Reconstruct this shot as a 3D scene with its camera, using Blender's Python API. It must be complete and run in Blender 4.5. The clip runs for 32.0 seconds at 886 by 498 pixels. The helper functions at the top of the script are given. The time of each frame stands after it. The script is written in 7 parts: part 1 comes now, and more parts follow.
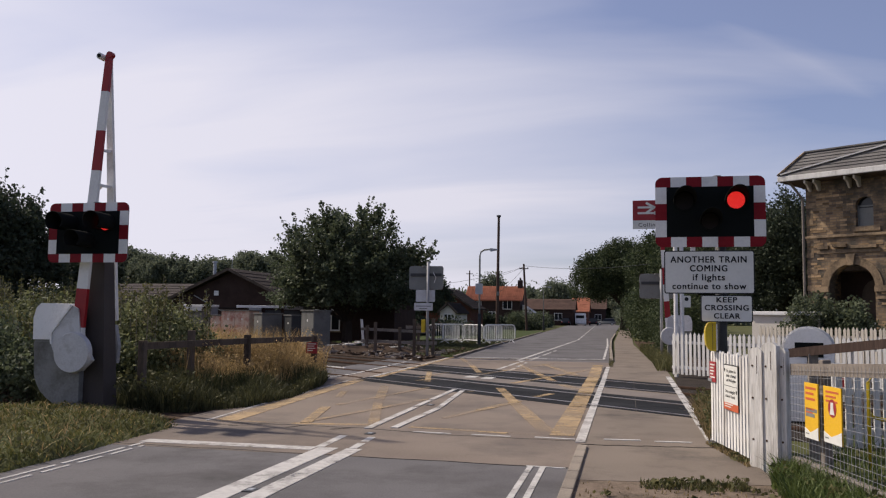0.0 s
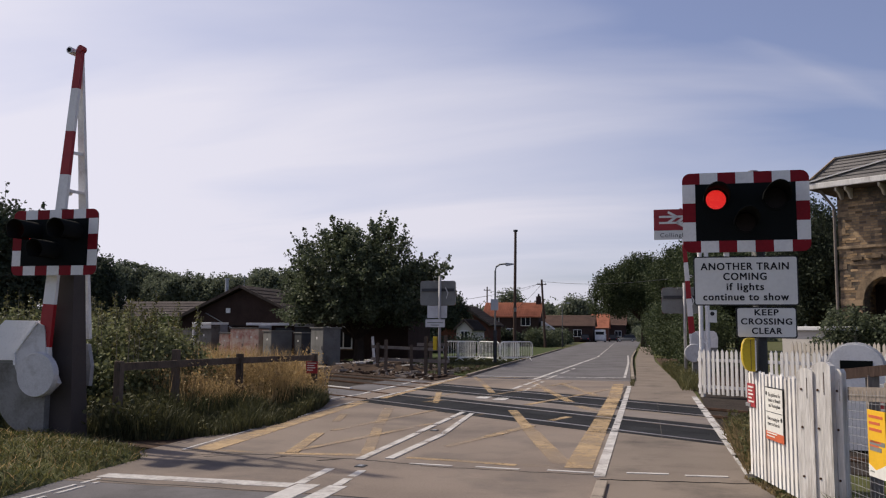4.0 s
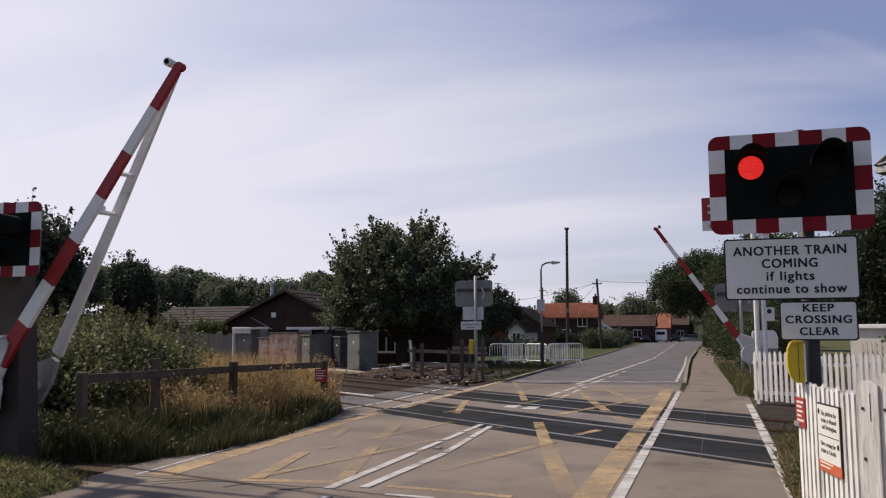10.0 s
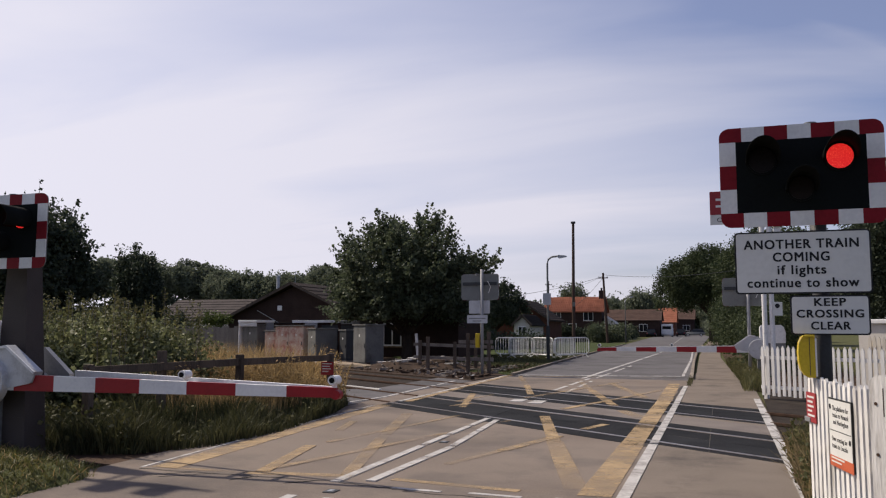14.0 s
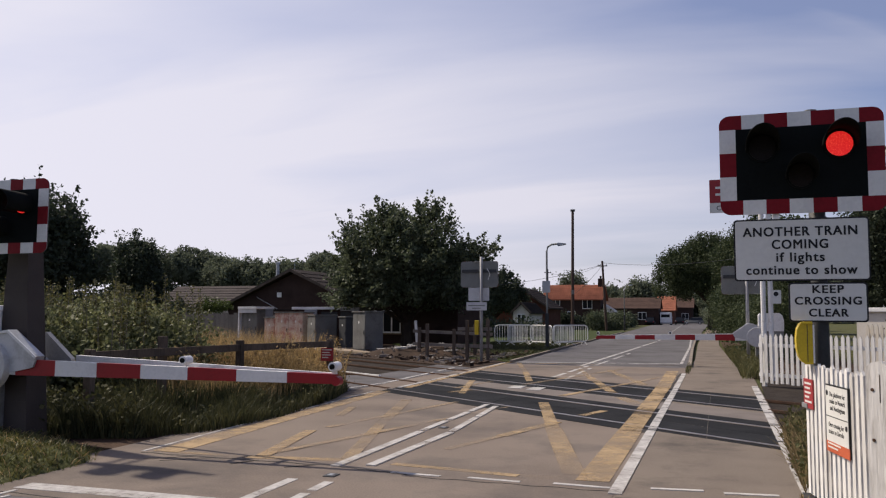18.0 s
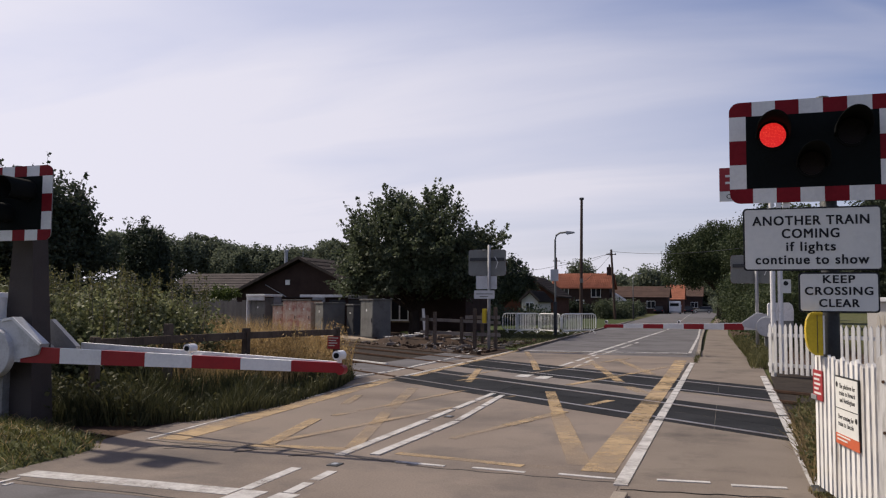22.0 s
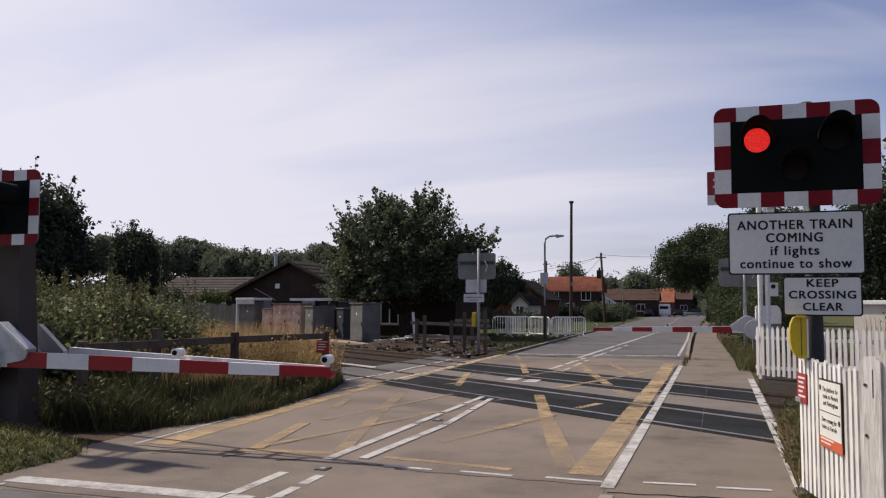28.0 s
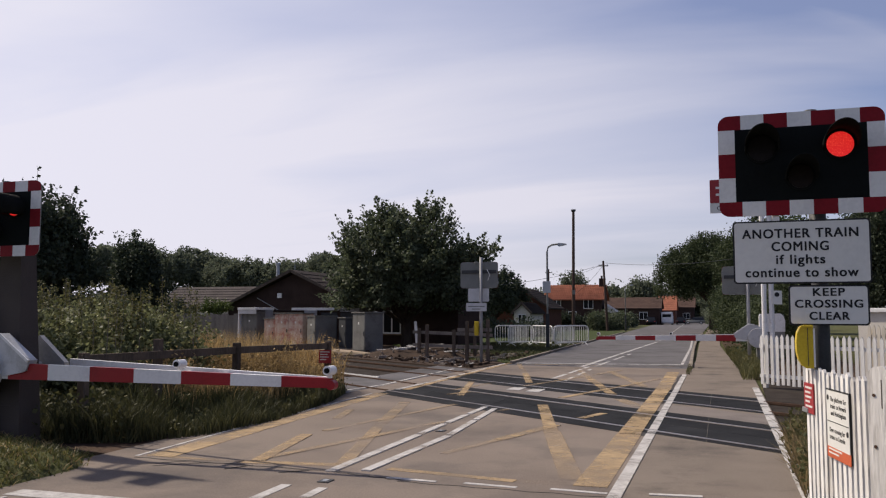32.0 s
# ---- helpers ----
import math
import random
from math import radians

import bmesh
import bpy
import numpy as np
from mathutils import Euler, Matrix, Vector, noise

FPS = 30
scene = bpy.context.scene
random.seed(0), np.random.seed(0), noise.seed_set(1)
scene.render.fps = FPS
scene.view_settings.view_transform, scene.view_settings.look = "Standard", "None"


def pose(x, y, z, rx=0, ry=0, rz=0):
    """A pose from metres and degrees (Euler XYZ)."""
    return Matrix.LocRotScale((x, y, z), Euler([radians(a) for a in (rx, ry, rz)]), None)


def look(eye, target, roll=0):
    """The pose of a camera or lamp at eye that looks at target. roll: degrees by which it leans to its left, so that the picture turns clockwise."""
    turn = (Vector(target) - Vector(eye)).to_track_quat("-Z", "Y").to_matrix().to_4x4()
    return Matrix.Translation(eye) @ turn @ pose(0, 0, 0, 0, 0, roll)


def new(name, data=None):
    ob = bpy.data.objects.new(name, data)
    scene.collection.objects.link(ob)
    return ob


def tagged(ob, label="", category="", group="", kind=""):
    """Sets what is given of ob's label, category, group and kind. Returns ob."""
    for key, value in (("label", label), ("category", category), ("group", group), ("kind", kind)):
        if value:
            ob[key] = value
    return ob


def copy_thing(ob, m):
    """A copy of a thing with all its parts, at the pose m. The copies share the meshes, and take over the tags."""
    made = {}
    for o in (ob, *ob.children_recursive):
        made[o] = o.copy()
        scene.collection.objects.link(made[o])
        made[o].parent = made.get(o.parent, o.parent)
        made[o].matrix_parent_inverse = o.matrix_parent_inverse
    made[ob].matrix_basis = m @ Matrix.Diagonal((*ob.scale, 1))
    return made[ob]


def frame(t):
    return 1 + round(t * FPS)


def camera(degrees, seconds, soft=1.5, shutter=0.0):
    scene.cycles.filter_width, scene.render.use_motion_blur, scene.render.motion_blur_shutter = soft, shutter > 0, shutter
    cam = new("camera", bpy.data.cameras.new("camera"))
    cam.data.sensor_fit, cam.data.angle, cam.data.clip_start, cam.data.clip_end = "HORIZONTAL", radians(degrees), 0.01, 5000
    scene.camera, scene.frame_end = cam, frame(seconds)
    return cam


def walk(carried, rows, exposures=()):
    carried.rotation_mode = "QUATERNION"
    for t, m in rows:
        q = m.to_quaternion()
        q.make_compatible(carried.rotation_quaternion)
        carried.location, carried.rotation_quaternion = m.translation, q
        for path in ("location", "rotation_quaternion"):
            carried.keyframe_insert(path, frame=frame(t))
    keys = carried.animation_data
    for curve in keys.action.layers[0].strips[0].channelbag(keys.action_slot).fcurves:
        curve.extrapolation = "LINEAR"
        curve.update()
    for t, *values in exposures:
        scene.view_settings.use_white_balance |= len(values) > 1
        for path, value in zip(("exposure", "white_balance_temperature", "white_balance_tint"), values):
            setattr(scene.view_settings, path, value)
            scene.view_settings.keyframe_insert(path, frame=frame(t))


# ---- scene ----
cam = camera(56.4, 32.0, soft=1.2)
PATH = [
    (0, (0.639, -0.197, 1.606), (0.203, 1.748, 1.767), 0.7),
    (0.5, (0.643, -0.142, 1.596), (0.211, 1.804, 1.76), 0.7),
    (1, (0.631, -0.106, 1.599), (0.204, 1.84, 1.765), 0.7),
    (1.5, (0.607, -0.015, 1.602), (0.181, 1.931, 1.772), 0.7),
    (2, (0.57, 0.106, 1.598), (0.143, 2.052, 1.775), 0.7),
    (2.5, (0.581, 0.285, 1.6), (0.142, 2.228, 1.787), 0.6),
    (3, (0.617, 0.487, 1.64), (0.162, 2.424, 1.834), 0.3),
    (3.5, (0.59, 0.775, 1.616), (0.124, 2.709, 1.819), 0.4),
    (5.5, (0.618, 2.125, 1.589), (0.074, 4.04, 1.784), 0.1),
    (6, (0.674, 2.446, 1.593), (0.102, 4.352, 1.798), -0.0),
    (6.5, (0.781, 2.68, 1.611), (0.187, 4.578, 1.823), -0.2),
    (7, (0.907, 2.85, 1.635), (0.3, 4.744, 1.847), -0.3),
    (7.5, (0.991, 2.889, 1.638), (0.375, 4.78, 1.849), -0.3),
    (8, (0.995, 2.891, 1.632), (0.379, 4.783, 1.842), -0.3),
    (9, (0.996, 2.939, 1.632), (0.38, 4.83, 1.838), -0.3),
    (10, (0.99, 2.967, 1.63), (0.374, 4.859, 1.836), -0.2),
    (11, (0.986, 2.988, 1.626), (0.37, 4.879, 1.831), -0.2),
    (12, (0.977, 3.006, 1.622), (0.356, 4.896, 1.826), -0.1),
    (13, (0.959, 2.999, 1.627), (0.333, 4.888, 1.824), -0.1),
    (14, (0.956, 3.017, 1.625), (0.326, 4.906, 1.816), 0.0),
    (14.5, (0.958, 3.023, 1.625), (0.327, 4.911, 1.813), 0.0),
    (16.5, (0.942, 3.033, 1.623), (0.312, 4.923, 1.797), 0.0),
    (17, (0.948, 3.038, 1.618), (0.317, 4.927, 1.789), 0.1),
    (17.5, (0.946, 3.021, 1.608), (0.314, 4.911, 1.776), 0.2),
    (18, (0.957, 2.987, 1.609), (0.328, 4.878, 1.77), 0.2),
    (18.5, (0.985, 2.96, 1.606), (0.356, 4.853, 1.757), 0.3),
    (19, (1.0, 2.956, 1.607), (0.369, 4.848, 1.752), 0.2),
    (19.5, (1.004, 2.969, 1.614), (0.37, 4.861, 1.753), 0.2),
    (20, (0.99, 2.978, 1.623), (0.356, 4.87, 1.757), 0.1),
    (20.5, (0.987, 3.019, 1.629), (0.347, 4.91, 1.758), 0.1),
    (21, (0.983, 3.074, 1.629), (0.334, 4.961, 1.76), 0.2),
    (22, (0.965, 3.082, 1.619), (0.315, 4.969, 1.751), 0.4),
    (22.5, (0.981, 3.076, 1.622), (0.336, 4.965, 1.755), 0.4),
    (23, (0.992, 3.078, 1.622), (0.36, 4.971, 1.755), 0.4),
    (23.5, (0.999, 3.059, 1.627), (0.383, 4.957, 1.761), 0.4),
    (24, (1.006, 3.047, 1.622), (0.405, 4.95, 1.756), 0.5),
    (24.5, (1.005, 3.043, 1.613), (0.422, 4.952, 1.748), 0.6),
    (25, (1.003, 3.026, 1.611), (0.439, 4.94, 1.745), 0.6),
    (25.5, (1.0, 3.076, 1.622), (0.433, 4.989, 1.755), 0.4),
    (27.5, (1.014, 3.059, 1.637), (0.385, 4.953, 1.775), 0.1),
    (28, (1.002, 3.061, 1.628), (0.374, 4.955, 1.768), 0.3),
    (29, (1.003, 3.072, 1.63), (0.375, 4.965, 1.774), 0.2),
    (30, (1.014, 3.033, 1.625), (0.384, 4.926, 1.773), 0.3),
    (31, (1.03, 3.001, 1.635), (0.399, 4.892, 1.786), 0.2),
    (31.5, (1.002, 3.045, 1.643), (0.37, 4.936, 1.799), 0.1),
    (32, (0.978, 3.105, 1.643), (0.346, 4.996, 1.804), 0.1),
]
walk(cam, [(t, look(eye, target, roll)) for t, eye, target, roll in PATH])

# ---- world, sun ----
SUN = Vector((-0.89, 0.20, 0.98)).normalized()
world = bpy.data.worlds.new("world")
scene.world = world
world.use_nodes = True


def build_sky():
    nt = world.node_tree
    nt.nodes.clear()
    n, link = nt.nodes.new, nt.links.new
    out, bg = n("ShaderNodeOutputWorld"), n("ShaderNodeBackground")
    sky = n("ShaderNodeTexSky")
    sky.sky_type, sky.sun_disc = "NISHITA", False
    sky.sun_elevation = math.asin(SUN.z)
    sky.sun_rotation = math.atan2(SUN.x, SUN.y)
    sky.air_density, sky.dust_density, sky.ozone_density = 1.0, 1.1, 1.5
    dim = n("ShaderNodeMixRGB")
    dim.blend_type, dim.inputs[0].default_value = "MULTIPLY", 1.0
    link(sky.outputs[0], dim.inputs[1])
    dim.inputs[2].default_value = (0.079, 0.079, 0.102, 1)
    # thin high cloud, drawn out in long streaks on a flat sheet overhead
    co = n("ShaderNodeTexCoord")
    sep = n("ShaderNodeSeparateXYZ")
    link(co.outputs["Generated"], sep.inputs[0])
    zz = n("ShaderNodeMath")
    zz.operation = "MAXIMUM"
    link(sep.outputs[2], zz.inputs[0])
    zz.inputs[1].default_value = 0.0
    zs = n("ShaderNodeMath")
    link(zz.outputs[0], zs.inputs[0])
    zs.inputs[1].default_value = 0.16
    dv = []
    for i in (0, 1):
        d = n("ShaderNodeMath")
        d.operation = "DIVIDE"
        link(sep.outputs[i], d.inputs[0])
        link(zs.outputs[0], d.inputs[1])
        dv.append(d)
    comb = n("ShaderNodeCombineXYZ")
    link(dv[0].outputs[0], comb.inputs[0])
    link(dv[1].outputs[0], comb.inputs[1])
    mp = n("ShaderNodeMapping")
    link(comb.outputs[0], mp.inputs[0])
    mp.inputs["Rotation"].default_value = (0, 0, radians(-14))
    mp.inputs["Scale"].default_value = (0.30, 0.95, 1)
    mp.inputs["Location"].default_value = (3.1, 0.4, 0)
    n1, n2 = n("ShaderNodeTexNoise"), n("ShaderNodeTexNoise")
    for node, sc, det, dist in ((n1, 0.55, 3, 0.8), (n2, 1.9, 5, 0.5)):
        link(mp.outputs[0], node.inputs["Vector"])
        node.inputs["Scale"].default_value, node.inputs["Detail"].default_value = sc, det
        node.inputs["Distortion"].default_value = dist
    mx = n("ShaderNodeMath")
    mx.operation = "MULTIPLY_ADD"
    link(n2.outputs[0], mx.inputs[0])
    mx.inputs[1].default_value = 0.9
    link(n1.outputs[0], mx.inputs[2])
    boost = n("ShaderNodeMath")
    boost.operation = "MULTIPLY"
    link(mx.outputs[0], boost.inputs[0])
    boost.inputs[1].default_value = 1.88
    # more cloud towards the sun's side and low down
    dot = n("ShaderNodeVectorMath")
    dot.operation = "DOT_PRODUCT"
    link(co.outputs["Generated"], dot.inputs[0])
    dot.inputs[1].default_value = (-1.0, 0.30, -0.70)
    bias = n("ShaderNodeMath")
    bias.operation = "MULTIPLY_ADD"
    link(dot.outputs["Value"], bias.inputs[0])
    bias.inputs[1].default_value = 2.06
    link(boost.outputs[0], bias.inputs[2])
    ramp = n("ShaderNodeValToRGB")
    ramp.color_ramp.elements[0].position, ramp.color_ramp.elements[1].position = 0.512, 1.0
    ramp.color_ramp.elements[0].color, ramp.color_ramp.elements[1].color = (0.17, 0.17, 0.17, 1), (0.97, 0.97, 0.97, 1)
    sc = n("ShaderNodeMath")
    sc.operation = "MULTIPLY"
    link(bias.outputs[0], sc.inputs[0])
    sc.inputs[1].default_value = 0.33
    # an old vapour trail, spread by the wind
    side = n("ShaderNodeVectorMath")
    side.operation = "DOT_PRODUCT"
    link(co.outputs["Generated"], side.inputs[0])
    side.inputs[1].default_value = (-0.490, 0.336, -0.804)
    waver = n("ShaderNodeMath")
    waver.operation = "MULTIPLY_ADD"
    link(n2.outputs[0], waver.inputs[0])
    waver.inputs[1].default_value = 0.02
    link(side.outputs["Value"], waver.inputs[2])
    trail = n("ShaderNodeValToRGB")
    trail.color_ramp.elements[0].position, trail.color_ramp.elements[0].color = 0.40, (0, 0, 0, 1)
    trail.color_ramp.elements[1].position, trail.color_ramp.elements[1].color = 0.64, (0, 0, 0, 1)
    trail.color_ramp.elements.new(0.50).color = (1, 1, 1, 1)
    wide = n("ShaderNodeMath")
    wide.operation = "MULTIPLY_ADD"
    link(waver.outputs[0], wide.inputs[0])
    wide.inputs[1].default_value, wide.inputs[2].default_value = 9.0, 0.41
    link(wide.outputs[0], trail.inputs[0])
    gate = n("ShaderNodeMapRange")
    link(sep.outputs[0], gate.inputs[0])
    gate.inputs[1].default_value, gate.inputs[2].default_value, gate.inputs[4].default_value = -0.02, 0.12, 0.05
    amount = n("ShaderNodeMath")
    amount.operation = "MULTIPLY"
    link(trail.outputs[0], amount.inputs[0])
    link(gate.outputs[0], amount.inputs[1])
    total = n("ShaderNodeMath")
    link(sc.outputs[0], total.inputs[0])
    link(amount.outputs[0], total.inputs[1])
    link(total.outputs[0], ramp.inputs[0])
    mix = n("ShaderNodeMixRGB")
    link(ramp.outputs[0], mix.inputs[0])
    link(dim.outputs[0], mix.inputs[1])
    # thin cloud scatters more light forward, so it is whiter towards the sun
    near = n("ShaderNodeVectorMath")
    near.operation = "DOT_PRODUCT"
    link(co.outputs["Generated"], near.inputs[0])
    near.inputs[1].default_value = (-0.976, 0.22, 0.0)
    white = n("ShaderNodeMapRange")
    link(near.outputs["Value"], white.inputs[0])
    white.inputs[1].default_value, white.inputs[2].default_value = -0.05, 0.85
    white.inputs[3].default_value, white.inputs[4].default_value = 0.84, 1.02
    tint = n("ShaderNodeVectorMath")
    tint.operation = "SCALE"
    tint.inputs[0].default_value = (0.805, 0.785, 0.888)
    link(white.outputs[0], tint.inputs["Scale"])
    link(tint.outputs[0], mix.inputs[2])
    link(mix.outputs[0], bg.inputs[0])
    bg.inputs[1].default_value = 1.0
    link(bg.outputs[0], out.inputs[0])


build_sky()
sun = new("sun", bpy.data.lights.new("sun", "SUN"))
sun.data.energy, sun.data.angle, sun.data.color = 4.65, radians(1.6), (1.0, 0.885, 0.74)
sun.matrix_world = look(SUN * 100, (0, 0, 0))


# ---- materials ----
def nodes_of(name):
    m = bpy.data.materials.new(name)
    m.use_nodes = True
    nt = m.node_tree
    return m, nt, nt.nodes["Principled BSDF"]


def mat(name, a, b=None, rough=0.7, metal=0.0, scale=3.0, fine=40.0, bump=0.15, stretch=(1, 1, 1), vary=0.0, emit=None, power=0.0, dirt=None, spec=0.35, dirt_at=0.62, space="Object"):
    """Two tones mixed by a coarse and a fine noise, optional dirt patches, bump, and a change from piece to piece."""
    m, nt, bsdf = nodes_of(name)
    n, link = nt.nodes.new, nt.links.new
    b = b or tuple(c * 0.8 for c in a)
    if space == "Object":
        co = n("ShaderNodeTexCoord").outputs["Object"]
    else:
        co = n("ShaderNodeNewGeometry").outputs["Position"]
    mp = n("ShaderNodeMapping")
    link(co, mp.inputs[0])
    mp.inputs["Scale"].default_value = stretch
    n1, n2 = n("ShaderNodeTexNoise"), n("ShaderNodeTexNoise")
    for node, s, d in ((n1, scale, 4), (n2, fine, 6)):
        link(mp.outputs[0], node.inputs["Vector"])
        node.inputs["Scale"].default_value, node.inputs["Detail"].default_value = s, d
    add = n("ShaderNodeMath")
    add.operation = "MULTIPLY_ADD"
    link(n2.outputs[0], add.inputs[0])
    add.inputs[1].default_value = 0.8
    link(n1.outputs[0], add.inputs[2])
    ramp = n("ShaderNodeValToRGB")
    e = ramp.color_ramp.elements
    e[0].position, e[1].position = 0.55, 1.2
    e[0].color, e[1].color = (*b, 1), (*a, 1)
    link(add.outputs[0], ramp.inputs[0])
    col = ramp.outputs[0]
    if dirt:
        n3 = n("ShaderNodeTexNoise")
        link(mp.outputs[0], n3.inputs["Vector"])
        n3.inputs["Scale"].default_value, n3.inputs["Detail"].default_value = scale * 0.7, 8
        n3.inputs["Roughness"].default_value = 0.7
        r3 = n("ShaderNodeValToRGB")
        r3.color_ramp.elements[0].position, r3.color_ramp.elements[1].position = dirt_at - 0.12, dirt_at + 0.08
        link(n3.outputs[0], r3.inputs[0])
        mx = n("ShaderNodeMixRGB")
        link(r3.outputs[0], mx.inputs[0])
        link(col, mx.inputs[1])
        mx.inputs[2].default_value = (*dirt, 1)
        col = mx.outputs[0]
    if vary:
        info = n("ShaderNodeObjectInfo")
        hsv = n("ShaderNodeHueSaturation")
        ma = n("ShaderNodeMath")
        ma.operation = "MULTIPLY_ADD"
        link(info.outputs["Random"], ma.inputs[0])
        ma.inputs[1].default_value, ma.inputs[2].default_value = 2 * vary, 1 - vary
        link(ma.outputs[0], hsv.inputs["Value"])
        link(col, hsv.inputs["Color"])
        col = hsv.outputs[0]
    link(col, bsdf.inputs["Base Color"])
    bsdf.inputs["Roughness"].default_value, bsdf.inputs["Metallic"].default_value = rough, metal
    bsdf.inputs["Specular IOR Level"].default_value = min(spec, 0.1) if rough >= 0.85 else spec
    if bump:
        bp = n("ShaderNodeBump")
        bp.inputs["Strength"].default_value, bp.inputs["Distance"].default_value = bump, 0.02
        link(n2.outputs[0], bp.inputs["Height"])
        link(bp.outputs[0], bsdf.inputs["Normal"])
    if emit:
        bsdf.inputs["Emission Color"].default_value, bsdf.inputs["Emission Strength"].default_value = (*emit, 1), power
    return m


def leaf_mat(name, a, b, trans=0.25, rough=0.55):
    m, nt, bsdf = nodes_of(name)
    n, link = nt.nodes.new, nt.links.new
    geo = n("ShaderNodeNewGeometry")
    ramp = n("ShaderNodeValToRGB")
    ramp.color_ramp.elements[0].color, ramp.color_ramp.elements[1].color = (*a, 1), (*b, 1)
    link(geo.outputs["Random Per Island"], ramp.inputs[0])
    noi = n("ShaderNodeTexNoise")
    noi.inputs["Scale"].default_value = 0.6
    link(geo.outputs["Position"], noi.inputs["Vector"])
    hsv = n("ShaderNodeHueSaturation")
    ma = n("ShaderNodeMath")
    ma.operation = "MULTIPLY_ADD"
    link(noi.outputs[0], ma.inputs[0])
    ma.inputs[1].default_value, ma.inputs[2].default_value = 1.1, 0.45
    link(ma.outputs[0], hsv.inputs["Value"])
    link(ramp.outputs[0], hsv.inputs["Color"])
    link(hsv.outputs[0], bsdf.inputs["Base Color"])
    bsdf.inputs["Roughness"].default_value = rough
    bsdf.inputs["Specular IOR Level"].default_value = 0.25
    out = nt.nodes["Material Output"]
    tr, mix = n("ShaderNodeBsdfTranslucent"), n("ShaderNodeMixShader")
    link(hsv.outputs[0], tr.inputs[0])
    mix.inputs[0].default_value = trans
    link(bsdf.outputs[0], mix.inputs[1])
    link(tr.outputs[0], mix.inputs[2])
    link(mix.outputs[0], out.inputs[0])
    return m


M = {}
M["asphalt"] = mat("asphalt", (0.214, 0.176, 0.148), (0.138, 0.112, 0.095), 0.85, scale=0.5, fine=45, bump=0.35, dirt=(0.105, 0.092, 0.085), dirt_at=0.60, spec=0.15, space="World")
M["asphalt_grey"] = mat("asphalt_grey", (0.135, 0.128, 0.132), (0.09, 0.086, 0.09), 0.85, scale=0.7, fine=50, bump=0.35, dirt=(0.072, 0.068, 0.068), dirt_at=0.60, spec=0.15, space="World")
M["pave"] = mat("pavement", (0.196, 0.164, 0.137), (0.130, 0.108, 0.092), 0.88, scale=0.8, fine=60, bump=0.3, dirt=(0.08, 0.07, 0.063), dirt_at=0.64, spec=0.15, space="World")
M["kerb"] = mat("kerb", (0.25, 0.215, 0.18), (0.15, 0.13, 0.11), 0.85, scale=3, fine=50, bump=0.2, vary=0.18)
M["panel"] = mat("crossing_panel", (0.026, 0.027, 0.030), (0.013, 0.014, 0.016), 0.9, scale=1.6, fine=40, bump=0.25, dirt=(0.045, 0.041, 0.039), dirt_at=0.70, vary=0.15, spec=0.05, space="World")
M["tar"] = mat("tar", (0.042, 0.035, 0.031), (0.025, 0.021, 0.019), 0.8, scale=4, fine=50, bump=0.2, space="World")
M["strip"] = mat("crossing_strip", (0.19, 0.165, 0.15), (0.12, 0.105, 0.1), 0.85, scale=1.2, fine=50, bump=0.3, space="World")


def paint_mat(name, a, b, wear, scale, stretch=(1, 1, 1)):
    """Road paint worn through to the surface under it."""
    m = mat(name, a, b, 0.85, scale=1.6, fine=14, bump=0.05, spec=0.1, space="World")
    nt = m.node_tree
    n, link = nt.nodes.new, nt.links.new
    pos = n("ShaderNodeNewGeometry").outputs["Position"]
    hole = None
    for sc, det in ((scale, 9), (scale * 14, 4)):
        noi = n("ShaderNodeTexNoise")
        link(pos, noi.inputs["Vector"])
        noi.inputs["Scale"].default_value, noi.inputs["Detail"].default_value, noi.inputs["Roughness"].default_value = sc, det, 0.72
        if hole is None:
            hole = noi.outputs[0]
        else:
            add = n("ShaderNodeMath")
            add.operation = "MULTIPLY_ADD"
            link(noi.outputs[0], add.inputs[0])
            add.inputs[1].default_value = 0.08
            link(hole, add.inputs[2])
            hole = add.outputs[0]
    ramp = n("ShaderNodeValToRGB")
    mid = 0.79 - 0.5 * wear
    ramp.color_ramp.elements[0].position, ramp.color_ramp.elements[1].position = mid - 0.13, min(1.0, mid + 0.13)
    ramp.color_ramp.elements[0].color, ramp.color_ramp.elements[1].color = (0.12 + 0.25 * wear,) * 3 + (1,), (0.95, 0.95, 0.95, 1)
    link(hole, ramp.inputs[0])
    mix, tr = n("ShaderNodeMixShader"), n("ShaderNodeBsdfTransparent")
    link(ramp.outputs[0], mix.inputs[0])
    link(nt.nodes["Principled BSDF"].outputs[0], mix.inputs[1])
    link(tr.outputs[0], mix.inputs[2])
    link(mix.outputs[0], nt.nodes["Material Output"].inputs[0])
    return m


M["white_line"] = paint_mat("white_paint_line", (0.62, 0.60, 0.58), (0.50, 0.48, 0.47), 0.34, 1.6)
M["yellow_line"] = paint_mat("yellow_paint_line", (0.50, 0.365, 0.215), (0.43, 0.31, 0.185), 0.45, 0.9)
M["yellow_faded"] = paint_mat("faded_yellow_paint", (0.48, 0.355, 0.22), (0.42, 0.31, 0.195), 0.61, 0.6)
M["rail"] = mat("rail_steel", (0.42, 0.38, 0.36), (0.2, 0.16, 0.14), 0.35, 0.8, scale=4, fine=40)
M["rust"] = mat("rusty_steel", (0.085, 0.05, 0.034), (0.04, 0.026, 0.02), 0.85, scale=4, fine=60, bump=0.3)
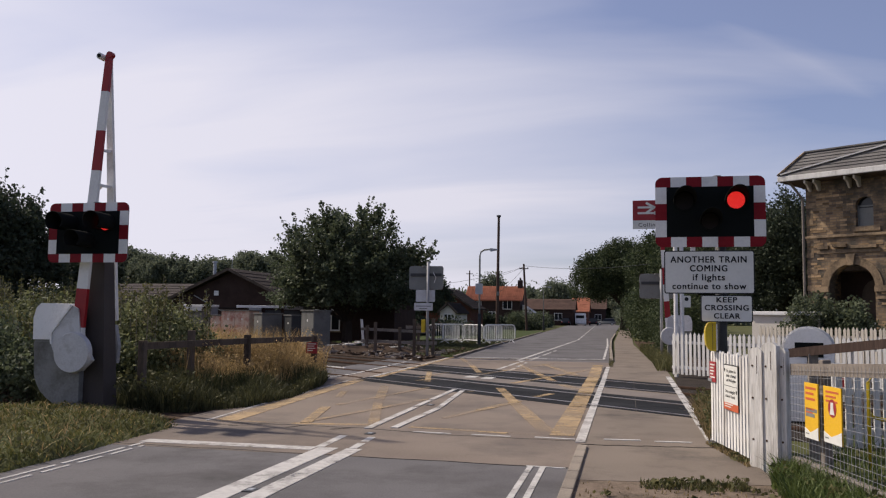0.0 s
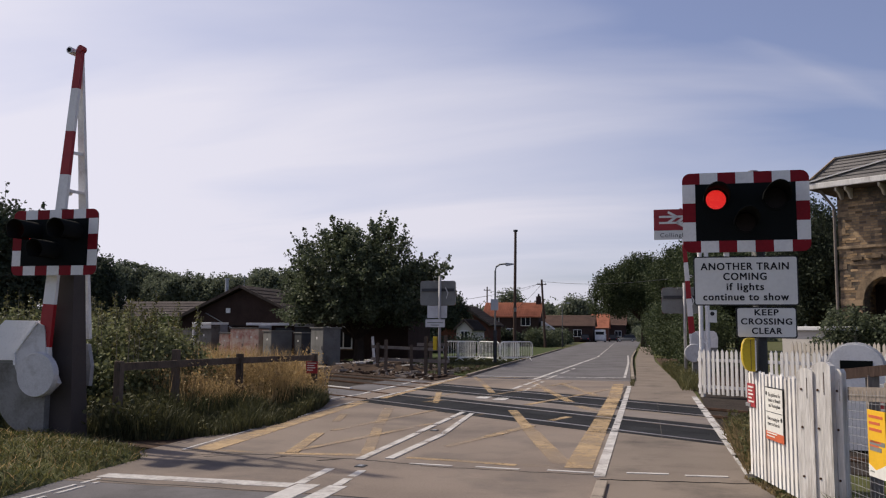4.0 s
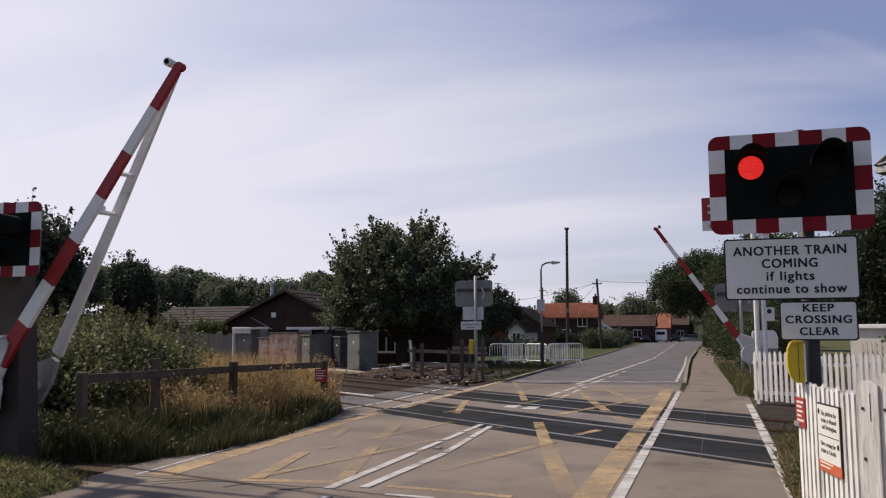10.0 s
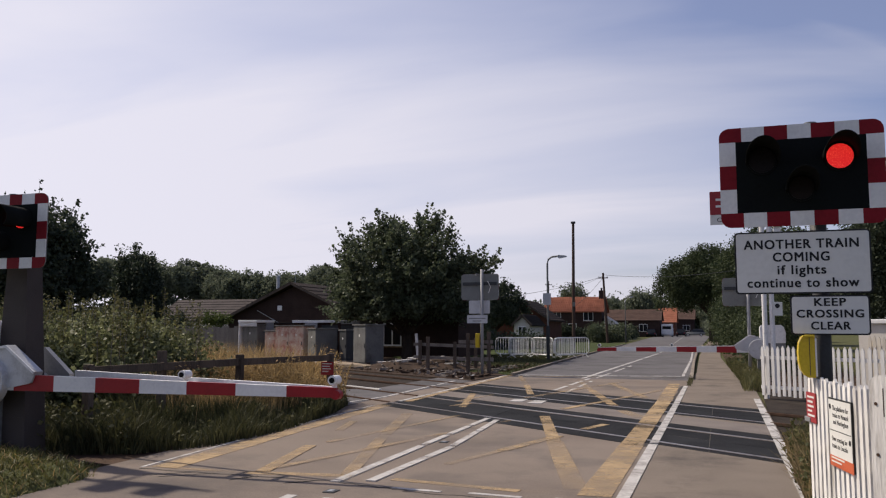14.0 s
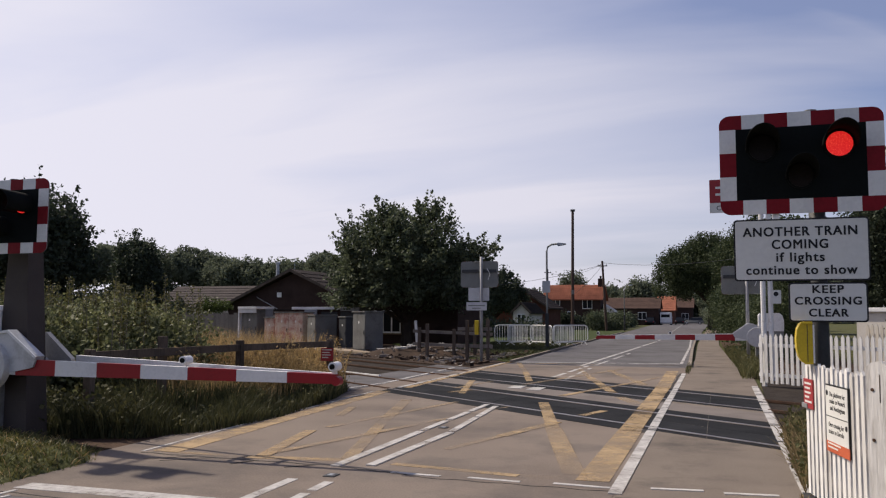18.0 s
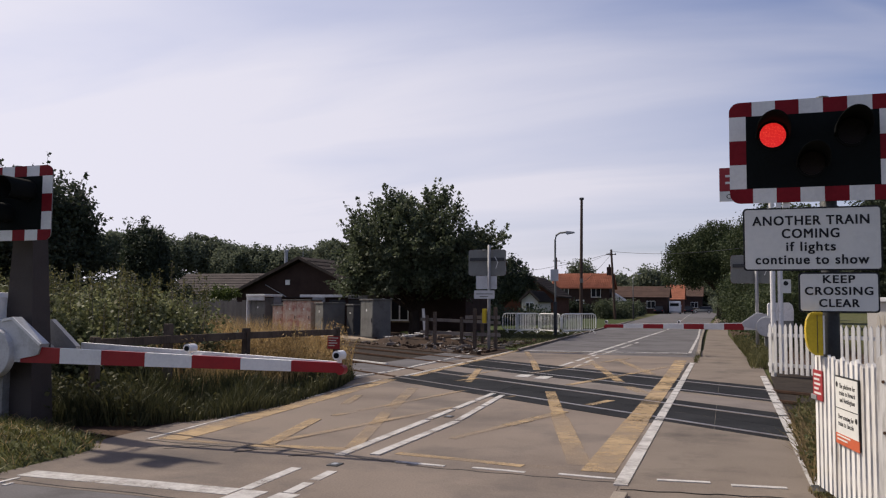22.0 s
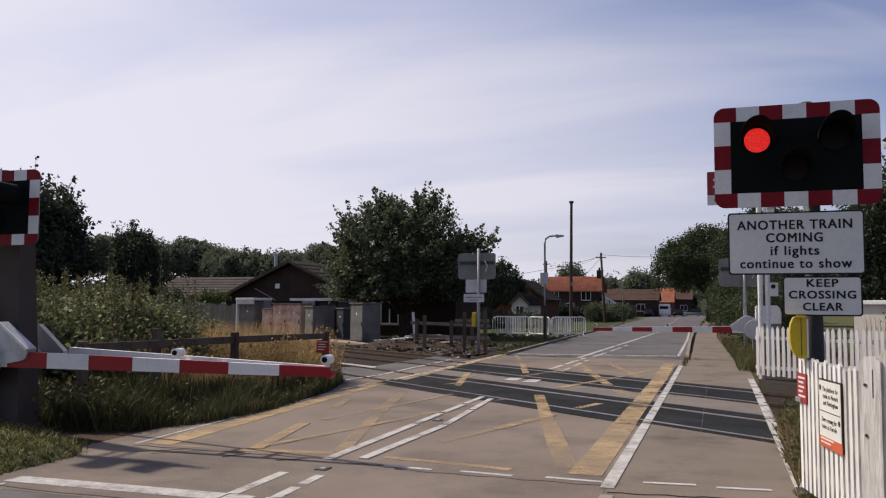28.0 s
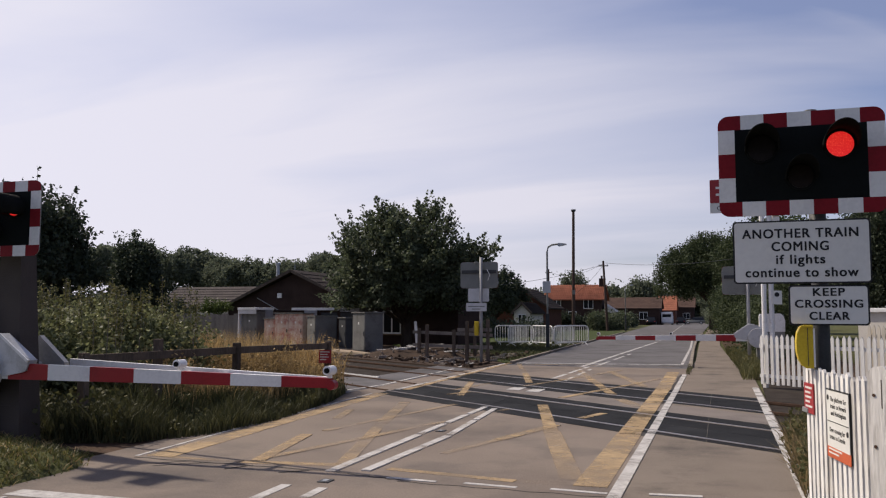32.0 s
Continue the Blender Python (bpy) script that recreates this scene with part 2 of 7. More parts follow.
M["ballast"] = mat("ballast", (0.042, 0.034, 0.029), (0.016, 0.013, 0.011), 0.95, scale=3, fine=30, bump=0.9, space="World")
M["soil"] = mat("soil", (0.085, 0.056, 0.040), (0.030, 0.022, 0.018), 0.95, scale=1.5, fine=22, bump=0.8, space="World")
M["grass_ground"] = mat("grass_ground", (0.085, 0.09, 0.035), (0.035, 0.045, 0.018), 0.95, scale=0.7, fine=25, bump=0.8, dirt=(0.12, 0.095, 0.05), dirt_at=0.62, space="World")
M["lawn"] = mat("lawn", (0.055, 0.07, 0.024), (0.028, 0.04, 0.014), 0.95, scale=0.8, fine=30, bump=0.8, space="World")
M["white_paint"] = mat("white_paint", (0.78, 0.77, 0.76), (0.62, 0.61, 0.60), 0.5, scale=2.5, fine=30, bump=0.08, dirt=(0.42, 0.39, 0.36), dirt_at=0.7, vary=0.05)
M["white_wood"] = mat("white_painted_wood", (0.72, 0.705, 0.68), (0.54, 0.52, 0.495), 0.65, scale=4, fine=35, bump=0.2, stretch=(1, 1, 0.2), dirt=(0.26, 0.23, 0.20), dirt_at=0.66, vary=0.1)
M["old_wood"] = mat("cracked_white_wood", (0.68, 0.66, 0.63), (0.42, 0.40, 0.37), 0.75, scale=7, fine=50, bump=0.4, stretch=(1, 1, 0.12), dirt=(0.20, 0.17, 0.14), dirt_at=0.60, vary=0.08)
M["dust"] = mat("dusty_earth", (0.20, 0.155, 0.12), (0.10, 0.076, 0.058), 0.95, scale=2.2, fine=30, bump=0.8, dirt=(0.05, 0.04, 0.03), dirt_at=0.60, space="World")
M["sand"] = mat("pale_gravel", (0.34, 0.27, 0.21), (0.20, 0.155, 0.12), 0.95, scale=2, fine=26, bump=0.7, dirt=(0.12, 0.11, 0.05), dirt_at=0.60, space="World")
M["spoil"] = mat("spoil", (0.062, 0.042, 0.031), (0.024, 0.018, 0.014), 0.95, scale=2.5, fine=22, bump=1.0, space="World")
M["cream_wood"] = mat("cream_painted_wood", (0.62, 0.56, 0.47), (0.46, 0.41, 0.34), 0.65, scale=4, fine=35, bump=0.2, stretch=(1, 1, 0.2), dirt=(0.26, 0.23, 0.18), dirt_at=0.66, vary=0.1)
M["red_paint"] = mat("red_reflective", (0.29, 0.010, 0.015), (0.22, 0.007, 0.012), 0.42, scale=3, fine=30, bump=0.05)
M["border_red"] = mat("dull_red_border", (0.21, 0.010, 0.017), (0.15, 0.007, 0.012), 0.6, scale=3, fine=30, bump=0.05, spec=0.15)
M["white_reflect"] = mat("white_reflective", (0.74, 0.73, 0.71), (0.62, 0.61, 0.60), 0.45, scale=3, fine=30, bump=0.05)
M["black_panel"] = mat("black_panel", (0.008, 0.010, 0.010), (0.006, 0.007, 0.007), 0.8, scale=3, fine=40, bump=0.08, spec=0.06)
M["black_rubber"] = mat("black_plastic", (0.008, 0.009, 0.009), (0.006, 0.007, 0.007), 0.8, scale=8, fine=60, bump=0.1, spec=0.1)
M["lens_dark"] = mat("dark_red_lens", (0.014, 0.011, 0.011), (0.009, 0.008, 0.008), 0.5, scale=30, fine=90, bump=0.2, spec=0.1)
M["lens_amber"] = mat("dark_amber_lens", (0.017, 0.012, 0.011), (0.011, 0.009, 0.008), 0.5, scale=30, fine=90, bump=0.2, spec=0.1)
M["tower"] = mat("brown_steel", (0.056, 0.045, 0.041), (0.038, 0.030, 0.028), 0.75, scale=2, fine=60, bump=0.25, dirt=(0.058, 0.046, 0.042), dirt_at=0.66)
M["alu"] = mat("pale_grey_steel", (0.55, 0.55, 0.56), (0.42, 0.42, 0.43), 0.5, 0.15, scale=3, fine=40, bump=0.06, dirt=(0.3, 0.29, 0.28), dirt_at=0.66)
# dull grey steel; also a darkened stand-in for pale steel in shade
M["alu_dull_shade"] = mat("dull_and_shaded_steel", (0.30, 0.30, 0.31), (0.22, 0.22, 0.23), 0.6, 0.1, scale=3, fine=40, bump=0.06)
# grey of the lower machine case, darkened so the colour holds its shade too
M["case_grey_shade"] = mat("shaded_case_grey", (0.21, 0.21, 0.205), (0.13, 0.13, 0.125), 0.65, scale=2, fine=30, bump=0.08, dirt=(0.08, 0.075, 0.06), dirt_at=0.60)
M["galv"] = mat("galvanised_steel", (0.42, 0.43, 0.44), (0.28, 0.29, 0.30), 0.45, 0.6, scale=8, fine=60, bump=0.08)
M["cabinet_grey"] = mat("dull_cabinet_grey", (0.15, 0.15, 0.142), (0.10, 0.10, 0.096), 0.7, scale=2, fine=30, bump=0.06, dirt=(0.07, 0.066, 0.06), dirt_at=0.60)
M["grey_steel"] = mat("grey_painted_steel", (0.20, 0.205, 0.195), (0.145, 0.148, 0.142), 0.6, scale=2, fine=30, bump=0.06, dirt=(0.09, 0.085, 0.08), dirt_at=0.66)
M["dark_post"] = mat("dark_grey_post", (0.045, 0.047, 0.05), (0.03, 0.031, 0.033), 0.6, scale=4, fine=40, bump=0.1)
M["sign_white"] = mat("sign_white", (0.68, 0.675, 0.64), (0.60, 0.595, 0.565), 0.5, scale=1.5, fine=20, bump=0.02)
M["sign_black"] = mat("sign_black", (0.012, 0.012, 0.013), (0.008, 0.008, 0.009), 0.5, bump=0.0)
M["sign_red"] = mat("sign_red", (0.31, 0.03, 0.035), (0.24, 0.02, 0.025), 0.5, bump=0.02)
M["orange"] = mat("sign_orange", (0.52, 0.11, 0.045), (0.42, 0.085, 0.035), 0.5, bump=0.02)
M["yellow_sign"] = mat("yellow_sign", (0.72, 0.42, 0.02), (0.62, 0.35, 0.015), 0.5, bump=0.02)
M["yellow_box"] = mat("yellow_plastic", (0.58, 0.42, 0.02), (0.46, 0.32, 0.015), 0.45, scale=4, bump=0.05)
M["timber"] = mat("weathered_timber", (0.115, 0.09, 0.072), (0.05, 0.04, 0.034), 0.9, scale=3, fine=40, bump=0.5, stretch=(1, 1, 0.25), vary=0.2)
M["timber_grey"] = mat("grey_timber", (0.23, 0.20, 0.175), (0.12, 0.105, 0.095), 0.9, scale=3, fine=40, bump=0.5, stretch=(1, 1, 0.25), vary=0.15)
M["pole_wood"] = mat("pole_wood", (0.10, 0.068, 0.055), (0.05, 0.036, 0.03), 0.9, scale=2, fine=30, bump=0.4, stretch=(1, 1, 0.15))
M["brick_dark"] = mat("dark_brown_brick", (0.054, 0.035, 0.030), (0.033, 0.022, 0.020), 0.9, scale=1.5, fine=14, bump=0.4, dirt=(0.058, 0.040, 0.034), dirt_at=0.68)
M["brick_red"] = mat("red_brick", (0.13, 0.060, 0.042), (0.08, 0.038, 0.029), 0.9, scale=1.5, fine=14, bump=0.4)


def brick_mat():
    """Sooty buff brick: courses 75 mm high, stained in patches."""
    m, nt, bsdf = nodes_of("station_brick")
    n, link = nt.nodes.new, nt.links.new
    co = n("ShaderNodeTexCoord")
    sep, comb = n("ShaderNodeSeparateXYZ"), n("ShaderNodeCombineXYZ")
    link(co.outputs["Object"], sep.inputs[0])
    add = n("ShaderNodeMath")
    link(sep.outputs[0], add.inputs[0])
    link(sep.outputs[1], add.inputs[1])
    link(add.outputs[0], comb.inputs[0])
    link(sep.outputs[2], comb.inputs[1])
    br = n("ShaderNodeTexBrick")
    link(comb.outputs[0], br.inputs["Vector"])
    br.inputs["Scale"].default_value = 1.0
    br.inputs["Brick Width"].default_value, br.inputs["Row Height"].default_value = 0.225, 0.085
    br.inputs["Mortar Size"].default_value = 0.008
    br.inputs["Color1"].default_value, br.inputs["Color2"].default_value = (0.37, 0.25, 0.135, 1), (0.11, 0.075, 0.052, 1)
    br.inputs["Mortar"].default_value = (0.17, 0.14, 0.11, 1)
    soot, wash = n("ShaderNodeTexNoise"), n("ShaderNodeTexNoise")
    for node, sc in ((soot, 0.9), (wash, 2.6)):
        link(co.outputs["Object"], node.inputs["Vector"])
        node.inputs["Scale"].default_value, node.inputs["Detail"].default_value = sc, 7
        node.inputs["Roughness"].default_value = 0.68
    col = br.outputs[0]
    for node, lo, hi, tone in ((soot, 0.44, 0.57, (0.042, 0.040, 0.034, 1)), (wash, 0.60, 0.68, (0.40, 0.28, 0.16, 1))):
        r = n("ShaderNodeValToRGB")
        r.color_ramp.elements[0].position, r.color_ramp.elements[1].position = lo, hi
        r.color_ramp.elements[1].color = (0.8, 0.8, 0.8, 1)
        link(node.outputs[0], r.inputs[0])
        mx = n("ShaderNodeMixRGB")
        link(r.outputs[0], mx.inputs[0])
        link(col, mx.inputs[1])
        mx.inputs[2].default_value = tone
        col = mx.outputs[0]
    link(col, bsdf.inputs["Base Color"])
    bsdf.inputs["Roughness"].default_value = 0.92
    bp = n("ShaderNodeBump")
    bp.inputs["Strength"].default_value, bp.inputs["Distance"].default_value = 0.5, 0.012
    link(br.outputs["Fac"], bp.inputs["Height"])
    bp.invert = True
    link(bp.outputs[0], bsdf.inputs["Normal"])
    return m


M["stone"] = brick_mat()
M["stone_trim"] = mat("stone_trim", (0.30, 0.22, 0.14), (0.15, 0.11, 0.08), 0.9, scale=2, fine=20, bump=0.3, dirt=(0.06, 0.048, 0.04), dirt_at=0.56, vary=0.15)
M["brick_loose"] = mat("pale_brick", (0.34, 0.235, 0.135), (0.13, 0.09, 0.06), 0.92, scale=5, fine=30, bump=0.3, vary=0.6)
M["slate"] = mat("slate", (0.125, 0.118, 0.116), (0.070, 0.066, 0.066), 0.8, scale=1.2, fine=18, bump=0.25, vary=0.2)
M["tile_orange"] = mat("orange_pantile", (0.36, 0.14, 0.085), (0.21, 0.085, 0.055), 0.85, scale=1, fine=12, bump=0.3, vary=0.15)
M["tile_brown"] = mat("brown_tile", (0.040, 0.031, 0.028), (0.024, 0.019, 0.017), 0.95, scale=1, fine=12, bump=0.3, vary=0.15)
M["tile_warm"] = mat("warm_brown_tile", (0.105, 0.068, 0.055), (0.065, 0.044, 0.038), 0.9, scale=1, fine=12, bump=0.3, vary=0.15)
M["tile_grey"] = mat("grey_brown_tile", (0.078, 0.066, 0.062), (0.050, 0.043, 0.041), 0.92, scale=1, fine=12, bump=0.3, vary=0.15)
M["render"] = mat("cream_render", (0.62, 0.58, 0.52), (0.5, 0.46, 0.42), 0.85, scale=2, fine=30, bump=0.1)
M["bark"] = mat("bark", (0.06, 0.045, 0.035), (0.025, 0.02, 0.016), 0.95, scale=6, fine=50, bump=0.8, stretch=(1, 1, 0.3))
M["rust_panel"] = mat("faded_red_panel", (0.42, 0.17, 0.13), (0.27, 0.10, 0.08), 0.8, scale=3.4, fine=22, bump=0.2, dirt=(0.56, 0.45, 0.36), dirt_at=0.50)
M["glass"] = mat("window_glass", (0.02, 0.022, 0.025), (0.012, 0.013, 0.015), 0.08, bump=0.0, scale=1)
M["car_paint"] = mat("dark_car_paint", (0.012, 0.014, 0.02), (0.009, 0.010, 0.015), 0.18, 0.3, bump=0.0)
M["chrome"] = mat("chrome", (0.6, 0.6, 0.62), (0.5, 0.5, 0.52), 0.15, 1.0, bump=0.0)
M["leaf"] = leaf_mat("leaf", (0.048, 0.064, 0.037), (0.122, 0.142, 0.080), 0.36, 0.62)
M["leaf_bush"] = leaf_mat("leaf_bush", (0.055, 0.068, 0.028), (0.25, 0.26, 0.125), 0.35, 0.6)
M["leaf_dark"] = leaf_mat("leaf_dark", (0.028, 0.040, 0.026), (0.064, 0.080, 0.046), 0.25, 0.7)
M["leaf_road"] = leaf_mat("leaf_road", (0.026, 0.040, 0.018), (0.070, 0.088, 0.038), 0.25, 0.75)
# distant leaves: paler and greyer, the haze of distance is put into the colour
M["leaf_far_haze"] = leaf_mat("leaf_far_haze", (0.095, 0.115, 0.080), (0.175, 0.195, 0.130), 0.36, 0.85)
M["leaf_light"] = leaf_mat("leaf_light", (0.035, 0.055, 0.014), (0.11, 0.14, 0.036), 0.3)
M["blade"] = leaf_mat("grass_blade", (0.045, 0.058, 0.016), (0.185, 0.17, 0.06), 0.35)
M["dry"] = leaf_mat("dry_grass", (0.10, 0.078, 0.036), (0.35, 0.262, 0.135), 0.4, 0.7)
M["straw"] = leaf_mat("straw", (0.23, 0.160, 0.075), (0.53, 0.375, 0.175), 0.35, 0.75)
M["bank"] = leaf_mat("bank_grass", (0.030, 0.038, 0.016), (0.11, 0.105, 0.045), 0.25, 0.7)
M["fresh"] = leaf_mat("fresh_grass", (0.035, 0.06, 0.014), (0.13, 0.165, 0.045), 0.3)
M["weed"] = leaf_mat("weed", (0.045, 0.055, 0.02), (0.16, 0.145, 0.06), 0.3, 0.7)


def led_mat():
    """Lit lamp face: a close grid of bright red points on a glowing red ground."""
    m, nt, bsdf = nodes_of("lit_led_face")
    n, link = nt.nodes.new, nt.links.new
    co = n("ShaderNodeTexCoord")
    vor = n("ShaderNodeTexVoronoi")
    vor.inputs["Scale"].default_value = 78
    vor.inputs["Randomness"].default_value = 0.2
    link(co.outputs["Object"], vor.inputs["Vector"])
    ramp = n("ShaderNodeValToRGB")
    ramp.color_ramp.elements[0].position, ramp.color_ramp.elements[1].position = 0.1, 0.55
    ramp.color_ramp.elements[0].color, ramp.color_ramp.elements[1].color = (1.0, 0.20, 0.10, 1), (0.50, 0.006, 0.008, 1)
    link(vor.outputs["Distance"], ramp.inputs[0])
    bsdf.inputs["Base Color"].default_value = (0.2, 0.01, 0.01, 1)
    link(ramp.outputs[0], bsdf.inputs["Emission Color"])
    bsdf.inputs["Emission Strength"].default_value = 1.2
    return m


M["led"] = led_mat()


# ---- mesh helpers ----
class Mesh:
    """Collects boxes, tubes and sheets into one mesh."""

    def __init__(self):
        self.v, self.f = [], []

    def add(self, verts, faces):
        k = len(self.v)
        self.v += [tuple(p) for p in verts]
        self.f += [tuple(i + k for i in f) for f in faces]
        return self

    def box(self, x0, x1, y0, y1, z0, z1, c=0.0):
        """A box; c is the width of its chamfered edges."""
        if c <= 0:
            v = [(x, y, z) for x in (x0, x1) for y in (y0, y1) for z in (z0, z1)]
            return self.add(v, [(0, 1, 3, 2), (4, 6, 7, 5), (0, 4, 5, 1), (2, 3, 7, 6), (0, 2, 6, 4), (1, 5, 7, 3)])
        bm = bmesh.new()
        bmesh.ops.create_cube(bm, size=1)
        bmesh.ops.scale(bm, vec=(x1 - x0, y1 - y0, z1 - z0), verts=bm.verts)
        bmesh.ops.translate(bm, vec=((x0 + x1) / 2, (y0 + y1) / 2, (z0 + z1) / 2), verts=bm.verts)
        bmesh.ops.bevel(bm, geom=bm.edges[:], offset=c, segments=2, affect="EDGES", profile=0.6)
        bm.verts.index_update()
        self.add([v.co[:] for v in bm.verts], [[v.index for v in f.verts] for f in bm.faces])
        bm.free()
        return self

    def beam(self, p, q, w, h, up=(0, 0, 1), w2=None, h2=None):
        """A straight bar from p to q, w across and h along up; w2, h2 at its far end."""
        p, q = Vector(p), Vector(q)
        d = (q - p).normalized()
        s = d.cross(Vector(up))
        s = s.normalized() if s.length > 1e-4 else Vector((1, 0, 0))
        u = s.cross(d)
        w2, h2 = w2 or w, h2 or h
        v = [p + s * (a * w / 2) + u * (b * h / 2) for a, b in ((-1, -1), (1, -1), (1, 1), (-1, 1))]
        v += [q + s * (a * w2 / 2) + u * (b * h2 / 2) for a, b in ((-1, -1), (1, -1), (1, 1), (-1, 1))]
        return self.add(v, [(3, 2, 1, 0), (4, 5, 6, 7), (0, 1, 5, 4), (1, 2, 6, 5), (2, 3, 7, 6), (3, 0, 4, 7)])

    def tube(self, pts, r, n=8, r2=None, cap=True):
        """A round bar along the points, its radius going from r to r2."""
        pts = [Vector(p) for p in pts]
        k, rings = len(pts), []
        for i, p in enumerate(pts):
            d = (pts[min(i + 1, k - 1)] - pts[max(i - 1, 0)]).normalized()
            a = d.cross(Vector((0.3, 0.2, 1)) if abs(d.z) < 0.95 else Vector((1, 0, 0))).normalized()
            b = d.cross(a)
            rr = r + (r2 - r) * i / (k - 1) if r2 is not None else r
            rings.append([p + (a * math.cos(2 * math.pi * j / n) + b * math.sin(2 * math.pi * j / n)) * rr for j in range(n)])
        v = [q for ring in rings for q in ring]
        f = [(i * n + j, i * n + (j + 1) % n, (i + 1) * n + (j + 1) % n, (i + 1) * n + j) for i in range(k - 1) for j in range(n)]
        if cap:
            f += [tuple(reversed(range(n))), tuple((k - 1) * n + j for j in range(n))]
        return self.add(v, f)

    def prism(self, outline, y0, y1, axis="y"):
        """An outline (a, b) pushed from y0 to y1 along an axis."""
        n = len(outline)
        place = {"y": lambda a, b, c: (a, c, b), "x": lambda a, b, c: (c, a, b), "z": lambda a, b, c: (a, b, c)}[axis]
        v = [place(a, b, y0) for a, b in outline] + [place(a, b, y1) for a, b in outline]
        f = [tuple(range(n)), tuple(reversed(range(n, 2 * n)))]
        f += [(i, i + n, (i + 1) % n + n, (i + 1) % n) for i in range(n)]
        return self.add(v, f)

    def data(self, name, material, smooth=False):
        me = bpy.data.meshes.new(name)
        me.from_pydata(self.v, [], self.f)
        me.materials.append(material)
        bm = bmesh.new()
        bm.from_mesh(me)
        bmesh.ops.recalc_face_normals(bm, faces=bm.faces)
        bm.to_mesh(me)
        bm.free()
        if smooth:
            me.polygons.foreach_set("use_smooth", [True] * len(me.polygons))
        return me


def part(name, mesh, material, parent=None, label="", smooth=False, at=None):
    """One mesh object under a thing or a part; at: its place in the parent's space."""
    ob = new(name, mesh.data(name, material, smooth) if isinstance(mesh, Mesh) else mesh)
    if parent is not None:
        ob.parent = parent
    if at is not None:
        ob.matrix_basis = at if isinstance(at, Matrix) else Matrix.Translation(at)
    return tagged(ob, label) if label else ob


def thing(name, label, category, m=None, group="", kind=""):
    """The Empty at a thing's base that carries its parts."""
    ob = new(name)
    ob.empty_display_size = 0.1
    ob.matrix_basis = m if isinstance(m, Matrix) else Matrix.Translation(m or (0, 0, 0))
    return tagged(ob, label, category, group, kind)


def arc(cx, cy, r, a0, a1, n):
    return [(cx + r * math.cos(radians(a0 + (a1 - a0) * i / n)), cy + r * math.sin(radians(a0 + (a1 - a0) * i / n))) for i in range(n + 1)]


def round_rect(x0, x1, z0, z1, r, n=5):
    return arc(x1 - r, z1 - r, r, 0, 90, n) + arc(x0 + r, z1 - r, r, 90, 180, n) + arc(x0 + r, z0 + r, r, 180, 270, n) + arc(x1 - r, z0 + r, r, 270, 360, n)


def lettering(name, text, size, x, z, y, parent, material, width=None, bold=0.0):
    """Raised letters that face -y, centred at x, with their feet at z; width: the line's full width."""
    cu = bpy.data.curves.new(name, "FONT")
    cu.body, cu.size, cu.extrude, cu.align_x = text, size, 0.001, "CENTER"
    cu.space_character = 1.14
    cu.resolution_u = 4
    tmp = bpy.data.objects.new(name, cu)
    src = bpy.data.meshes.new_from_object(tmp)
    bpy.data.objects.remove(tmp)
    xs = [v.co.x for v in src.vertices]
    k = (width - 2 * bold) / (max(xs) - min(xs)) if width else 1
    # each letter is one piece: faces whose spans overlap along the line belong together
    spans = sorted((min(xs[i] for i in p.vertices), max(xs[i] for i in p.vertices), p.index) for p in src.polygons)
    groups, end = [], -1e9
    for a, b, i in spans:
        if a > end - 1e-4:
            groups.append([])
        groups[-1].append(i)
        end = max(end, b)
    for group in groups:
        m = Mesh()
        # heavy strokes: the same letter set a little apart
        for i, (dx, dz) in enumerate(((-1, -0.6), (1, -0.6), (-1, 0.6), (1, 0.6), (0, 0)) if bold else ((0, 0),)):
            for f in group:
                vs = [src.vertices[n].co for n in src.polygons[f].vertices]
                m.add([(x + v.x * k + dx * bold, y - v.z - 0.0003 * i, z + v.y + dz * bold) for v in vs], [tuple(range(len(vs)))])
        me = bpy.data.meshes.new(name)
        me.from_pydata(m.v, [], m.f)
        me.materials.append(material)
        part(name, me, material, parent)
    bpy.data.meshes.remove(src)


rng = np.random.default_rng(7)


def quads(centres, dirs, ups, w, h):
    """Loose leaf-like quads: centre, long way, wide way."""
    n = len(centres)
    a = dirs * (h[:, None] / 2)
    b = ups * (w[:, None] / 2)
    v = np.stack([centres - a, centres + b * 1.0 - a * 0.1, centres + a, centres - b - a * 0.1], 1).reshape(-1, 3)
    return v, np.arange(4 * n).reshape(-1, 4)


def leaf_mesh(name, centres, size, material, flat=0.0, long=1.6):
    """Many small leaves at the centres, turned at random; size: mean length."""
    n = len(centres)
    d = rng.normal(size=(n, 3))
    d[:, 2] *= 1 - flat
    d /= np.linalg.norm(d, axis=1)[:, None]
    u = np.cross(d, rng.normal(size=(n, 3)))
    u /= np.linalg.norm(u, axis=1)[:, None]
    h = size * rng.uniform(0.6, 1.4, n)
    v, f = quads(centres, d, u, h / long * 1.3, h)
    me = bpy.data.meshes.new(name)
    me.vertices.add(len(v))
    me.vertices.foreach_set("co", v.astype(np.float32).ravel())
    me.loops.add(f.size)
    me.loops.foreach_set("vertex_index", f.astype(np.int32).ravel())
    me.polygons.add(n)
    me.polygons.foreach_set("loop_start", np.arange(0, 4 * n, 4, dtype=np.int32))
    me.update(calc_edges=True)
    me.materials.append(material)
    return me


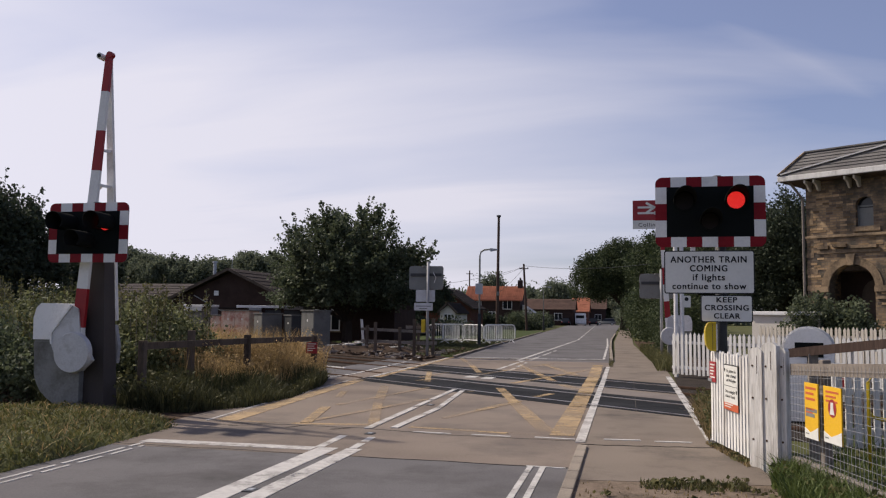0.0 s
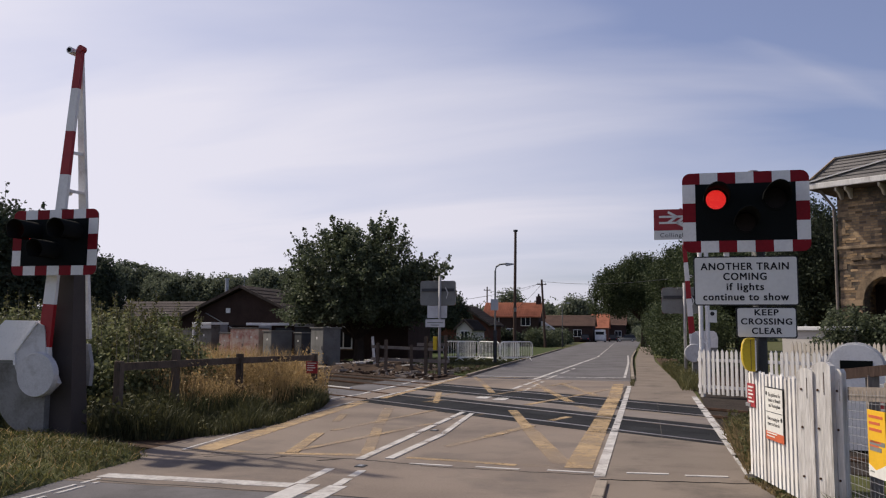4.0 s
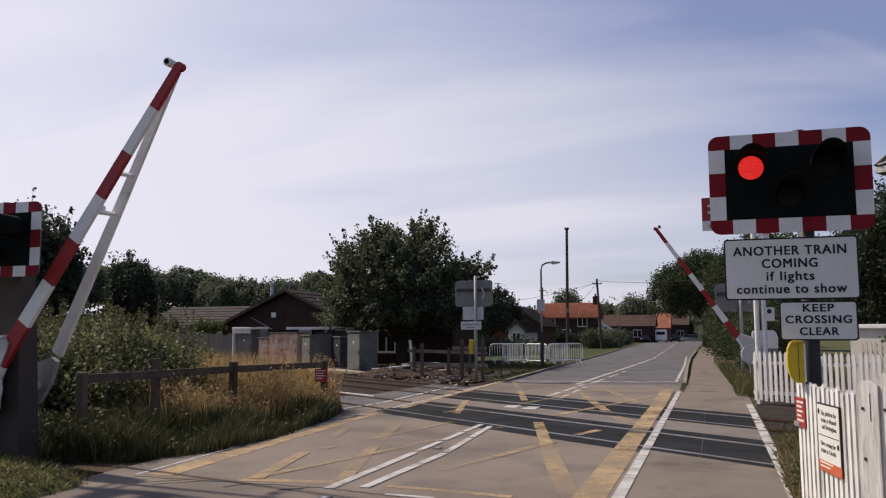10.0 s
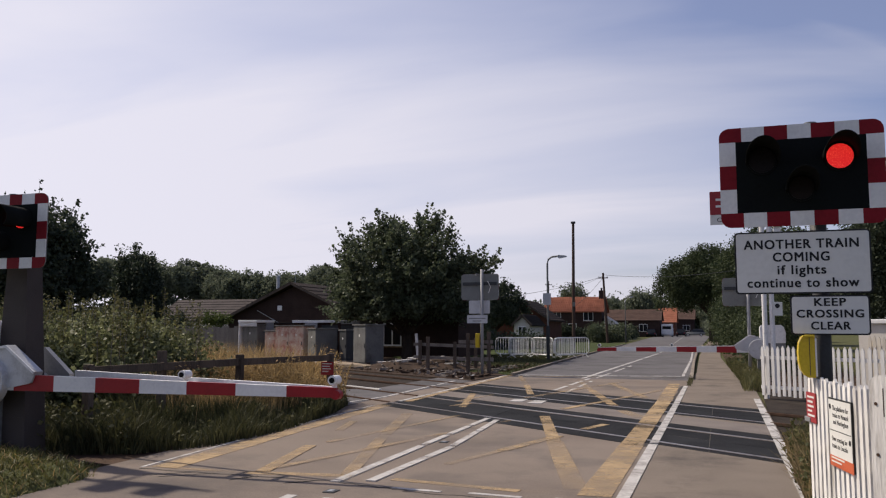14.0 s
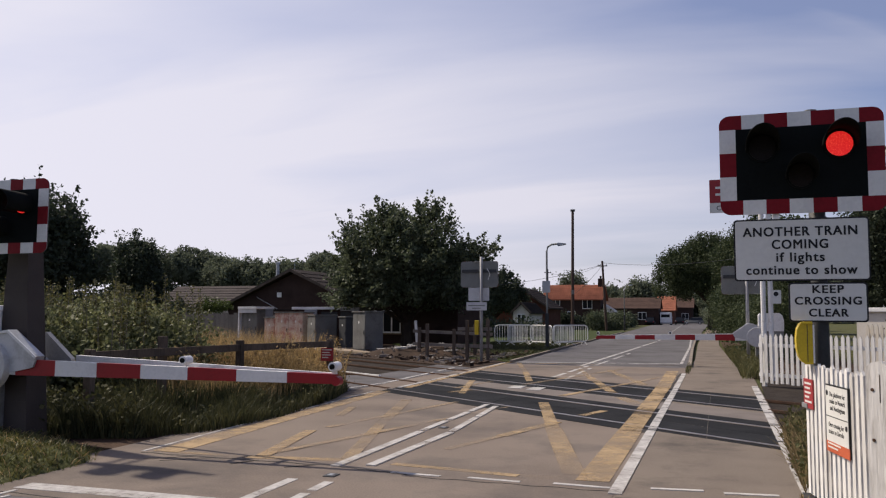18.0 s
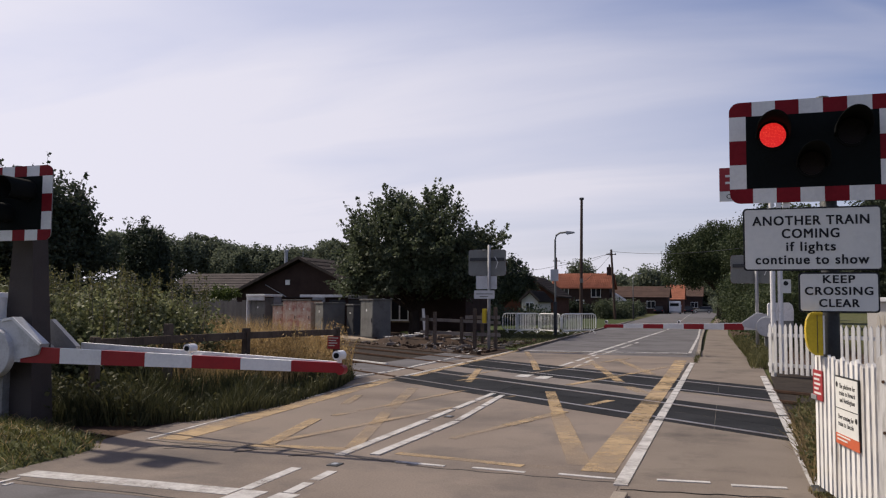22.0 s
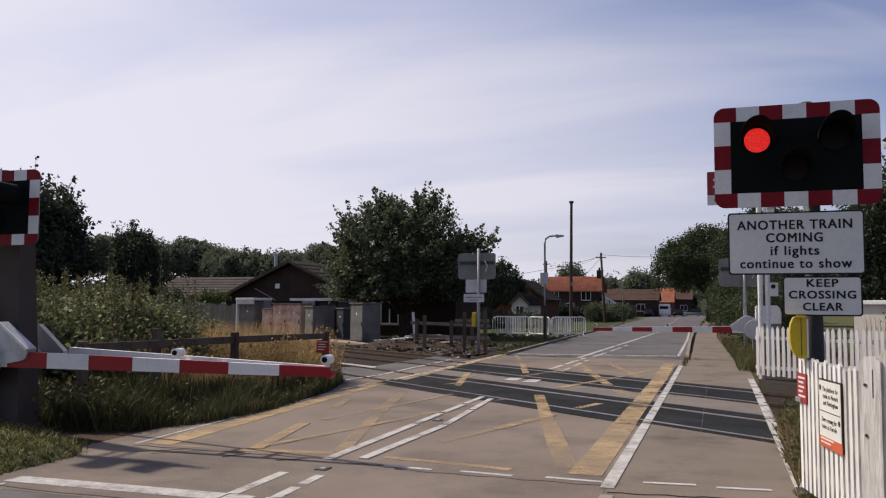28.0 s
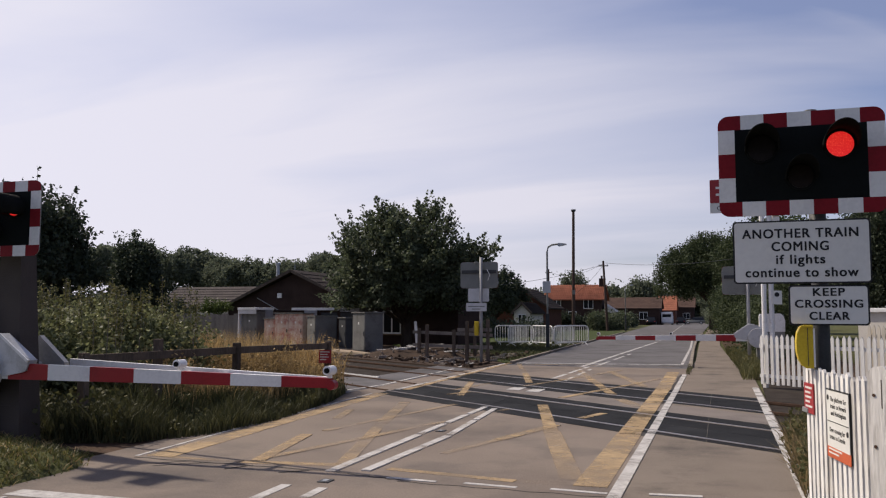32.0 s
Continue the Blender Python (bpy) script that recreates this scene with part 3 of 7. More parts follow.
def blade_mesh(name, roots, height, width, material, lean=0.35):
    """Upright blades: thin bent triangles, two joints each."""
    n = len(roots)
    h = height * rng.uniform(0.5, 1.3, n) if np.isscalar(height) else height
    ang = rng.uniform(0, 2 * np.pi, n)
    side = np.stack([np.cos(ang), np.sin(ang), 0 * ang], 1)
    tilt = rng.normal(size=(n, 2)) * lean
    top = roots + np.stack([tilt[:, 0] * h, tilt[:, 1] * h, h], 1)
    mid = roots + np.stack([tilt[:, 0] * h * 0.35, tilt[:, 1] * h * 0.35, h * 0.6], 1)
    w = (width * rng.uniform(0.6, 1.4, n))[:, None]
    v = np.stack([roots - side * w, roots + side * w, mid + side * w * 0.7, mid - side * w * 0.7, top], 1).reshape(-1, 3)
    k = np.arange(n)[:, None] * 5
    me = bpy.data.meshes.new(name)
    me.from_pydata(v.tolist(), [], (k + [0, 1, 2, 3]).tolist() + (k + [3, 2, 4]).tolist())
    me.materials.append(material)
    return me


def clumps(n, per, centre, radii, spread, low=0.0, bias=0.55):
    """Points in n clumps laid over an uneven ball; per leaves to a clump."""
    d = rng.normal(size=(n, 3))
    d /= np.linalg.norm(d, axis=1)[:, None]
    r = rng.uniform(bias, 1.0, n) ** 0.7
    wob = 1 + 0.22 * np.sin(3 * d[:, 0] + 2.1 * d[:, 2] + centre[0]) + 0.15 * np.sin(5 * d[:, 1] + centre[1])
    c = np.array(centre) + d * np.array(radii) * (r * wob)[:, None]
    c = c[c[:, 2] > low]
    pts = np.repeat(c, per, 0) + rng.normal(size=(len(c) * per, 3)).clip(-1.7, 1.7) * spread * rng.uniform(0.5, 1.2, (len(c), 1)).repeat(per, 0)
    pts[:, 2] = np.maximum(pts[:, 2], 0.02)
    return pts, c


def lobed(n, per, centre, radii, spread, low=0.0, lobes=22):
    """Points in clumps over many overlapping lobes, so that the crown is billowed and uneven."""
    i = np.arange(lobes) + 0.5
    up, turn = 1 - 1.7 * i / lobes, i * 2.39996 + centre[2]
    flat = np.sqrt(1 - up ** 2)
    d = np.stack([flat * np.cos(turn), flat * np.sin(turn), up], 1)
    heart = d * rng.uniform(0.42, 0.64 + 0.006 * (lobes - 22), (lobes, 1))
    size = rng.uniform(0.28, 0.50, lobes) * (22 / lobes) ** 0.5
    k = rng.integers(0, lobes, n)
    e = rng.normal(size=(n, 3))
    e /= np.linalg.norm(e, axis=1)[:, None]
    c = heart[k] + e * (size[k] * rng.uniform(0.35, 1.0, n) ** 0.6)[:, None]
    c = np.array(centre) + c * np.array(radii)
    c = c[c[:, 2] > low]
    s = rng.uniform(0.45, 1.25, (len(c), 1)).repeat(per, 0) * spread
    pts = np.repeat(c, per, 0) + rng.normal(size=(len(c) * per, 3)).clip(-1.8, 1.8) * s
    pts[:, 2] = np.maximum(pts[:, 2], 0.02)
    return pts, c


def tree(name, label, x, y, trunk_h, centre_h, radii, clump_n, per, leaf, material, spread=0.45, group="", shoots=0, low=0.3, lobes=22, sprig=(0.3, 0.9), wide=1.0):
    root = thing(name, label, "tree", (x, y, 0), group)
    wood = Mesh()
    wood.tube([(0, 0, -0.1), (0.05, 0.03, trunk_h * 0.5), (0.0, 0.1, trunk_h)], radii[0] * 0.06 + 0.04, 8, radii[0] * 0.04 + 0.02)
    pts, cs = lobed(clump_n, per, (0, 0, centre_h), radii, spread, low, lobes)
    size = np.full(len(pts), leaf)
    for c in cs[:: max(1, len(cs) // 40)]:
        mid = Vector((c[0] * 0.35, c[1] * 0.35, trunk_h + (c[2] - trunk_h) * 0.4))
        wood.tube([(0, 0, trunk_h * 0.85), mid, Vector(c)], radii[0] * 0.022 + 0.012, 5, 0.008)
    if shoots:
        # stems that stand out of the crown, each with leaves in a loose double row
        outer = cs[np.linalg.norm((cs - (0, 0, centre_h)) / np.array(radii), axis=1) > 0.62]
        extra = []
        for _ in range(shoots):
            p0 = outer[rng.integers(len(outer))]
            d = (p0 - np.array((0, 0, centre_h))) / np.array(radii)
            d = d / np.linalg.norm(d) + rng.normal(size=3) * 0.25
            d[2] += 0.45
            d /= np.linalg.norm(d)
            p1 = p0 + d * rng.uniform(*sprig)
            wood.tube([p0 - d * 0.4, p0, p1], 0.016, 4, 0.005)
            k = int(rng.integers(12, 26))
            t = rng.uniform(0.0, 1.05, (k, 1))
            extra.append(p0 + (p1 - p0) * t + rng.normal(size=(k, 3)) * (0.04 + 0.08 * (1 - t)) * wide)
        extra = np.concatenate(extra)
        pts, size = np.concatenate([pts, extra]), np.concatenate([size, np.full(len(extra), leaf * 1.05)])
    part("trunk", wood, M["bark"], root)
    part("crown", leaf_mesh("crown", pts, size, material), material, root)
    return root


# ---- ground, road, railway ----
SL = -0.77                     # the tracks cross the road on the skew: dy/dx
RAILS = (15.5, 17.31, 19.8, 21.6)   # where the four rails cut x = 0
UX, UY = 0.792, -0.61          # along the track
ground = part("ground", Mesh().box(-1500, 1500, -1500, 2500, -0.5, -0.05), M["grass_ground"])
tagged(ground, "rough grass ground around the crossing", "ground", kind="structure")

LEFT = [(-60, -5.5), (8.9, -5.6), (11, -6.0), (16, -6.25), (20, -6.6), (24, -6.6), (30.2, -6.1), (31, -5.85), (45, -6.45), (60, -7.0), (93, -8.3), (184, -11.8), (260, -14.5)]
RIGHT = [(-60, 0.02), (8.9, 0.02), (11, 0.02), (16, 0.02), (20, 0.02), (24, 0.02), (30.2, 0.0), (31, -0.03), (45, -0.35), (60, -0.6), (93, -0.7), (184, -1.05), (260, -1.5)]


def band(y0, y1):
    l = [(x, y) for y, x in LEFT if y0 <= y <= y1]
    r = [(x, y) for y, x in RIGHT if y0 <= y <= y1]
    return r + l[::-1]


def solid(outline, z0, z1, material, name, label, category):
    ob = part(name, Mesh().prism(outline, z0, z1, "z"), material)
    return tagged(ob, label, category, kind="structure")


solid(band(-60, 8.9), -0.3, -0.002, M["asphalt_grey"], "road_near", "worn grey asphalt road before the crossing", "road")
solid(band(8.9, 30.2), -0.3, 0.0, M["asphalt"], "road_crossing", "worn pale brown asphalt road over the level crossing", "road")
solid(band(30.2, 260), -0.3, -0.002, M["asphalt_grey"], "road_far", "grey asphalt village road beyond the crossing", "road")
solid([(0.13, 8.25), (2.12, 8.5), (2.02, 9.5), (1.80, 10.9), (1.80, 30), (1.45, 32), (0.95, 52), (0.9, 98), (0.6, 200), (-0.75, 200), (-0.4, 98), (-0.25, 56), (0.1, 35), (0.025, 30), (0.025, 10.38), (0.13, 10.37)], -0.3, 0.002, M["pave"], "pavement", "pale brown asphalt pavement beside the road", "pavement")
solid([(0.13, -30), (2.6, -30), (2.6, 8.55), (2.12, 8.49), (0.13, 8.24)], -0.3, 0.0, M["dust"], "dirt_strip", "bare earth strip with weeds beside the road", "ground")
kerb = thing("kerb", "row of concrete kerb stones along the pavement", "kerb", kind="structure")
stone = Mesh().box(-0.055, 0.065, -0.44, 0.44, -0.2, 0.035, 0.012).data("kerb_stone", M["kerb"])
for i in range(15):
    part("kerb_stone", stone, None, kerb, at=(0.075, 9.9 - 0.9 * i, 0))
kerb2 = thing("kerb", "kerb stones along the far verge", "kerb", kind="structure")
for i in range(60):
    y = 31.6 + 0.9 * i
    x = np.interp(y, [a for a, _ in LEFT], [b for _, b in LEFT])
    part("kerb_stone", stone, None, kerb2, at=pose(x - 0.05, y, 0.05, 0, 0, 2.3))
kerb3 = thing("kerb", "kerb stones along the far pavement", "kerb", kind="structure")
for i in range(60):
    y = 31.0 + 0.9 * i
    x = np.interp(y, [a for a, _ in RIGHT], [b for _, b in RIGHT])
    part("kerb_stone", stone, None, kerb3, at=pose(x + 0.07, y, 0.04, 0, 0, 1.0))

solid([(-6.62, 19.0), (-7.9, 19.95), (-9.4, 22.9), (-8.0, 24.1), (-7.9, 31.2), (-6.2, 31.2), (-6.64, 24.0), (-6.64, 20.0)], -0.3, -0.006, M["asphalt_grey"], "apron", "grey asphalt apron beside the crossing deck", "road")

# crossing deck: black rubber panels and rails set into the road
deck = thing("level_crossing_deck", "black rubber panels set between the rails of the crossing", "crossing", kind="structure")


def track_y(r, x):
    return RAILS[r] + SL * x


def skew(x0, x1, r, o0, o1, z0, z1):
    """A piece that follows rail r between two offsets along y."""
    return Mesh().prism([(x0, track_y(r, x0) + o0), (x1, track_y(r, x1) + o0), (x1, track_y(r, x1) + o1), (x0, track_y(r, x0) + o1)], z0, z1, "z")


for a, b in ((0, 1), (2, 3)):
    gap = RAILS[b] - RAILS[a]
    for r, o0, o1 in ((a, -0.62, -0.06), (a, 0.10, gap / 2 - 0.01), (a, gap / 2 + 0.01, gap - 0.10), (b, 0.06, 0.66)):
        for i in range(8):
            x0 = -5.95 + i * 0.96
            if x0 > -0.3 and o0 == -0.62:
                o0 = -0.30
            part("panel", skew(x0 + 0.003, min(x0 + 0.957, 1.72), r, o0, o1, -0.1, 0.004 + 0.001 * ((i * 7 + r) % 3)), M["panel"], deck)
for r in range(4):
    part("rail", skew(-6.0, 1.74, r, -0.045, 0.045, -0.15, 0.009), M["rail"], deck, "worn steel rail flush with the road")
part("infill", Mesh().prism([(-6.0, track_y(1, -6) + 0.67), (1.73, track_y(1, 1.73) + 0.67), (1.73, track_y(2, 1.73) - 0.63), (-6.0, track_y(2, -6) - 0.63)], -0.1, 0.004, "z"), M["strip"], deck, "pale brown asphalt strip between the tracks")

track_l = thing("railway_track", "rusty rails on sleepers in brown ballast", "railway", kind="structure")
bed = Mesh().prism([(-6.05, track_y(0, -6.05) - 1.6), (-6.05, track_y(3, -6.05) + 1.5), (-70, track_y(3, -70) + 1.5), (-70, track_y(0, -70) - 1.6)], -0.4, -0.04, "z")
bed.prism([(1.78, track_y(0, 1.78) - 1.2), (1.78, track_y(3, 1.78) + 1.2), (60, track_y(3, 60) + 1.2), (60, track_y(0, 60) - 1.2)], -0.4, -0.035, "z")
part("ballast", bed, M["ballast"], track_l)
for r in range(4):
    for x0, x1 in ((-70, -6.0), (1.75, 40)):
        m = Mesh()
        p, q = Vector((x0, track_y(r, x0), 0)), Vector((x1, track_y(r, x1), 0))
        m.beam(p + Vector((0, 0, 0.0)), q + Vector((0, 0, 0.0)), 0.07, 0.045).beam(p + Vector((0, 0, -0.06)), q + Vector((0, 0, -0.06)), 0.02, 0.09).beam(p + Vector((0, 0, -0.115)), q + Vector((0, 0, -0.115)), 0.14, 0.025)
        part("rail", m, M["rust"], track_l, "rusty steel rail")
sleeper = Mesh().box(-0.13, 0.13, -1.3, 1.3, -0.2, -0.1, 0.015).data("sleeper", M["timber"])
for a in (0, 2):
    for i in range(46):
        for x0, s in ((-6.5, -1), (2.4, 1)):
            if s > 0 and i > 14:
                continue
            x = x0 + s * i * 0.52
            part("sleeper", sleeper, None, track_l, at=pose(x, (track_y(a, x) + track_y(a + 1, x)) / 2, 0.02, 0, 0, -37.6))

# ---- painted lines ----
paint = thing("road_markings", "worn white and yellow lines painted on the road", "road marking", kind="structure")


layer = [0]


def line(p, q, w, material, name="white_line", dash=None, gap=0.0, z=0.004):
    p, q = Vector((*p, 0)), Vector((*q, 0))
    d = (q - p).normalized()
    s = Vector((-d.y, d.x, 0)) * (w / 2)
    total, a = (q - p).length, 0.0
    layer[0] += 1
    z += 0.00025 * (layer[0] % 12)
    while a < total - 0.01:
        b = min(total, a + (dash or total))
        c = [p + d * a - s, p + d * b - s, p + d * b + s, p + d * a + s]
        part(name, Mesh().prism([(v.x, v.y) for v in c], z - 0.02, z, "z"), material, paint)
        a = b + gap if dash else total


W, Y, F = M["white_line"], M["yellow_line"], M["yellow_faded"]
line((-5.3, 9.28), (-3.05, 9.30), 0.24, W)
line((-2.93, -30), (-2.90, 9.40), 0.25, W)
line((-2.50, -30), (-2.57, 9.40), 0.20, W)
line((-3.02, 9.42), (-3.06, 10.40), 0.11, W)
line((-2.60, 9.42), (-2.66, 10.42), 0.10, W, dash=0.42, gap=0.12)
line((-2.96, 11.14), (-3.0, 13.95), 0.11, W, z=0.0125)
line((-2.62, 11.3), (-2.58, 13.98), 0.11, W, z=0.0125)
line((-3.01, 14.05), (-3.06, 17.75), 0.10, W, dash=1.1, gap=0.14, z=0.0125)
line((-2.59, 14.08), (-2.84, 17.5), 0.10, W, dash=1.6, gap=0.12, z=0.0125)
line((-3.40, 21.1), (-3.40, 21.8), 0.30, W, z=0.0125)
line((-2.90, 20.8), (-2.90, 21.5), 0.30, W, z=0.0125)
line((-3.24, 24.6), (-3.10, 30.2), 0.11, W, dash=1.9, gap=0.5)
line((-2.80, 24.2), (-2.85, 29), 0.10, W, dash=1.4, gap=0.7)
line((-3.32, 30.2), (-2.86, 58.0), 0.13, W, dash=9.0, gap=0.5)
line((-2.92, 30.6), (-2.75, 40.0), 0.10, W, dash=3.0, gap=1.2)
line((-2.85, 60), (-6.0, 180), 0.12, W, dash=4.0, gap=3.0)
line((0.03, 10.72), (0.025, 15.1), 0.125, W, z=0.012)
line((0.025, 15.2), (0.02, 22.2), 0.12, W, dash=0.95, gap=0.06, z=0.0115)
line((0.02, 22.3), (0.0, 27.4), 0.12, W, z=0.012)
line((-0.28, 32.4), (-0.50, 48), 0.10, W)
line((-0.50, 48), (-0.92, 65), 0.10, W)
line((-5.9, 31.5), (-0.35, 32.35), 0.20, W)
for x0 in (-2.27, -1.45, -0.59):
    line((x0, 11.04), (x0 + 0.54, 11.0), 0.07, W)
for x0 in (0.32, 0.97):
    line((x0, 11.08), (x0 + 0.47, 11.13), 0.07, W, z=0.010)
line((-0.385, 3.5), (-0.395, 8.85), 0.06, W)
line((-0.235, 3.5), (-0.26, 8.85), 0.06, W)
line((-0.44, 8.86), (-0.02, 8.84), 0.04, W)
line((-5.28, -8), (-5.20, 9.1), 0.045, W, dash=1.1, gap=0.10)
line((-5.10, -8), (-5.07, 8.9), 0.04, W, dash=0.42, gap=0.14)
line((1.71, 11.2), (1.71, 23.5), 0.13, W, dash=1.6, gap=0.12, z=0.012)
line((-6.86, 19.85), (-6.68, 21.2), 0.10, W, z=0.006)
line((-6.64, 21.25), (-6.80, 25.5), 0.10, W, z=0.006)
line((-6.82, 25.9), (-6.90, 27.7), 0.10, W, z=0.006)
line((-7.0, 28.6), (-7.28, 31.4), 0.10, W, z=0.006)
line((-5.86, 20.4), (-5.90, 25.8), 0.10, W, dash=2.1, gap=0.25, z=0.012)
line((-5.92, 26.1), (-6.12, 31.3), 0.10, W, dash=2.4, gap=0.3, z=0.006)
line((-5.54, 11.3), (-5.74, 13.85), 0.045, W)
line((-5.74, 13.9), (-6.06, 19.7), 0.045, W, dash=2.6, gap=0.3)
# yellow box
line((-5.26, 11.35), (-5.42, 13.6), 0.34, Y, "yellow_line")
line((-5.42, 13.6), (-5.84, 19.5), 0.30, Y, "yellow_line")
line((-5.66, 20.4), (-5.98, 31.3), 0.18, Y, "yellow_line", z=0.0115)
line((-0.25, 11.26), (-0.26, 15.0), 0.33, Y, "yellow_line")
line((-0.26, 15.0), (-0.27, 22.3), 0.31, Y, "yellow_line", z=0.0115)
line((-0.27, 22.3), (-0.36, 28.4), 0.33, Y, "yellow_line")
line((-5.25, 11.38), (-4.2, 11.34), 0.10, F, "yellow_line")
line((-4.2, 11.36), (-2.95, 11.54), 0.17, Y, "yellow_line")
line((-2.44, 11.5), (-1.0, 11.29), 0.13, Y, "yellow_line")
line((-1.0, 11.29), (-0.42, 11.33), 0.16, F, "yellow_line")
line((-5.9, 30.9), (-0.45, 31.2), 0.16, F, "yellow_line")
for p, q, w, tone in (((-4.02, 11.45), (-4.48, 13.5), 0.17, Y), ((-4.85, 15.2), (-5.16, 16.4), 0.14, F), ((-3.02, 11.59), (-3.96, 14.96), 0.17, F), ((-3.96, 14.96), (-4.72, 17.9), 0.20, F),
                      ((-4.12, 19.5), (-4.90, 22.95), 0.15, Y), ((-4.42, 19.65), (-4.20, 20.4), 0.13, Y), ((-4.05, 11.55), (-3.16, 15.2), 0.12, F), ((-3.16, 15.2), (-2.6, 17.4), 0.09, F),
                      ((-4.40, 13.9), (-3.71, 17.9), 0.11, F), ((-4.64, 20.7), (-4.36, 22.8), 0.11, F), ((-2.18, 12.6), (-1.84, 13.9), 0.11, F), ((-1.84, 13.9), (-1.40, 15.6), 0.16, Y),
                      ((-1.18, 16.55), (-0.92, 17.35), 0.14, Y), ((-0.46, 11.5), (-1.34, 14.95), 0.24, F), ((-1.34, 14.95), (-2.16, 18.3), 0.19, Y), ((-3.5, 23.2), (-4.3, 26.3), 0.17, Y), ((-4.3, 26.3), (-5.6, 31.0), 0.15, F),
                      ((-2.08, 19.75), (-1.15, 23.2), 0.15, Y), ((-1.15, 23.2), (-0.5, 25.8), 0.13, F), ((-1.18, 20.75), (-2.3, 25.1), 0.19, Y), ((-2.3, 25.1), (-3.3, 29.2), 0.14, F),
                      ((-0.74, 23.1), (-2.16, 28.1), 0.17, F), ((-3.4, 22.2), (-1.9, 28.6), 0.14, F), ((-0.95, 19.9), (-0.45, 18.6), 0.22, F)):
    line(p, q, w, tone, "yellow_line", z=0.0105)


# cat's-eye studs between the centre lines, and tar seams across the road
for y, x in ((2.9, -2.70), (6.92, -2.72), (10.68, -2.78), (14.45, -2.84), (33.5, -3.0)):
    stud = thing("road_stud", "small reflecting road stud between the centre lines", "road stud", (x, y, 0), "road studs")
    part("casting", Mesh().box(-0.06, 0.06, -0.08, 0.08, -0.02, 0.010, 0.005), M["dark_post"], stud)
    part("reflector", Mesh().box(-0.028, 0.028, -0.04, 0.04, 0.008, 0.015, 0.003), M["galv"], stud)
seams = thing("tar_seams", "dark tar seams across the worn asphalt", "road seam", kind="structure")
for p, q, w in (((-5.5, 11.22), (-3.0, 11.18), 0.03), ((-3.0, 11.18), (-2.1, 10.97), 0.035), ((-2.1, 10.9), (0.0, 10.84), 0.018), ((-5.5, 9.0), (0.0, 8.86), 0.02), ((0.05, 10.55), (1.7, 10.75), 0.014), ((-5.18, 10.85), (-4.75, 11.2), 0.025), ((-4.95, 10.83), (-4.5, 11.2), 0.025), ((-4.1, 10.9), (-3.95, 11.2), 0.02), ((-3.45, 10.92), (-3.2, 11.15), 0.02), ((-0.075, 14.9), (-0.10, 27.5), 0.06)):
    dx, dy = q[0] - p[0], q[1] - p[1]
    L = math.hypot(dx, dy)
    nx, ny = -dy / L * w / 2, dx / L * w / 2
    n = 16
    up = [(p[0] + dx * i / n + nx + 0.02 * math.sin(i * 2.1), p[1] + dy * i / n + ny + 0.02 * math.sin(i * 1.7)) for i in range(n + 1)]
    dn = [(a - 2 * nx, b - 2 * ny) for a, b in up]
    part("seam", Mesh().prism(up + dn[::-1], -0.02, 0.009 if p[0] > 0 else 0.003, "z"), M["tar"], seams)


# ---- crossing signals ----
FLASH, PHASE = 0.744, 0.2475      # flash period, and when the left lamp first lights


def left_on(t):
    return ((t - PHASE) % FLASH) < FLASH * 0.48


leds = []                       # (lit face, is it the left lamp)


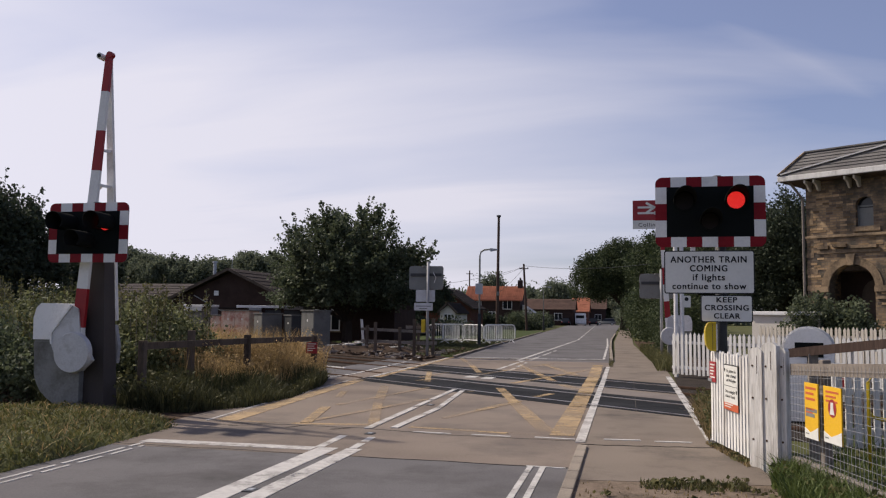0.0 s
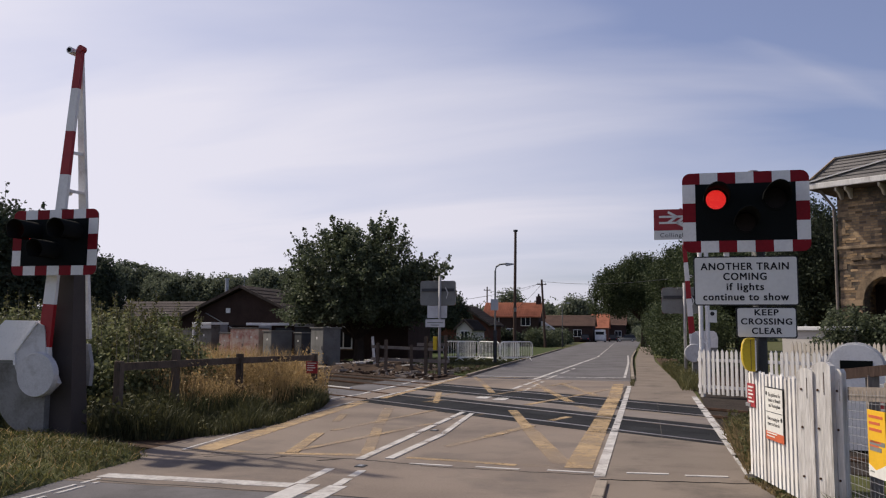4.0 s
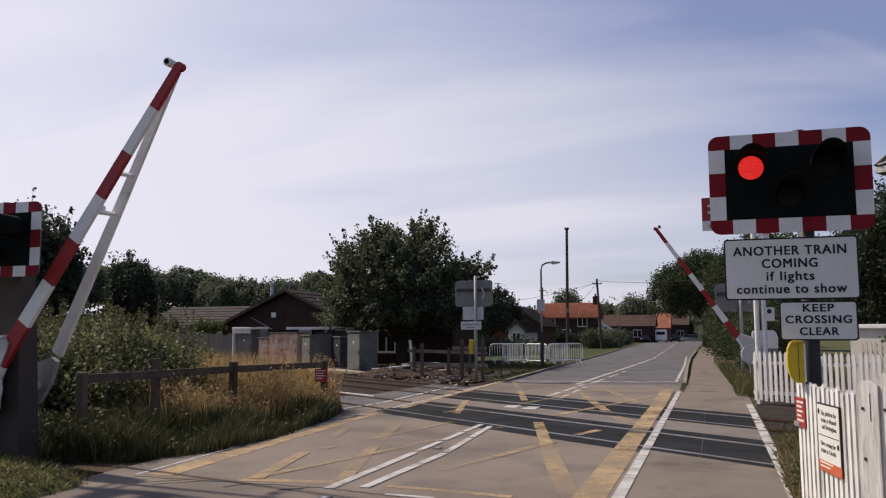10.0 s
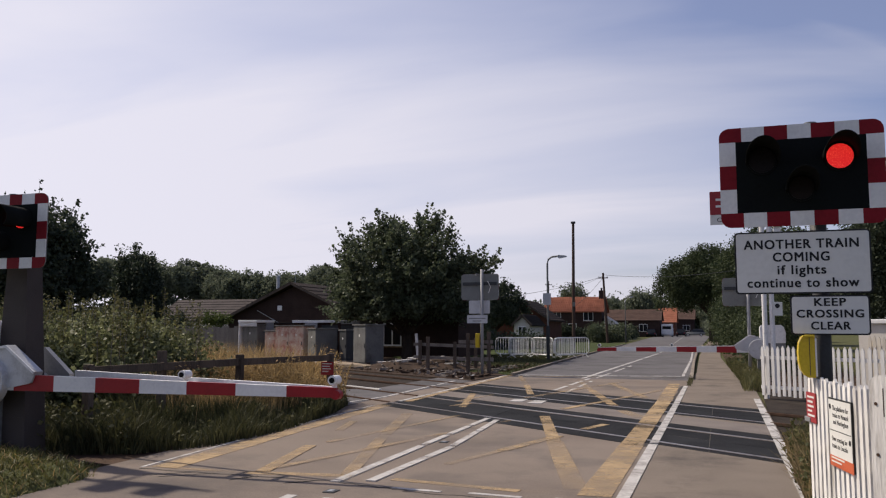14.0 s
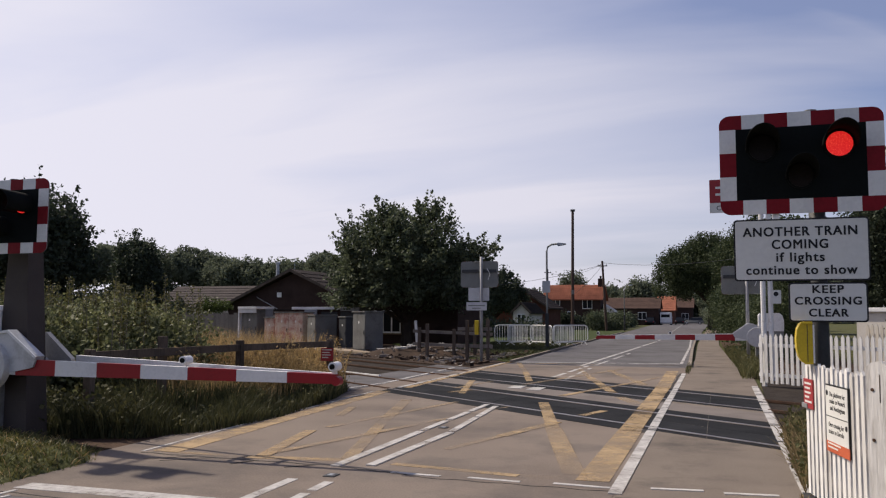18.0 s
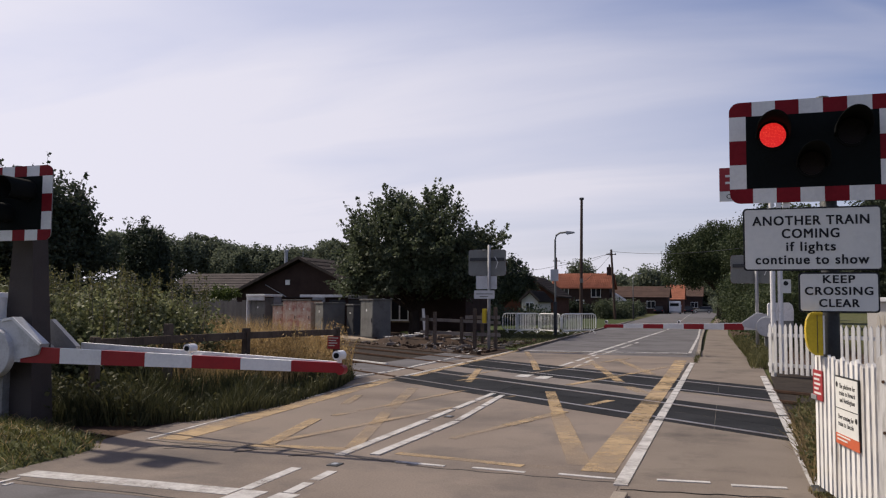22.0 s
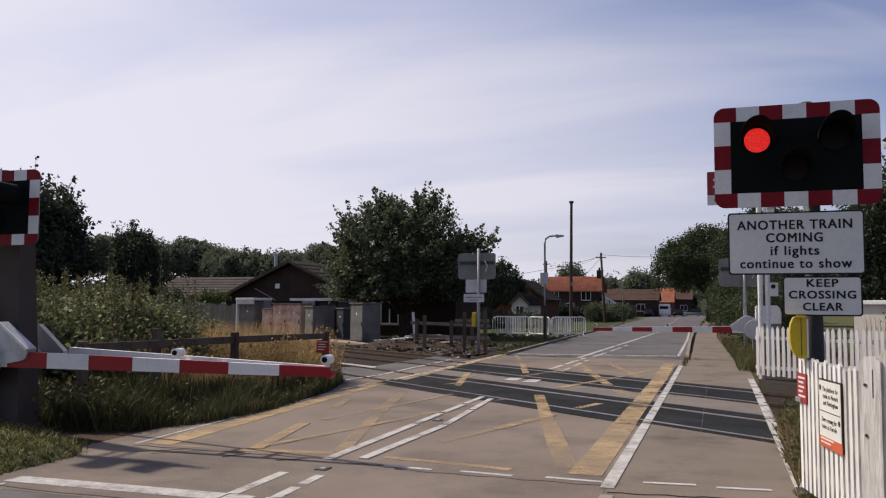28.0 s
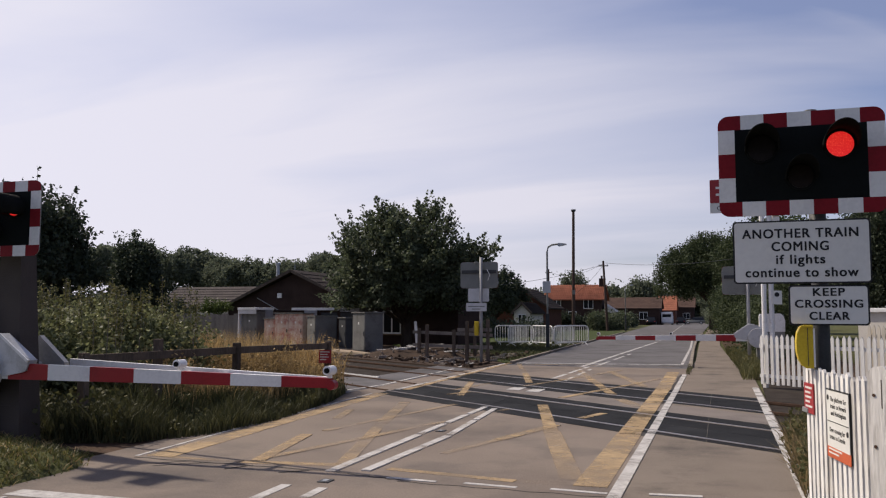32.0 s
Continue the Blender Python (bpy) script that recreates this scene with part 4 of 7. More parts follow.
def light_head(root, facing=True, lit=True, y=0.0, zc=2.99, xc=0.0, side=0.42, wrap=12):
    """Backing board 1.36 x 0.92 with a red and white border, two red lamps and an amber one; it faces -y."""
    w, h, bw, bh = 1.37, 0.92, 0.143, 0.131
    x0, x1, z0, z1 = xc - w / 2, xc + w / 2, zc - h / 2, zc + h / 2
    board = part("backing_board", Mesh().prism(round_rect(x0 + 0.004, x1 - 0.004, z0 + 0.004, z1 - 0.004, 0.09), y + 0.012, y + 0.03), M["grey_steel"], root, "plain grey back of the board")
    part("black_panel", Mesh().prism([(x0 + bw, z0 + bh), (x1 - bw, z0 + bh), (x1 - bw, z1 - bh), (x0 + bw, z1 - bh)], y + 0.0, y + 0.012), M["black_panel"], root)
    red, white = M["border_red"], M["white_reflect"]
    n = 7
    for top in (True, False):
        za, zb = (z1 - bh, z1) if top else (z0, z0 + bh)
        for i in range(n):
            a, b = x0 + w * i / n, x0 + w * (i + 1) / n
            o = [(a, za), (b, za), (b, zb), (a, zb)]
            if i == 0:
                o = [(b, za), (b, zb)] + (arc(a + 0.09, zb - 0.09, 0.09, 90, 180, 5) + [(a, za)] if top else [(a, zb)] + arc(a + 0.09, za + 0.09, 0.09, 180, 270, 5))
            if i == n - 1:
                o = [(a, zb), (a, za)] + ([(b, za)] + arc(b - 0.09, zb - 0.09, 0.09, 0, 90, 5) if top else arc(b - 0.09, za + 0.09, 0.09, 270, 360, 5) + [(b, zb)])
            part("border_stripe", Mesh().prism(o, y + 0.0, y + 0.012), (red, white)[i % 2], root)
    for a, b in ((x0, x0 + bw), (x1 - bw, x1)):
        for i in range(3):
            za, zb = z0 + bh + (h - 2 * bh) * i / 3, z0 + bh + (h - 2 * bh) * (i + 1) / 3
            part("border_stripe", Mesh().prism([(a, za), (b, za), (b, zb), (a, zb)], y + 0.0, y + 0.012), (white, red)[i % 2], root)
    part("top_cap", Mesh().tube([(xc + 0.1, y + 0.06, z1 - 0.05), (xc + 0.1, y + 0.06, z1 + 0.015)], 0.055, 10), M["grey_steel"], root)
    for lx, lz, amber in ((-0.318, 0.142, 0), (0.322, 0.142, 0), (0.0, -0.125, 1)):
        r = 0.102 if amber else 0.112
        cx, cz = xc + lx, zc + lz
        hood = Mesh()
        k = 20
        depth = 0.42
        v, f = [], []
        for i in range(k + 1):
            ang = radians(-wrap + (180 + 2 * wrap) * i / k)
            c, s = math.cos(ang), math.sin(ang)
            reach = depth * (side + (1 - side) * max(0.0, math.sin(ang)) ** 0.8)
            for rr in (r + 0.030, r + 0.020):
                v += [(cx + rr * c, y, cz + rr * s), (cx + (rr + 0.004) * c, y - reach, cz + (rr + 0.004) * s)]
        for i in range(k):
            a = 4 * i
            f += [(a, a + 1, a + 5, a + 4), (a + 2, a + 6, a + 7, a + 3), (a + 1, a + 3, a + 7, a + 5)]
        f += [(0, 2, 3, 1), (4 * k, 4 * k + 1, 4 * k + 3, 4 * k + 2)]
        hood.add(v, f)
        part("hood", hood, M["black_rubber"], root, smooth=True)
        ring = Mesh().tube([(cx, y + 0.002, cz), (cx, y - 0.02, cz)], r + 0.018, 24)
        part("lamp_ring", ring, M["black_rubber"], root)
        part("lens", Mesh().tube([(cx, y - 0.01, cz), (cx, y - 0.027, cz)], r, 28), M["lens_amber"] if amber else M["lens_dark"], root, "unlit lens")
        if not amber and lit:
            face = part("lit_face", Mesh().tube([(0, 0.0, 0), (0, -0.006, 0)], r - 0.002, 28), M["led"], root, "glowing red lamp face", at=(cx, y - 0.015, cz))
            leds.append((face, lx < 0, (cx, y, cz)))
    return board


def sign_plate(root, x0, x1, z0, z1, y, name="plate"):
    part(name, Mesh().prism(round_rect(x0, x1, z0, z1, 0.03), y, y + 0.012), M["sign_black"], root, "black edge of the sign")
    return part("face", Mesh().prism(round_rect(x0 + 0.014, x1 - 0.014, z0 + 0.014, z1 - 0.014, 0.022), y - 0.003, y), M["sign_white"], root)


def near_signal():
    root = thing("crossing_signal", "level crossing signal with striped board on a dark grey post", "traffic signal", (1.70, 10.95, 0))
    light_head(root, xc=-0.016, zc=2.996)
    post = Mesh().tube([(0.12, 0.12, -0.2), (0.12, 0.12, 3.4)], 0.07, 14)
    part("post", post, M["dark_post"], root, smooth=True)
    part("base_plate", Mesh().box(-0.06, 0.30, -0.06, 0.30, 0, 0.03, 0.006), M["dark_post"], root)
    for x in (-0.02, 0.24):
        for z in (2.56, 2.22, 1.74):
            part("bracket", Mesh().box(x - 0.02, x + 0.02, 0.036, 0.10, z - 0.015, z + 0.015), M["galv"], root)
    part("strap", Mesh().box(-0.26, -0.20, 0.02, 0.05, 2.48, 2.6), M["white_paint"], root)
    return root


def sign_another():
    root = thing("warning_sign", "white sign with black letters warning of another train", "sign", (1.70, 10.97, 0))
    sign_plate(root, -0.595, 0.525, 1.93, 2.49, 0.0)
    for text, z, size, w in (("ANOTHER TRAIN", 2.335, 0.115, 0.945), ("COMING", 2.22, 0.115, 0.465), ("if lights", 2.105, 0.115, 0.40), ("continue to show", 1.99, 0.115, 0.915)):
        lettering("letter", text, size, -0.04, z, -0.0045, root, M["sign_black"], w, 0.0028)
    return root


def sign_keep():
    root = thing("warning_sign", "small white sign with black letters about the crossing", "sign", (1.70, 10.97, 0))
    sign_plate(root, -0.145, 0.495, 1.565, 1.915, 0.0)
    for text, z, w in (("KEEP", 1.822, 0.255), ("CROSSING", 1.72, 0.54), ("CLEAR", 1.615, 0.32)):
        lettering("letter", text, 0.096, 0.175, z, -0.0045, root, M["sign_black"], w, 0.0028)
    return root


near_signal()
sign_another()
sign_keep()


def crossing_phone():
    root = thing("crossing_telephone", "rounded yellow telephone box on the signal post", "telephone", (1.685, 10.86, 1.2))
    part("housing", Mesh().prism([(0.045, 0.0), (0.045, 0.37), (-0.02, 0.37), (-0.055, 0.35), (-0.078, 0.30), (-0.088, 0.22), (-0.086, 0.14), (-0.072, 0.07), (-0.045, 0.02), (-0.015, 0.0)], -0.02, 0.16), M["yellow_box"], root)
    part("door", Mesh().box(0.045, 0.06, -0.02, 0.16, 0.01, 0.34, 0.004), M["white_paint"], root)
    part("lid_seam", Mesh().box(-0.001, 0.004, -0.023, -0.02, 0.02, 0.35), M["dark_post"], root)
    part("lip", Mesh().box(-0.05, 0.045, -0.035, -0.02, 0.345, 0.365, 0.004), M["yellow_box"], root)


crossing_phone()


HUB = 0.97                      # height of the barrier hubs


def barrier(name, label, m, mirror=1, longer=0.0):
    """A half barrier: machine case, tower, and an arm in two converging booms; mirror -1 turns it about."""
    s = mirror
    root = thing(name, label, "barrier", m)
    lower = [(0.10, 0.02), (0.10, 1.12), (-0.74, 1.12), (-0.72, 0.85)] + [(-0.72 * math.cos(radians(k)), 0.72 - 0.62 * math.sin(radians(k))) for k in range(12, 85, 12)]
    part("case", Mesh().prism([(x * s, z) for x, z in lower], -0.06, 0.5), M["case_grey_shade"], root, "grey curved machine case")
    upper = [(0.0, 1.16), (0.0, 1.66), (-0.05, 1.72), (-0.62, 1.73), (-0.70, 1.66), (-0.75, 1.50), (-0.74, 1.16)]
    part("case_cover", Mesh().prism([(x * s, z) for x, z in upper], -0.08, 0.52), M["white_paint"], root, "white upper cover")
    part("cover_seam", Mesh().prism([(x * s, z) for x, z in ((0.05, 1.12), (0.05, 1.16), (-0.73, 1.16), (-0.73, 1.12))], -0.05, 0.5), M["grey_steel"], root)
    part("plinth", Mesh().box(-0.6, 0.3, -0.1, 0.6, -0.2, 0.03, 0.01), M["kerb"], root)
    # the moving arm turns about the hub
    arm = part("arm", Mesh().tube([(0, -0.13, 0), (0, -0.20, 0), (0, -0.22, 0)], 0.315, 36, 0.30), M["alu"], root, "round hub of the barrier arm", at=pose(0.05 * s, 0, HUB))
    plate = [(-0.18, 0.27), (0.10, 0.42), (0.27, 0.45), (0.73, 0.13), (0.68, 0.0), (0.62, -0.02), (0.20, -0.10), (-0.10, -0.29), (-0.28, -0.12), (-0.29, 0.1)]
    part("counterweight", Mesh().prism([(x * s, z) for x, z in plate], -0.15, -0.02), M["alu"], arm, "pale grey counterweight plate")
    edge = [(0.27, 0.45), (0.73, 0.13), (0.71, 0.105), (0.265, 0.415), (0.10, 0.39), (0.10, 0.42)]
    part("plate_edge", Mesh().prism([(x * s, z) for x, z in edge], -0.17, -0.15), M["white_paint"], arm)
    cuts = [x + longer for x in (0.39, 0.99, 1.60, 2.22, 2.86, 3.50, 4.135, 4.73)]
    x_start, x_end = cuts[0], cuts[-1]
    y_root, y_tip = -0.10, -0.02
    span = x_end - x_start
    for i, (a, b) in enumerate(zip(cuts, cuts[1:])):
        ya, yb = [y_root + (y_tip - y_root) * (x - x_start) / span for x in (a, b)]
        ha, hb = [0.20 - 0.095 * (x - x_start) / span for x in (a, b)]
        band_mesh = Mesh().beam((a * s, ya, -0.01), (b * s, yb, -0.01), 0.06, ha, (0, 0, 1), 0.06, hb)
        part("stripe", band_mesh, (M["red_paint"], M["white_reflect"])[i % 2], arm)
    part("root_sleeve", Mesh().beam((0.05 * s, y_root, -0.05), (cuts[0] * s, y_root, -0.05), 0.07, 0.11), M["white_paint"], arm)
    y_rear = 0.80
    part("rear_boom", Mesh().beam((0.5 * s, y_rear, 0.015), ((4.70 + longer) * s, y_tip + 0.03, 0.01), 0.06, 0.17, (0, 0, 1), 0.05, 0.085), M["white_paint"], arm)
    # the wedge's shaded face is given by a darker grey than the counterweight
    part("rear_wedge", Mesh().prism([(x * s, z) for x, z in ((-0.2, -0.15), (-0.2, 0.34), (-0.02, 0.40), (0.42, 0.05), (0.42, -0.06), (0.1, -0.15))], y_rear - 0.04, y_rear + 0.04), M["alu_dull_shade"], arm)
    part("shaft", Mesh().tube([(0, -0.06, 0), (0, y_rear, 0)], 0.06, 12), M["alu"], arm)
    for x in (2.64, 3.2):
        f = (x - x_start) / span
        part("brace", Mesh().beam((x * s, y_root + (y_tip - y_root) * f, 0.0), ((x + 0.02) * s, y_rear + (y_tip + 0.03 - y_rear) * (x - 0.5) / 4.2, 0.01), 0.04, 0.05), M["white_paint"], arm)
    for x, yy in ((2.65, 0.18), (4.70 + longer, y_tip)):
        lamp = part("boom_lamp", Mesh().tube([(x * s - 0.0, yy - 0.07, 0.125), (x * s, yy + 0.07, 0.125)], 0.052, 14), M["white_paint"], arm)
        part("boom_lens", Mesh().tube([(x * s, yy - 0.07, 0.125), (x * s, yy - 0.085, 0.125)], 0.030, 14), M["black_rubber"], lamp)
        part("lamp_stem", Mesh().box(x * s - 0.02, x * s + 0.02, yy - 0.02, yy + 0.02, 0.02, 0.09), M["white_paint"], lamp)
    part("tip", Mesh().tube([(x_end * s, y_tip - 0.045, -0.03), (x_end * s, y_tip + 0.045, -0.03)], 0.052, 16), M["red_paint"], arm)
    return root, arm


near_barrier, near_arm = barrier("crossing_barrier", "red and white half barrier with pale grey machine case", (-7.77, 11.25, 0))
far_barrier, far_arm = barrier("crossing_barrier", "red and white half barrier across the far lane", (2.15, 31.0, 0), -1, 0.27)


def left_signal():
    root = thing("crossing_signal", "level crossing signal with striped board on a tapered brown steel tower", "traffic signal", (-7.44, 11.25, 0))
    light_head(root, xc=-0.02, zc=2.815, y=-0.30, side=0.9, wrap=48)
    t = Mesh()
    t.add([(-0.45, 0.05, -0.3), (0.15, 0.05, -0.3), (0.15, 0.42, -0.3), (-0.45, 0.42, -0.3), (-0.27, 0.05, 2.42), (0.05, 0.05, 2.42), (0.05, 0.3, 2.42), (-0.27, 0.3, 2.42),
           (-0.22, 0.09, 2.5), (0.01, 0.09, 2.5), (0.01, 0.26, 2.5), (-0.22, 0.26, 2.5)],
          [(0, 3, 2, 1), (8, 9, 10, 11), (0, 1, 5, 4), (1, 2, 6, 5), (2, 3, 7, 6), (3, 0, 4, 7), (4, 5, 9, 8), (5, 6, 10, 9), (6, 7, 11, 10), (7, 4, 8, 11)])
    part("tower", t, M["tower"], root, "tapered dark brown steel tower")
    for z in (0.5, 1.2, 1.9):
        k = (z + 0.3) / 2.8
        part("seam", Mesh().box(-0.45 + 0.18 * k, 0.15 - 0.10 * k, 0.044, 0.052, z, z + 0.012), M["tower"], root)
    for x in (-0.2, 0.0):
        part("bracket", Mesh().box(x - 0.02, x + 0.02, -0.27, 0.2, 2.47, 2.52), M["galv"], root)


left_signal()


def back_signal(x, y, zc, label, signs):
    """A signal that faces away: its grey back, rail and post are seen."""
    root = thing("crossing_signal", label, "traffic signal", pose(x, y, 0, 0, 0, 180))
    light_head(root, xc=0.0, zc=zc, lit=False)
    part("back_rail", Mesh().box(-0.62, 0.62, 0.03, 0.075, zc + 0.06, zc + 0.17), M["dark_post"], root)
    part("post", Mesh().tube([(-0.1, 0.12, -0.2), (-0.1, 0.12, zc + 0.62)], 0.055, 12), M["alu_dull_shade"], root, smooth=True)
    part("cable", Mesh().tube([(-0.3, 0.09, zc + 0.2), (-0.42, 0.14, zc + 0.0), (-0.34, 0.10, zc - 0.2)], 0.012, 6), M["white_paint"], root)
    if signs:
        part("sign_back", Mesh().prism(round_rect(-0.36, 0.40, 2.14, 2.60, 0.03), 0.02, 0.035), M["alu"], root)
        part("name_plate", Mesh().prism(round_rect(-0.32, 0.42, 1.80, 2.09, 0.02), 0.19, 0.205), M["alu"], root)
        for i, (a, b) in enumerate(((-0.25, 0.35), (-0.1, 0.22))):
            part("bar", Mesh().box(a, b, 0.205, 0.208, 1.95 - 0.09 * i, 1.985 - 0.09 * i), M["grey_steel"], root)
        part("phone_box", Mesh().box(0.0, 0.14, 0.0, 0.16, 0.95, 1.45, 0.02), M["yellow_box"], root)
    return root


back_signal(-7.03, 31.1, 3.07, "grey back of a crossing signal on a galvanised post", True)
back_signal(1.75, 31.6, 2.80, "grey back of a crossing signal beside the far barrier", False)


# ---- big plants and buildings ----
tree("tree", "broad dark green garden tree with ragged outline", -14.75, 44.0, 1.4, 3.85, (5.0, 4.2, 3.95), 620, 80, 0.155, M["leaf"], 0.27, shoots=520, low=2.3, lobes=52, sprig=(0.35, 1.15))
tree("tree", "dark deciduous tree behind the hedge", -24.5, 28.0, 1.2, 3.6, (3.2, 2.8, 3.5), 560, 90, 0.14, M["leaf_dark"], 0.24, shoots=420, lobes=40, sprig=(0.3, 1.0))
tree("conifer_tree", "dense dark conifer tree", -25.5, 36.0, 0.6, 2.75, (1.4, 1.3, 2.85), 760, 90, 0.12, M["leaf_dark"], 0.2, shoots=50, sprig=(0.1, 0.28))


def belt(name, label, x0, y0, x1, y1, h, depth, n, per, leaf, material, spread, kind="stuff", drop=0.0):
    """A run of trees or hedge as one mass of clumps with an uneven top."""
    t = rng.uniform(0, 1, n)
    hh = h * (0.84 + 0.10 * np.sin(t * 23 + x0) * np.sin(t * 9.1 + 1) + 0.05 * np.sin(t * 71)) * rng.uniform(0.85, 1.0, n) * np.interp(t, [0.0, 0.4, 1.0], [1.0, 1.0, 1.0 - drop])
    c = np.stack([x0 + (x1 - x0) * t, y0 + (y1 - y0) * t, hh * rng.uniform(0.0, 1.0, n) ** 0.6], 1)
    c[:, :2] += rng.normal(size=(n, 2)) * depth
    pts = np.repeat(c, per, 0) + rng.normal(size=(n * per, 3)) * spread
    pts[:, 2] = np.maximum(pts[:, 2], 0.02)
    ob = part(name, leaf_mesh(name, pts, leaf, material), material)
    return tagged(ob, label, "trees", kind=kind)


def woods(name, label, x0, x1, y, tops, leaf, material):
    """A distant wood: many overlapping crowns whose tops follow the skyline (x, height)."""
    pts, x = [], x0
    while x < x1:
        top = np.interp(x, [a for a, _ in tops], [b for _, b in tops]) + rng.uniform(-0.55, 0.45)
        r = rng.uniform(1.5, 2.6)
        tall = rng.uniform(2.2, 3.4)
        got, _ = lobed(95, 70, (0, 0, top - tall), (r, r, tall), 0.34, 0.5, 14)
        pts.append(got + np.array((x, y + rng.uniform(-3, 3), 0)))
        low, _ = clumps(40, 60, (0, 0, 1.8), (r * 1.2, r, 2.6), 0.5, 0.1)
        pts.append(low + np.array((x, y - 1.5, 0)))
        x += rng.uniform(0.8, 1.35)
    ob = part(name, leaf_mesh(name, np.concatenate(pts), leaf, material), material)
    return tagged(ob, label, "trees", kind="stuff")


woods("far_woods", "distant line of dark green trees", -97, -30, 95, ((-97, 11.4), (-79, 11.3), (-70, 11.5), (-61, 9.7), (-57, 8.5), (-50, 8.6), (-45.5, 9.0), (-30, 8.2)), 0.26, M["leaf_far_haze"])
belt("far_woods", "distant trees behind the village houses", -60, 225, 30, 232, 9.5, 3, 900, 70, 0.7, M["leaf_far_haze"], 0.9)
tree("tree", "tall dark roadside tree overhanging the road", 0.1, 112.0, 3.5, 7.3, (8.1, 6.0, 4.7), 820, 110, 0.20, M["leaf_road"], 0.5, shoots=40, group="roadside trees", low=2.4, lobes=34)
tree("tree", "tall dark roadside tree beyond the hedge", 6.0, 92.0, 3.0, 7.4, (6.2, 6.0, 5.0), 480, 110, 0.20, M["leaf_road"], 0.62, shoots=30, group="roadside trees", low=1.0)
tree("tree", "dark roadside tree beside the pavement", 6.4, 72.0, 2.5, 5.6, (4.8, 5.0, 4.2), 440, 110, 0.17, M["leaf_road"], 0.52, shoots=30, group="roadside trees")
tree("tree", "leafy roadside tree beside the pavement", 5.8, 54.0, 2.0, 4.2, (3.6, 4.0, 3.2), 420, 110, 0.14, M["leaf_road"], 0.42, shoots=30, group="roadside trees")
belt("roadside_hedge", "tall dark hedge beside the far pavement", 2.3, 58, 1.9, 108, 4.6, 0.6, 1000, 80, 0.14, M["leaf_road"], 0.32)
belt("roadside_hedge", "overgrown green hedge beside the pavement", 2.9, 33.5, 3.1, 62, 3.2, 0.4, 900, 90, 0.085, M["leaf_road"], 0.22)




# ---- gate and fences by the near platform ----
def bars(root, x0, x1, z0, z1, y, rows, material, h=0.5):
    """Unreadable small print: plain bars."""
    k = (z1 - z0) / rows
    for i in range(rows):
        b = x1 - (x1 - x0) * (0.0, 0.22, 0.1, 0.35)[i % 4]
        part("bar", Mesh().box(x0, b, y - 0.002, y, z1 - k * (i + h), z1 - k * i), material, root)


def near_gate():
    root = thing("platform_gate", "white painted slatted wooden gate to the platform", "gate", pose(1.71, 11.18, 0, 0, 0, -79))
    n = 15
    for i in range(n):
        x = 0.04 + 1.56 * i / (n - 1)
        h = 1.20 + 0.015 * math.sin(i * 2.3)
        slat = Mesh().prism([(x - 0.033, 0.05), (x + 0.033, 0.05), (x + 0.033, h - 0.03), (x, h), (x - 0.033, h - 0.03)], -0.022, 0.0)
        part("slat", slat, M["white_wood"], root)
    for z in (0.25, 0.62, 0.97):
        part("rail", Mesh().box(-0.02, 1.65, 0.002, 0.05, z - 0.05, z + 0.05, 0.006), M["white_wood"], root)
    part("brace", Mesh().beam((0.02, 0.07, 0.25), (1.6, 0.07, 0.95), 0.04, 0.08), M["white_wood"], root)
    part("latch", Mesh().box(-0.05, 0.1, -0.045, -0.022, 0.80, 0.84, 0.004), M["galv"], root)
    return root


def gate_notice():
    root = thing("direction_notice", "white notice with black frame and orange foot fixed to the gate", "sign", pose(1.71, 11.18, 0, 0, 0, -79))
    x0, x1 = 0.60, 1.13
    part("frame", Mesh().box(x0, x1, -0.038, -0.024, 0.52, 1.06, 0.003), M["sign_black"], root)
    part("face", Mesh().box(x0 + 0.012, x1 - 0.012, -0.041, -0.038, 0.60, 1.048), M["sign_white"], root)
    part("foot", Mesh().box(x0 + 0.0, x1 - 0.0, -0.041, -0.036, 0.515, 0.60), M["orange"], root, "orange band at the foot")
    part("rule", Mesh().box(x0 + 0.02, x1 - 0.02, -0.043, -0.041, 0.80, 0.806), M["sign_black"], root)
    for i, (text, w) in enumerate((("The platform for", 0.36), ("trains to Newark", 0.36), ("and Nottingham", 0.34))):
        lettering("letter", text, 0.055, (x0 + x1) / 2 + 0.02, 0.965 - 0.055 * i, -0.042, root, M["sign_black"], w)
    for i, (text, w) in enumerate((("Over crossing for", 0.35), ("trains to Lincoln", 0.35))):
        lettering("letter", text, 0.055, (x0 + x1) / 2 - 0.02, 0.72 - 0.055 * i, -0.042, root, M["sign_black"], w)
    part("arrow", Mesh().tube([(x0 + 0.05, -0.041, 0.99), (x0 + 0.05, -0.044, 0.99)], 0.022, 14), M["sign_black"], root)
    part("arrow", Mesh().tube([(x1 - 0.05, -0.041, 0.745), (x1 - 0.05, -0.044, 0.745)], 0.022, 14), M["sign_black"], root)
    bars(root, x0 + 0.04, x0 + 0.34, 0.53, 0.59, -0.041, 2, M["sign_white"], 0.4)


def gate_warning():
    root = thing("warning_notice", "small red notice with white print on the gate", "sign", pose(1.71, 11.18, 0, 0, 0, -79))
    part("face", Mesh().box(-0.01, 0.25, -0.036, -0.024, 0.80, 1.06, 0.003), M["sign_red"], root)
    bars(root, 0.03, 0.22, 0.83, 1.03, -0.036, 5, M["sign_white"], 0.45)


near_gate()
gate_notice()
gate_warning()

GD = Vector((0.2, -0.98, 0)).normalized()   # the way the mesh fence runs


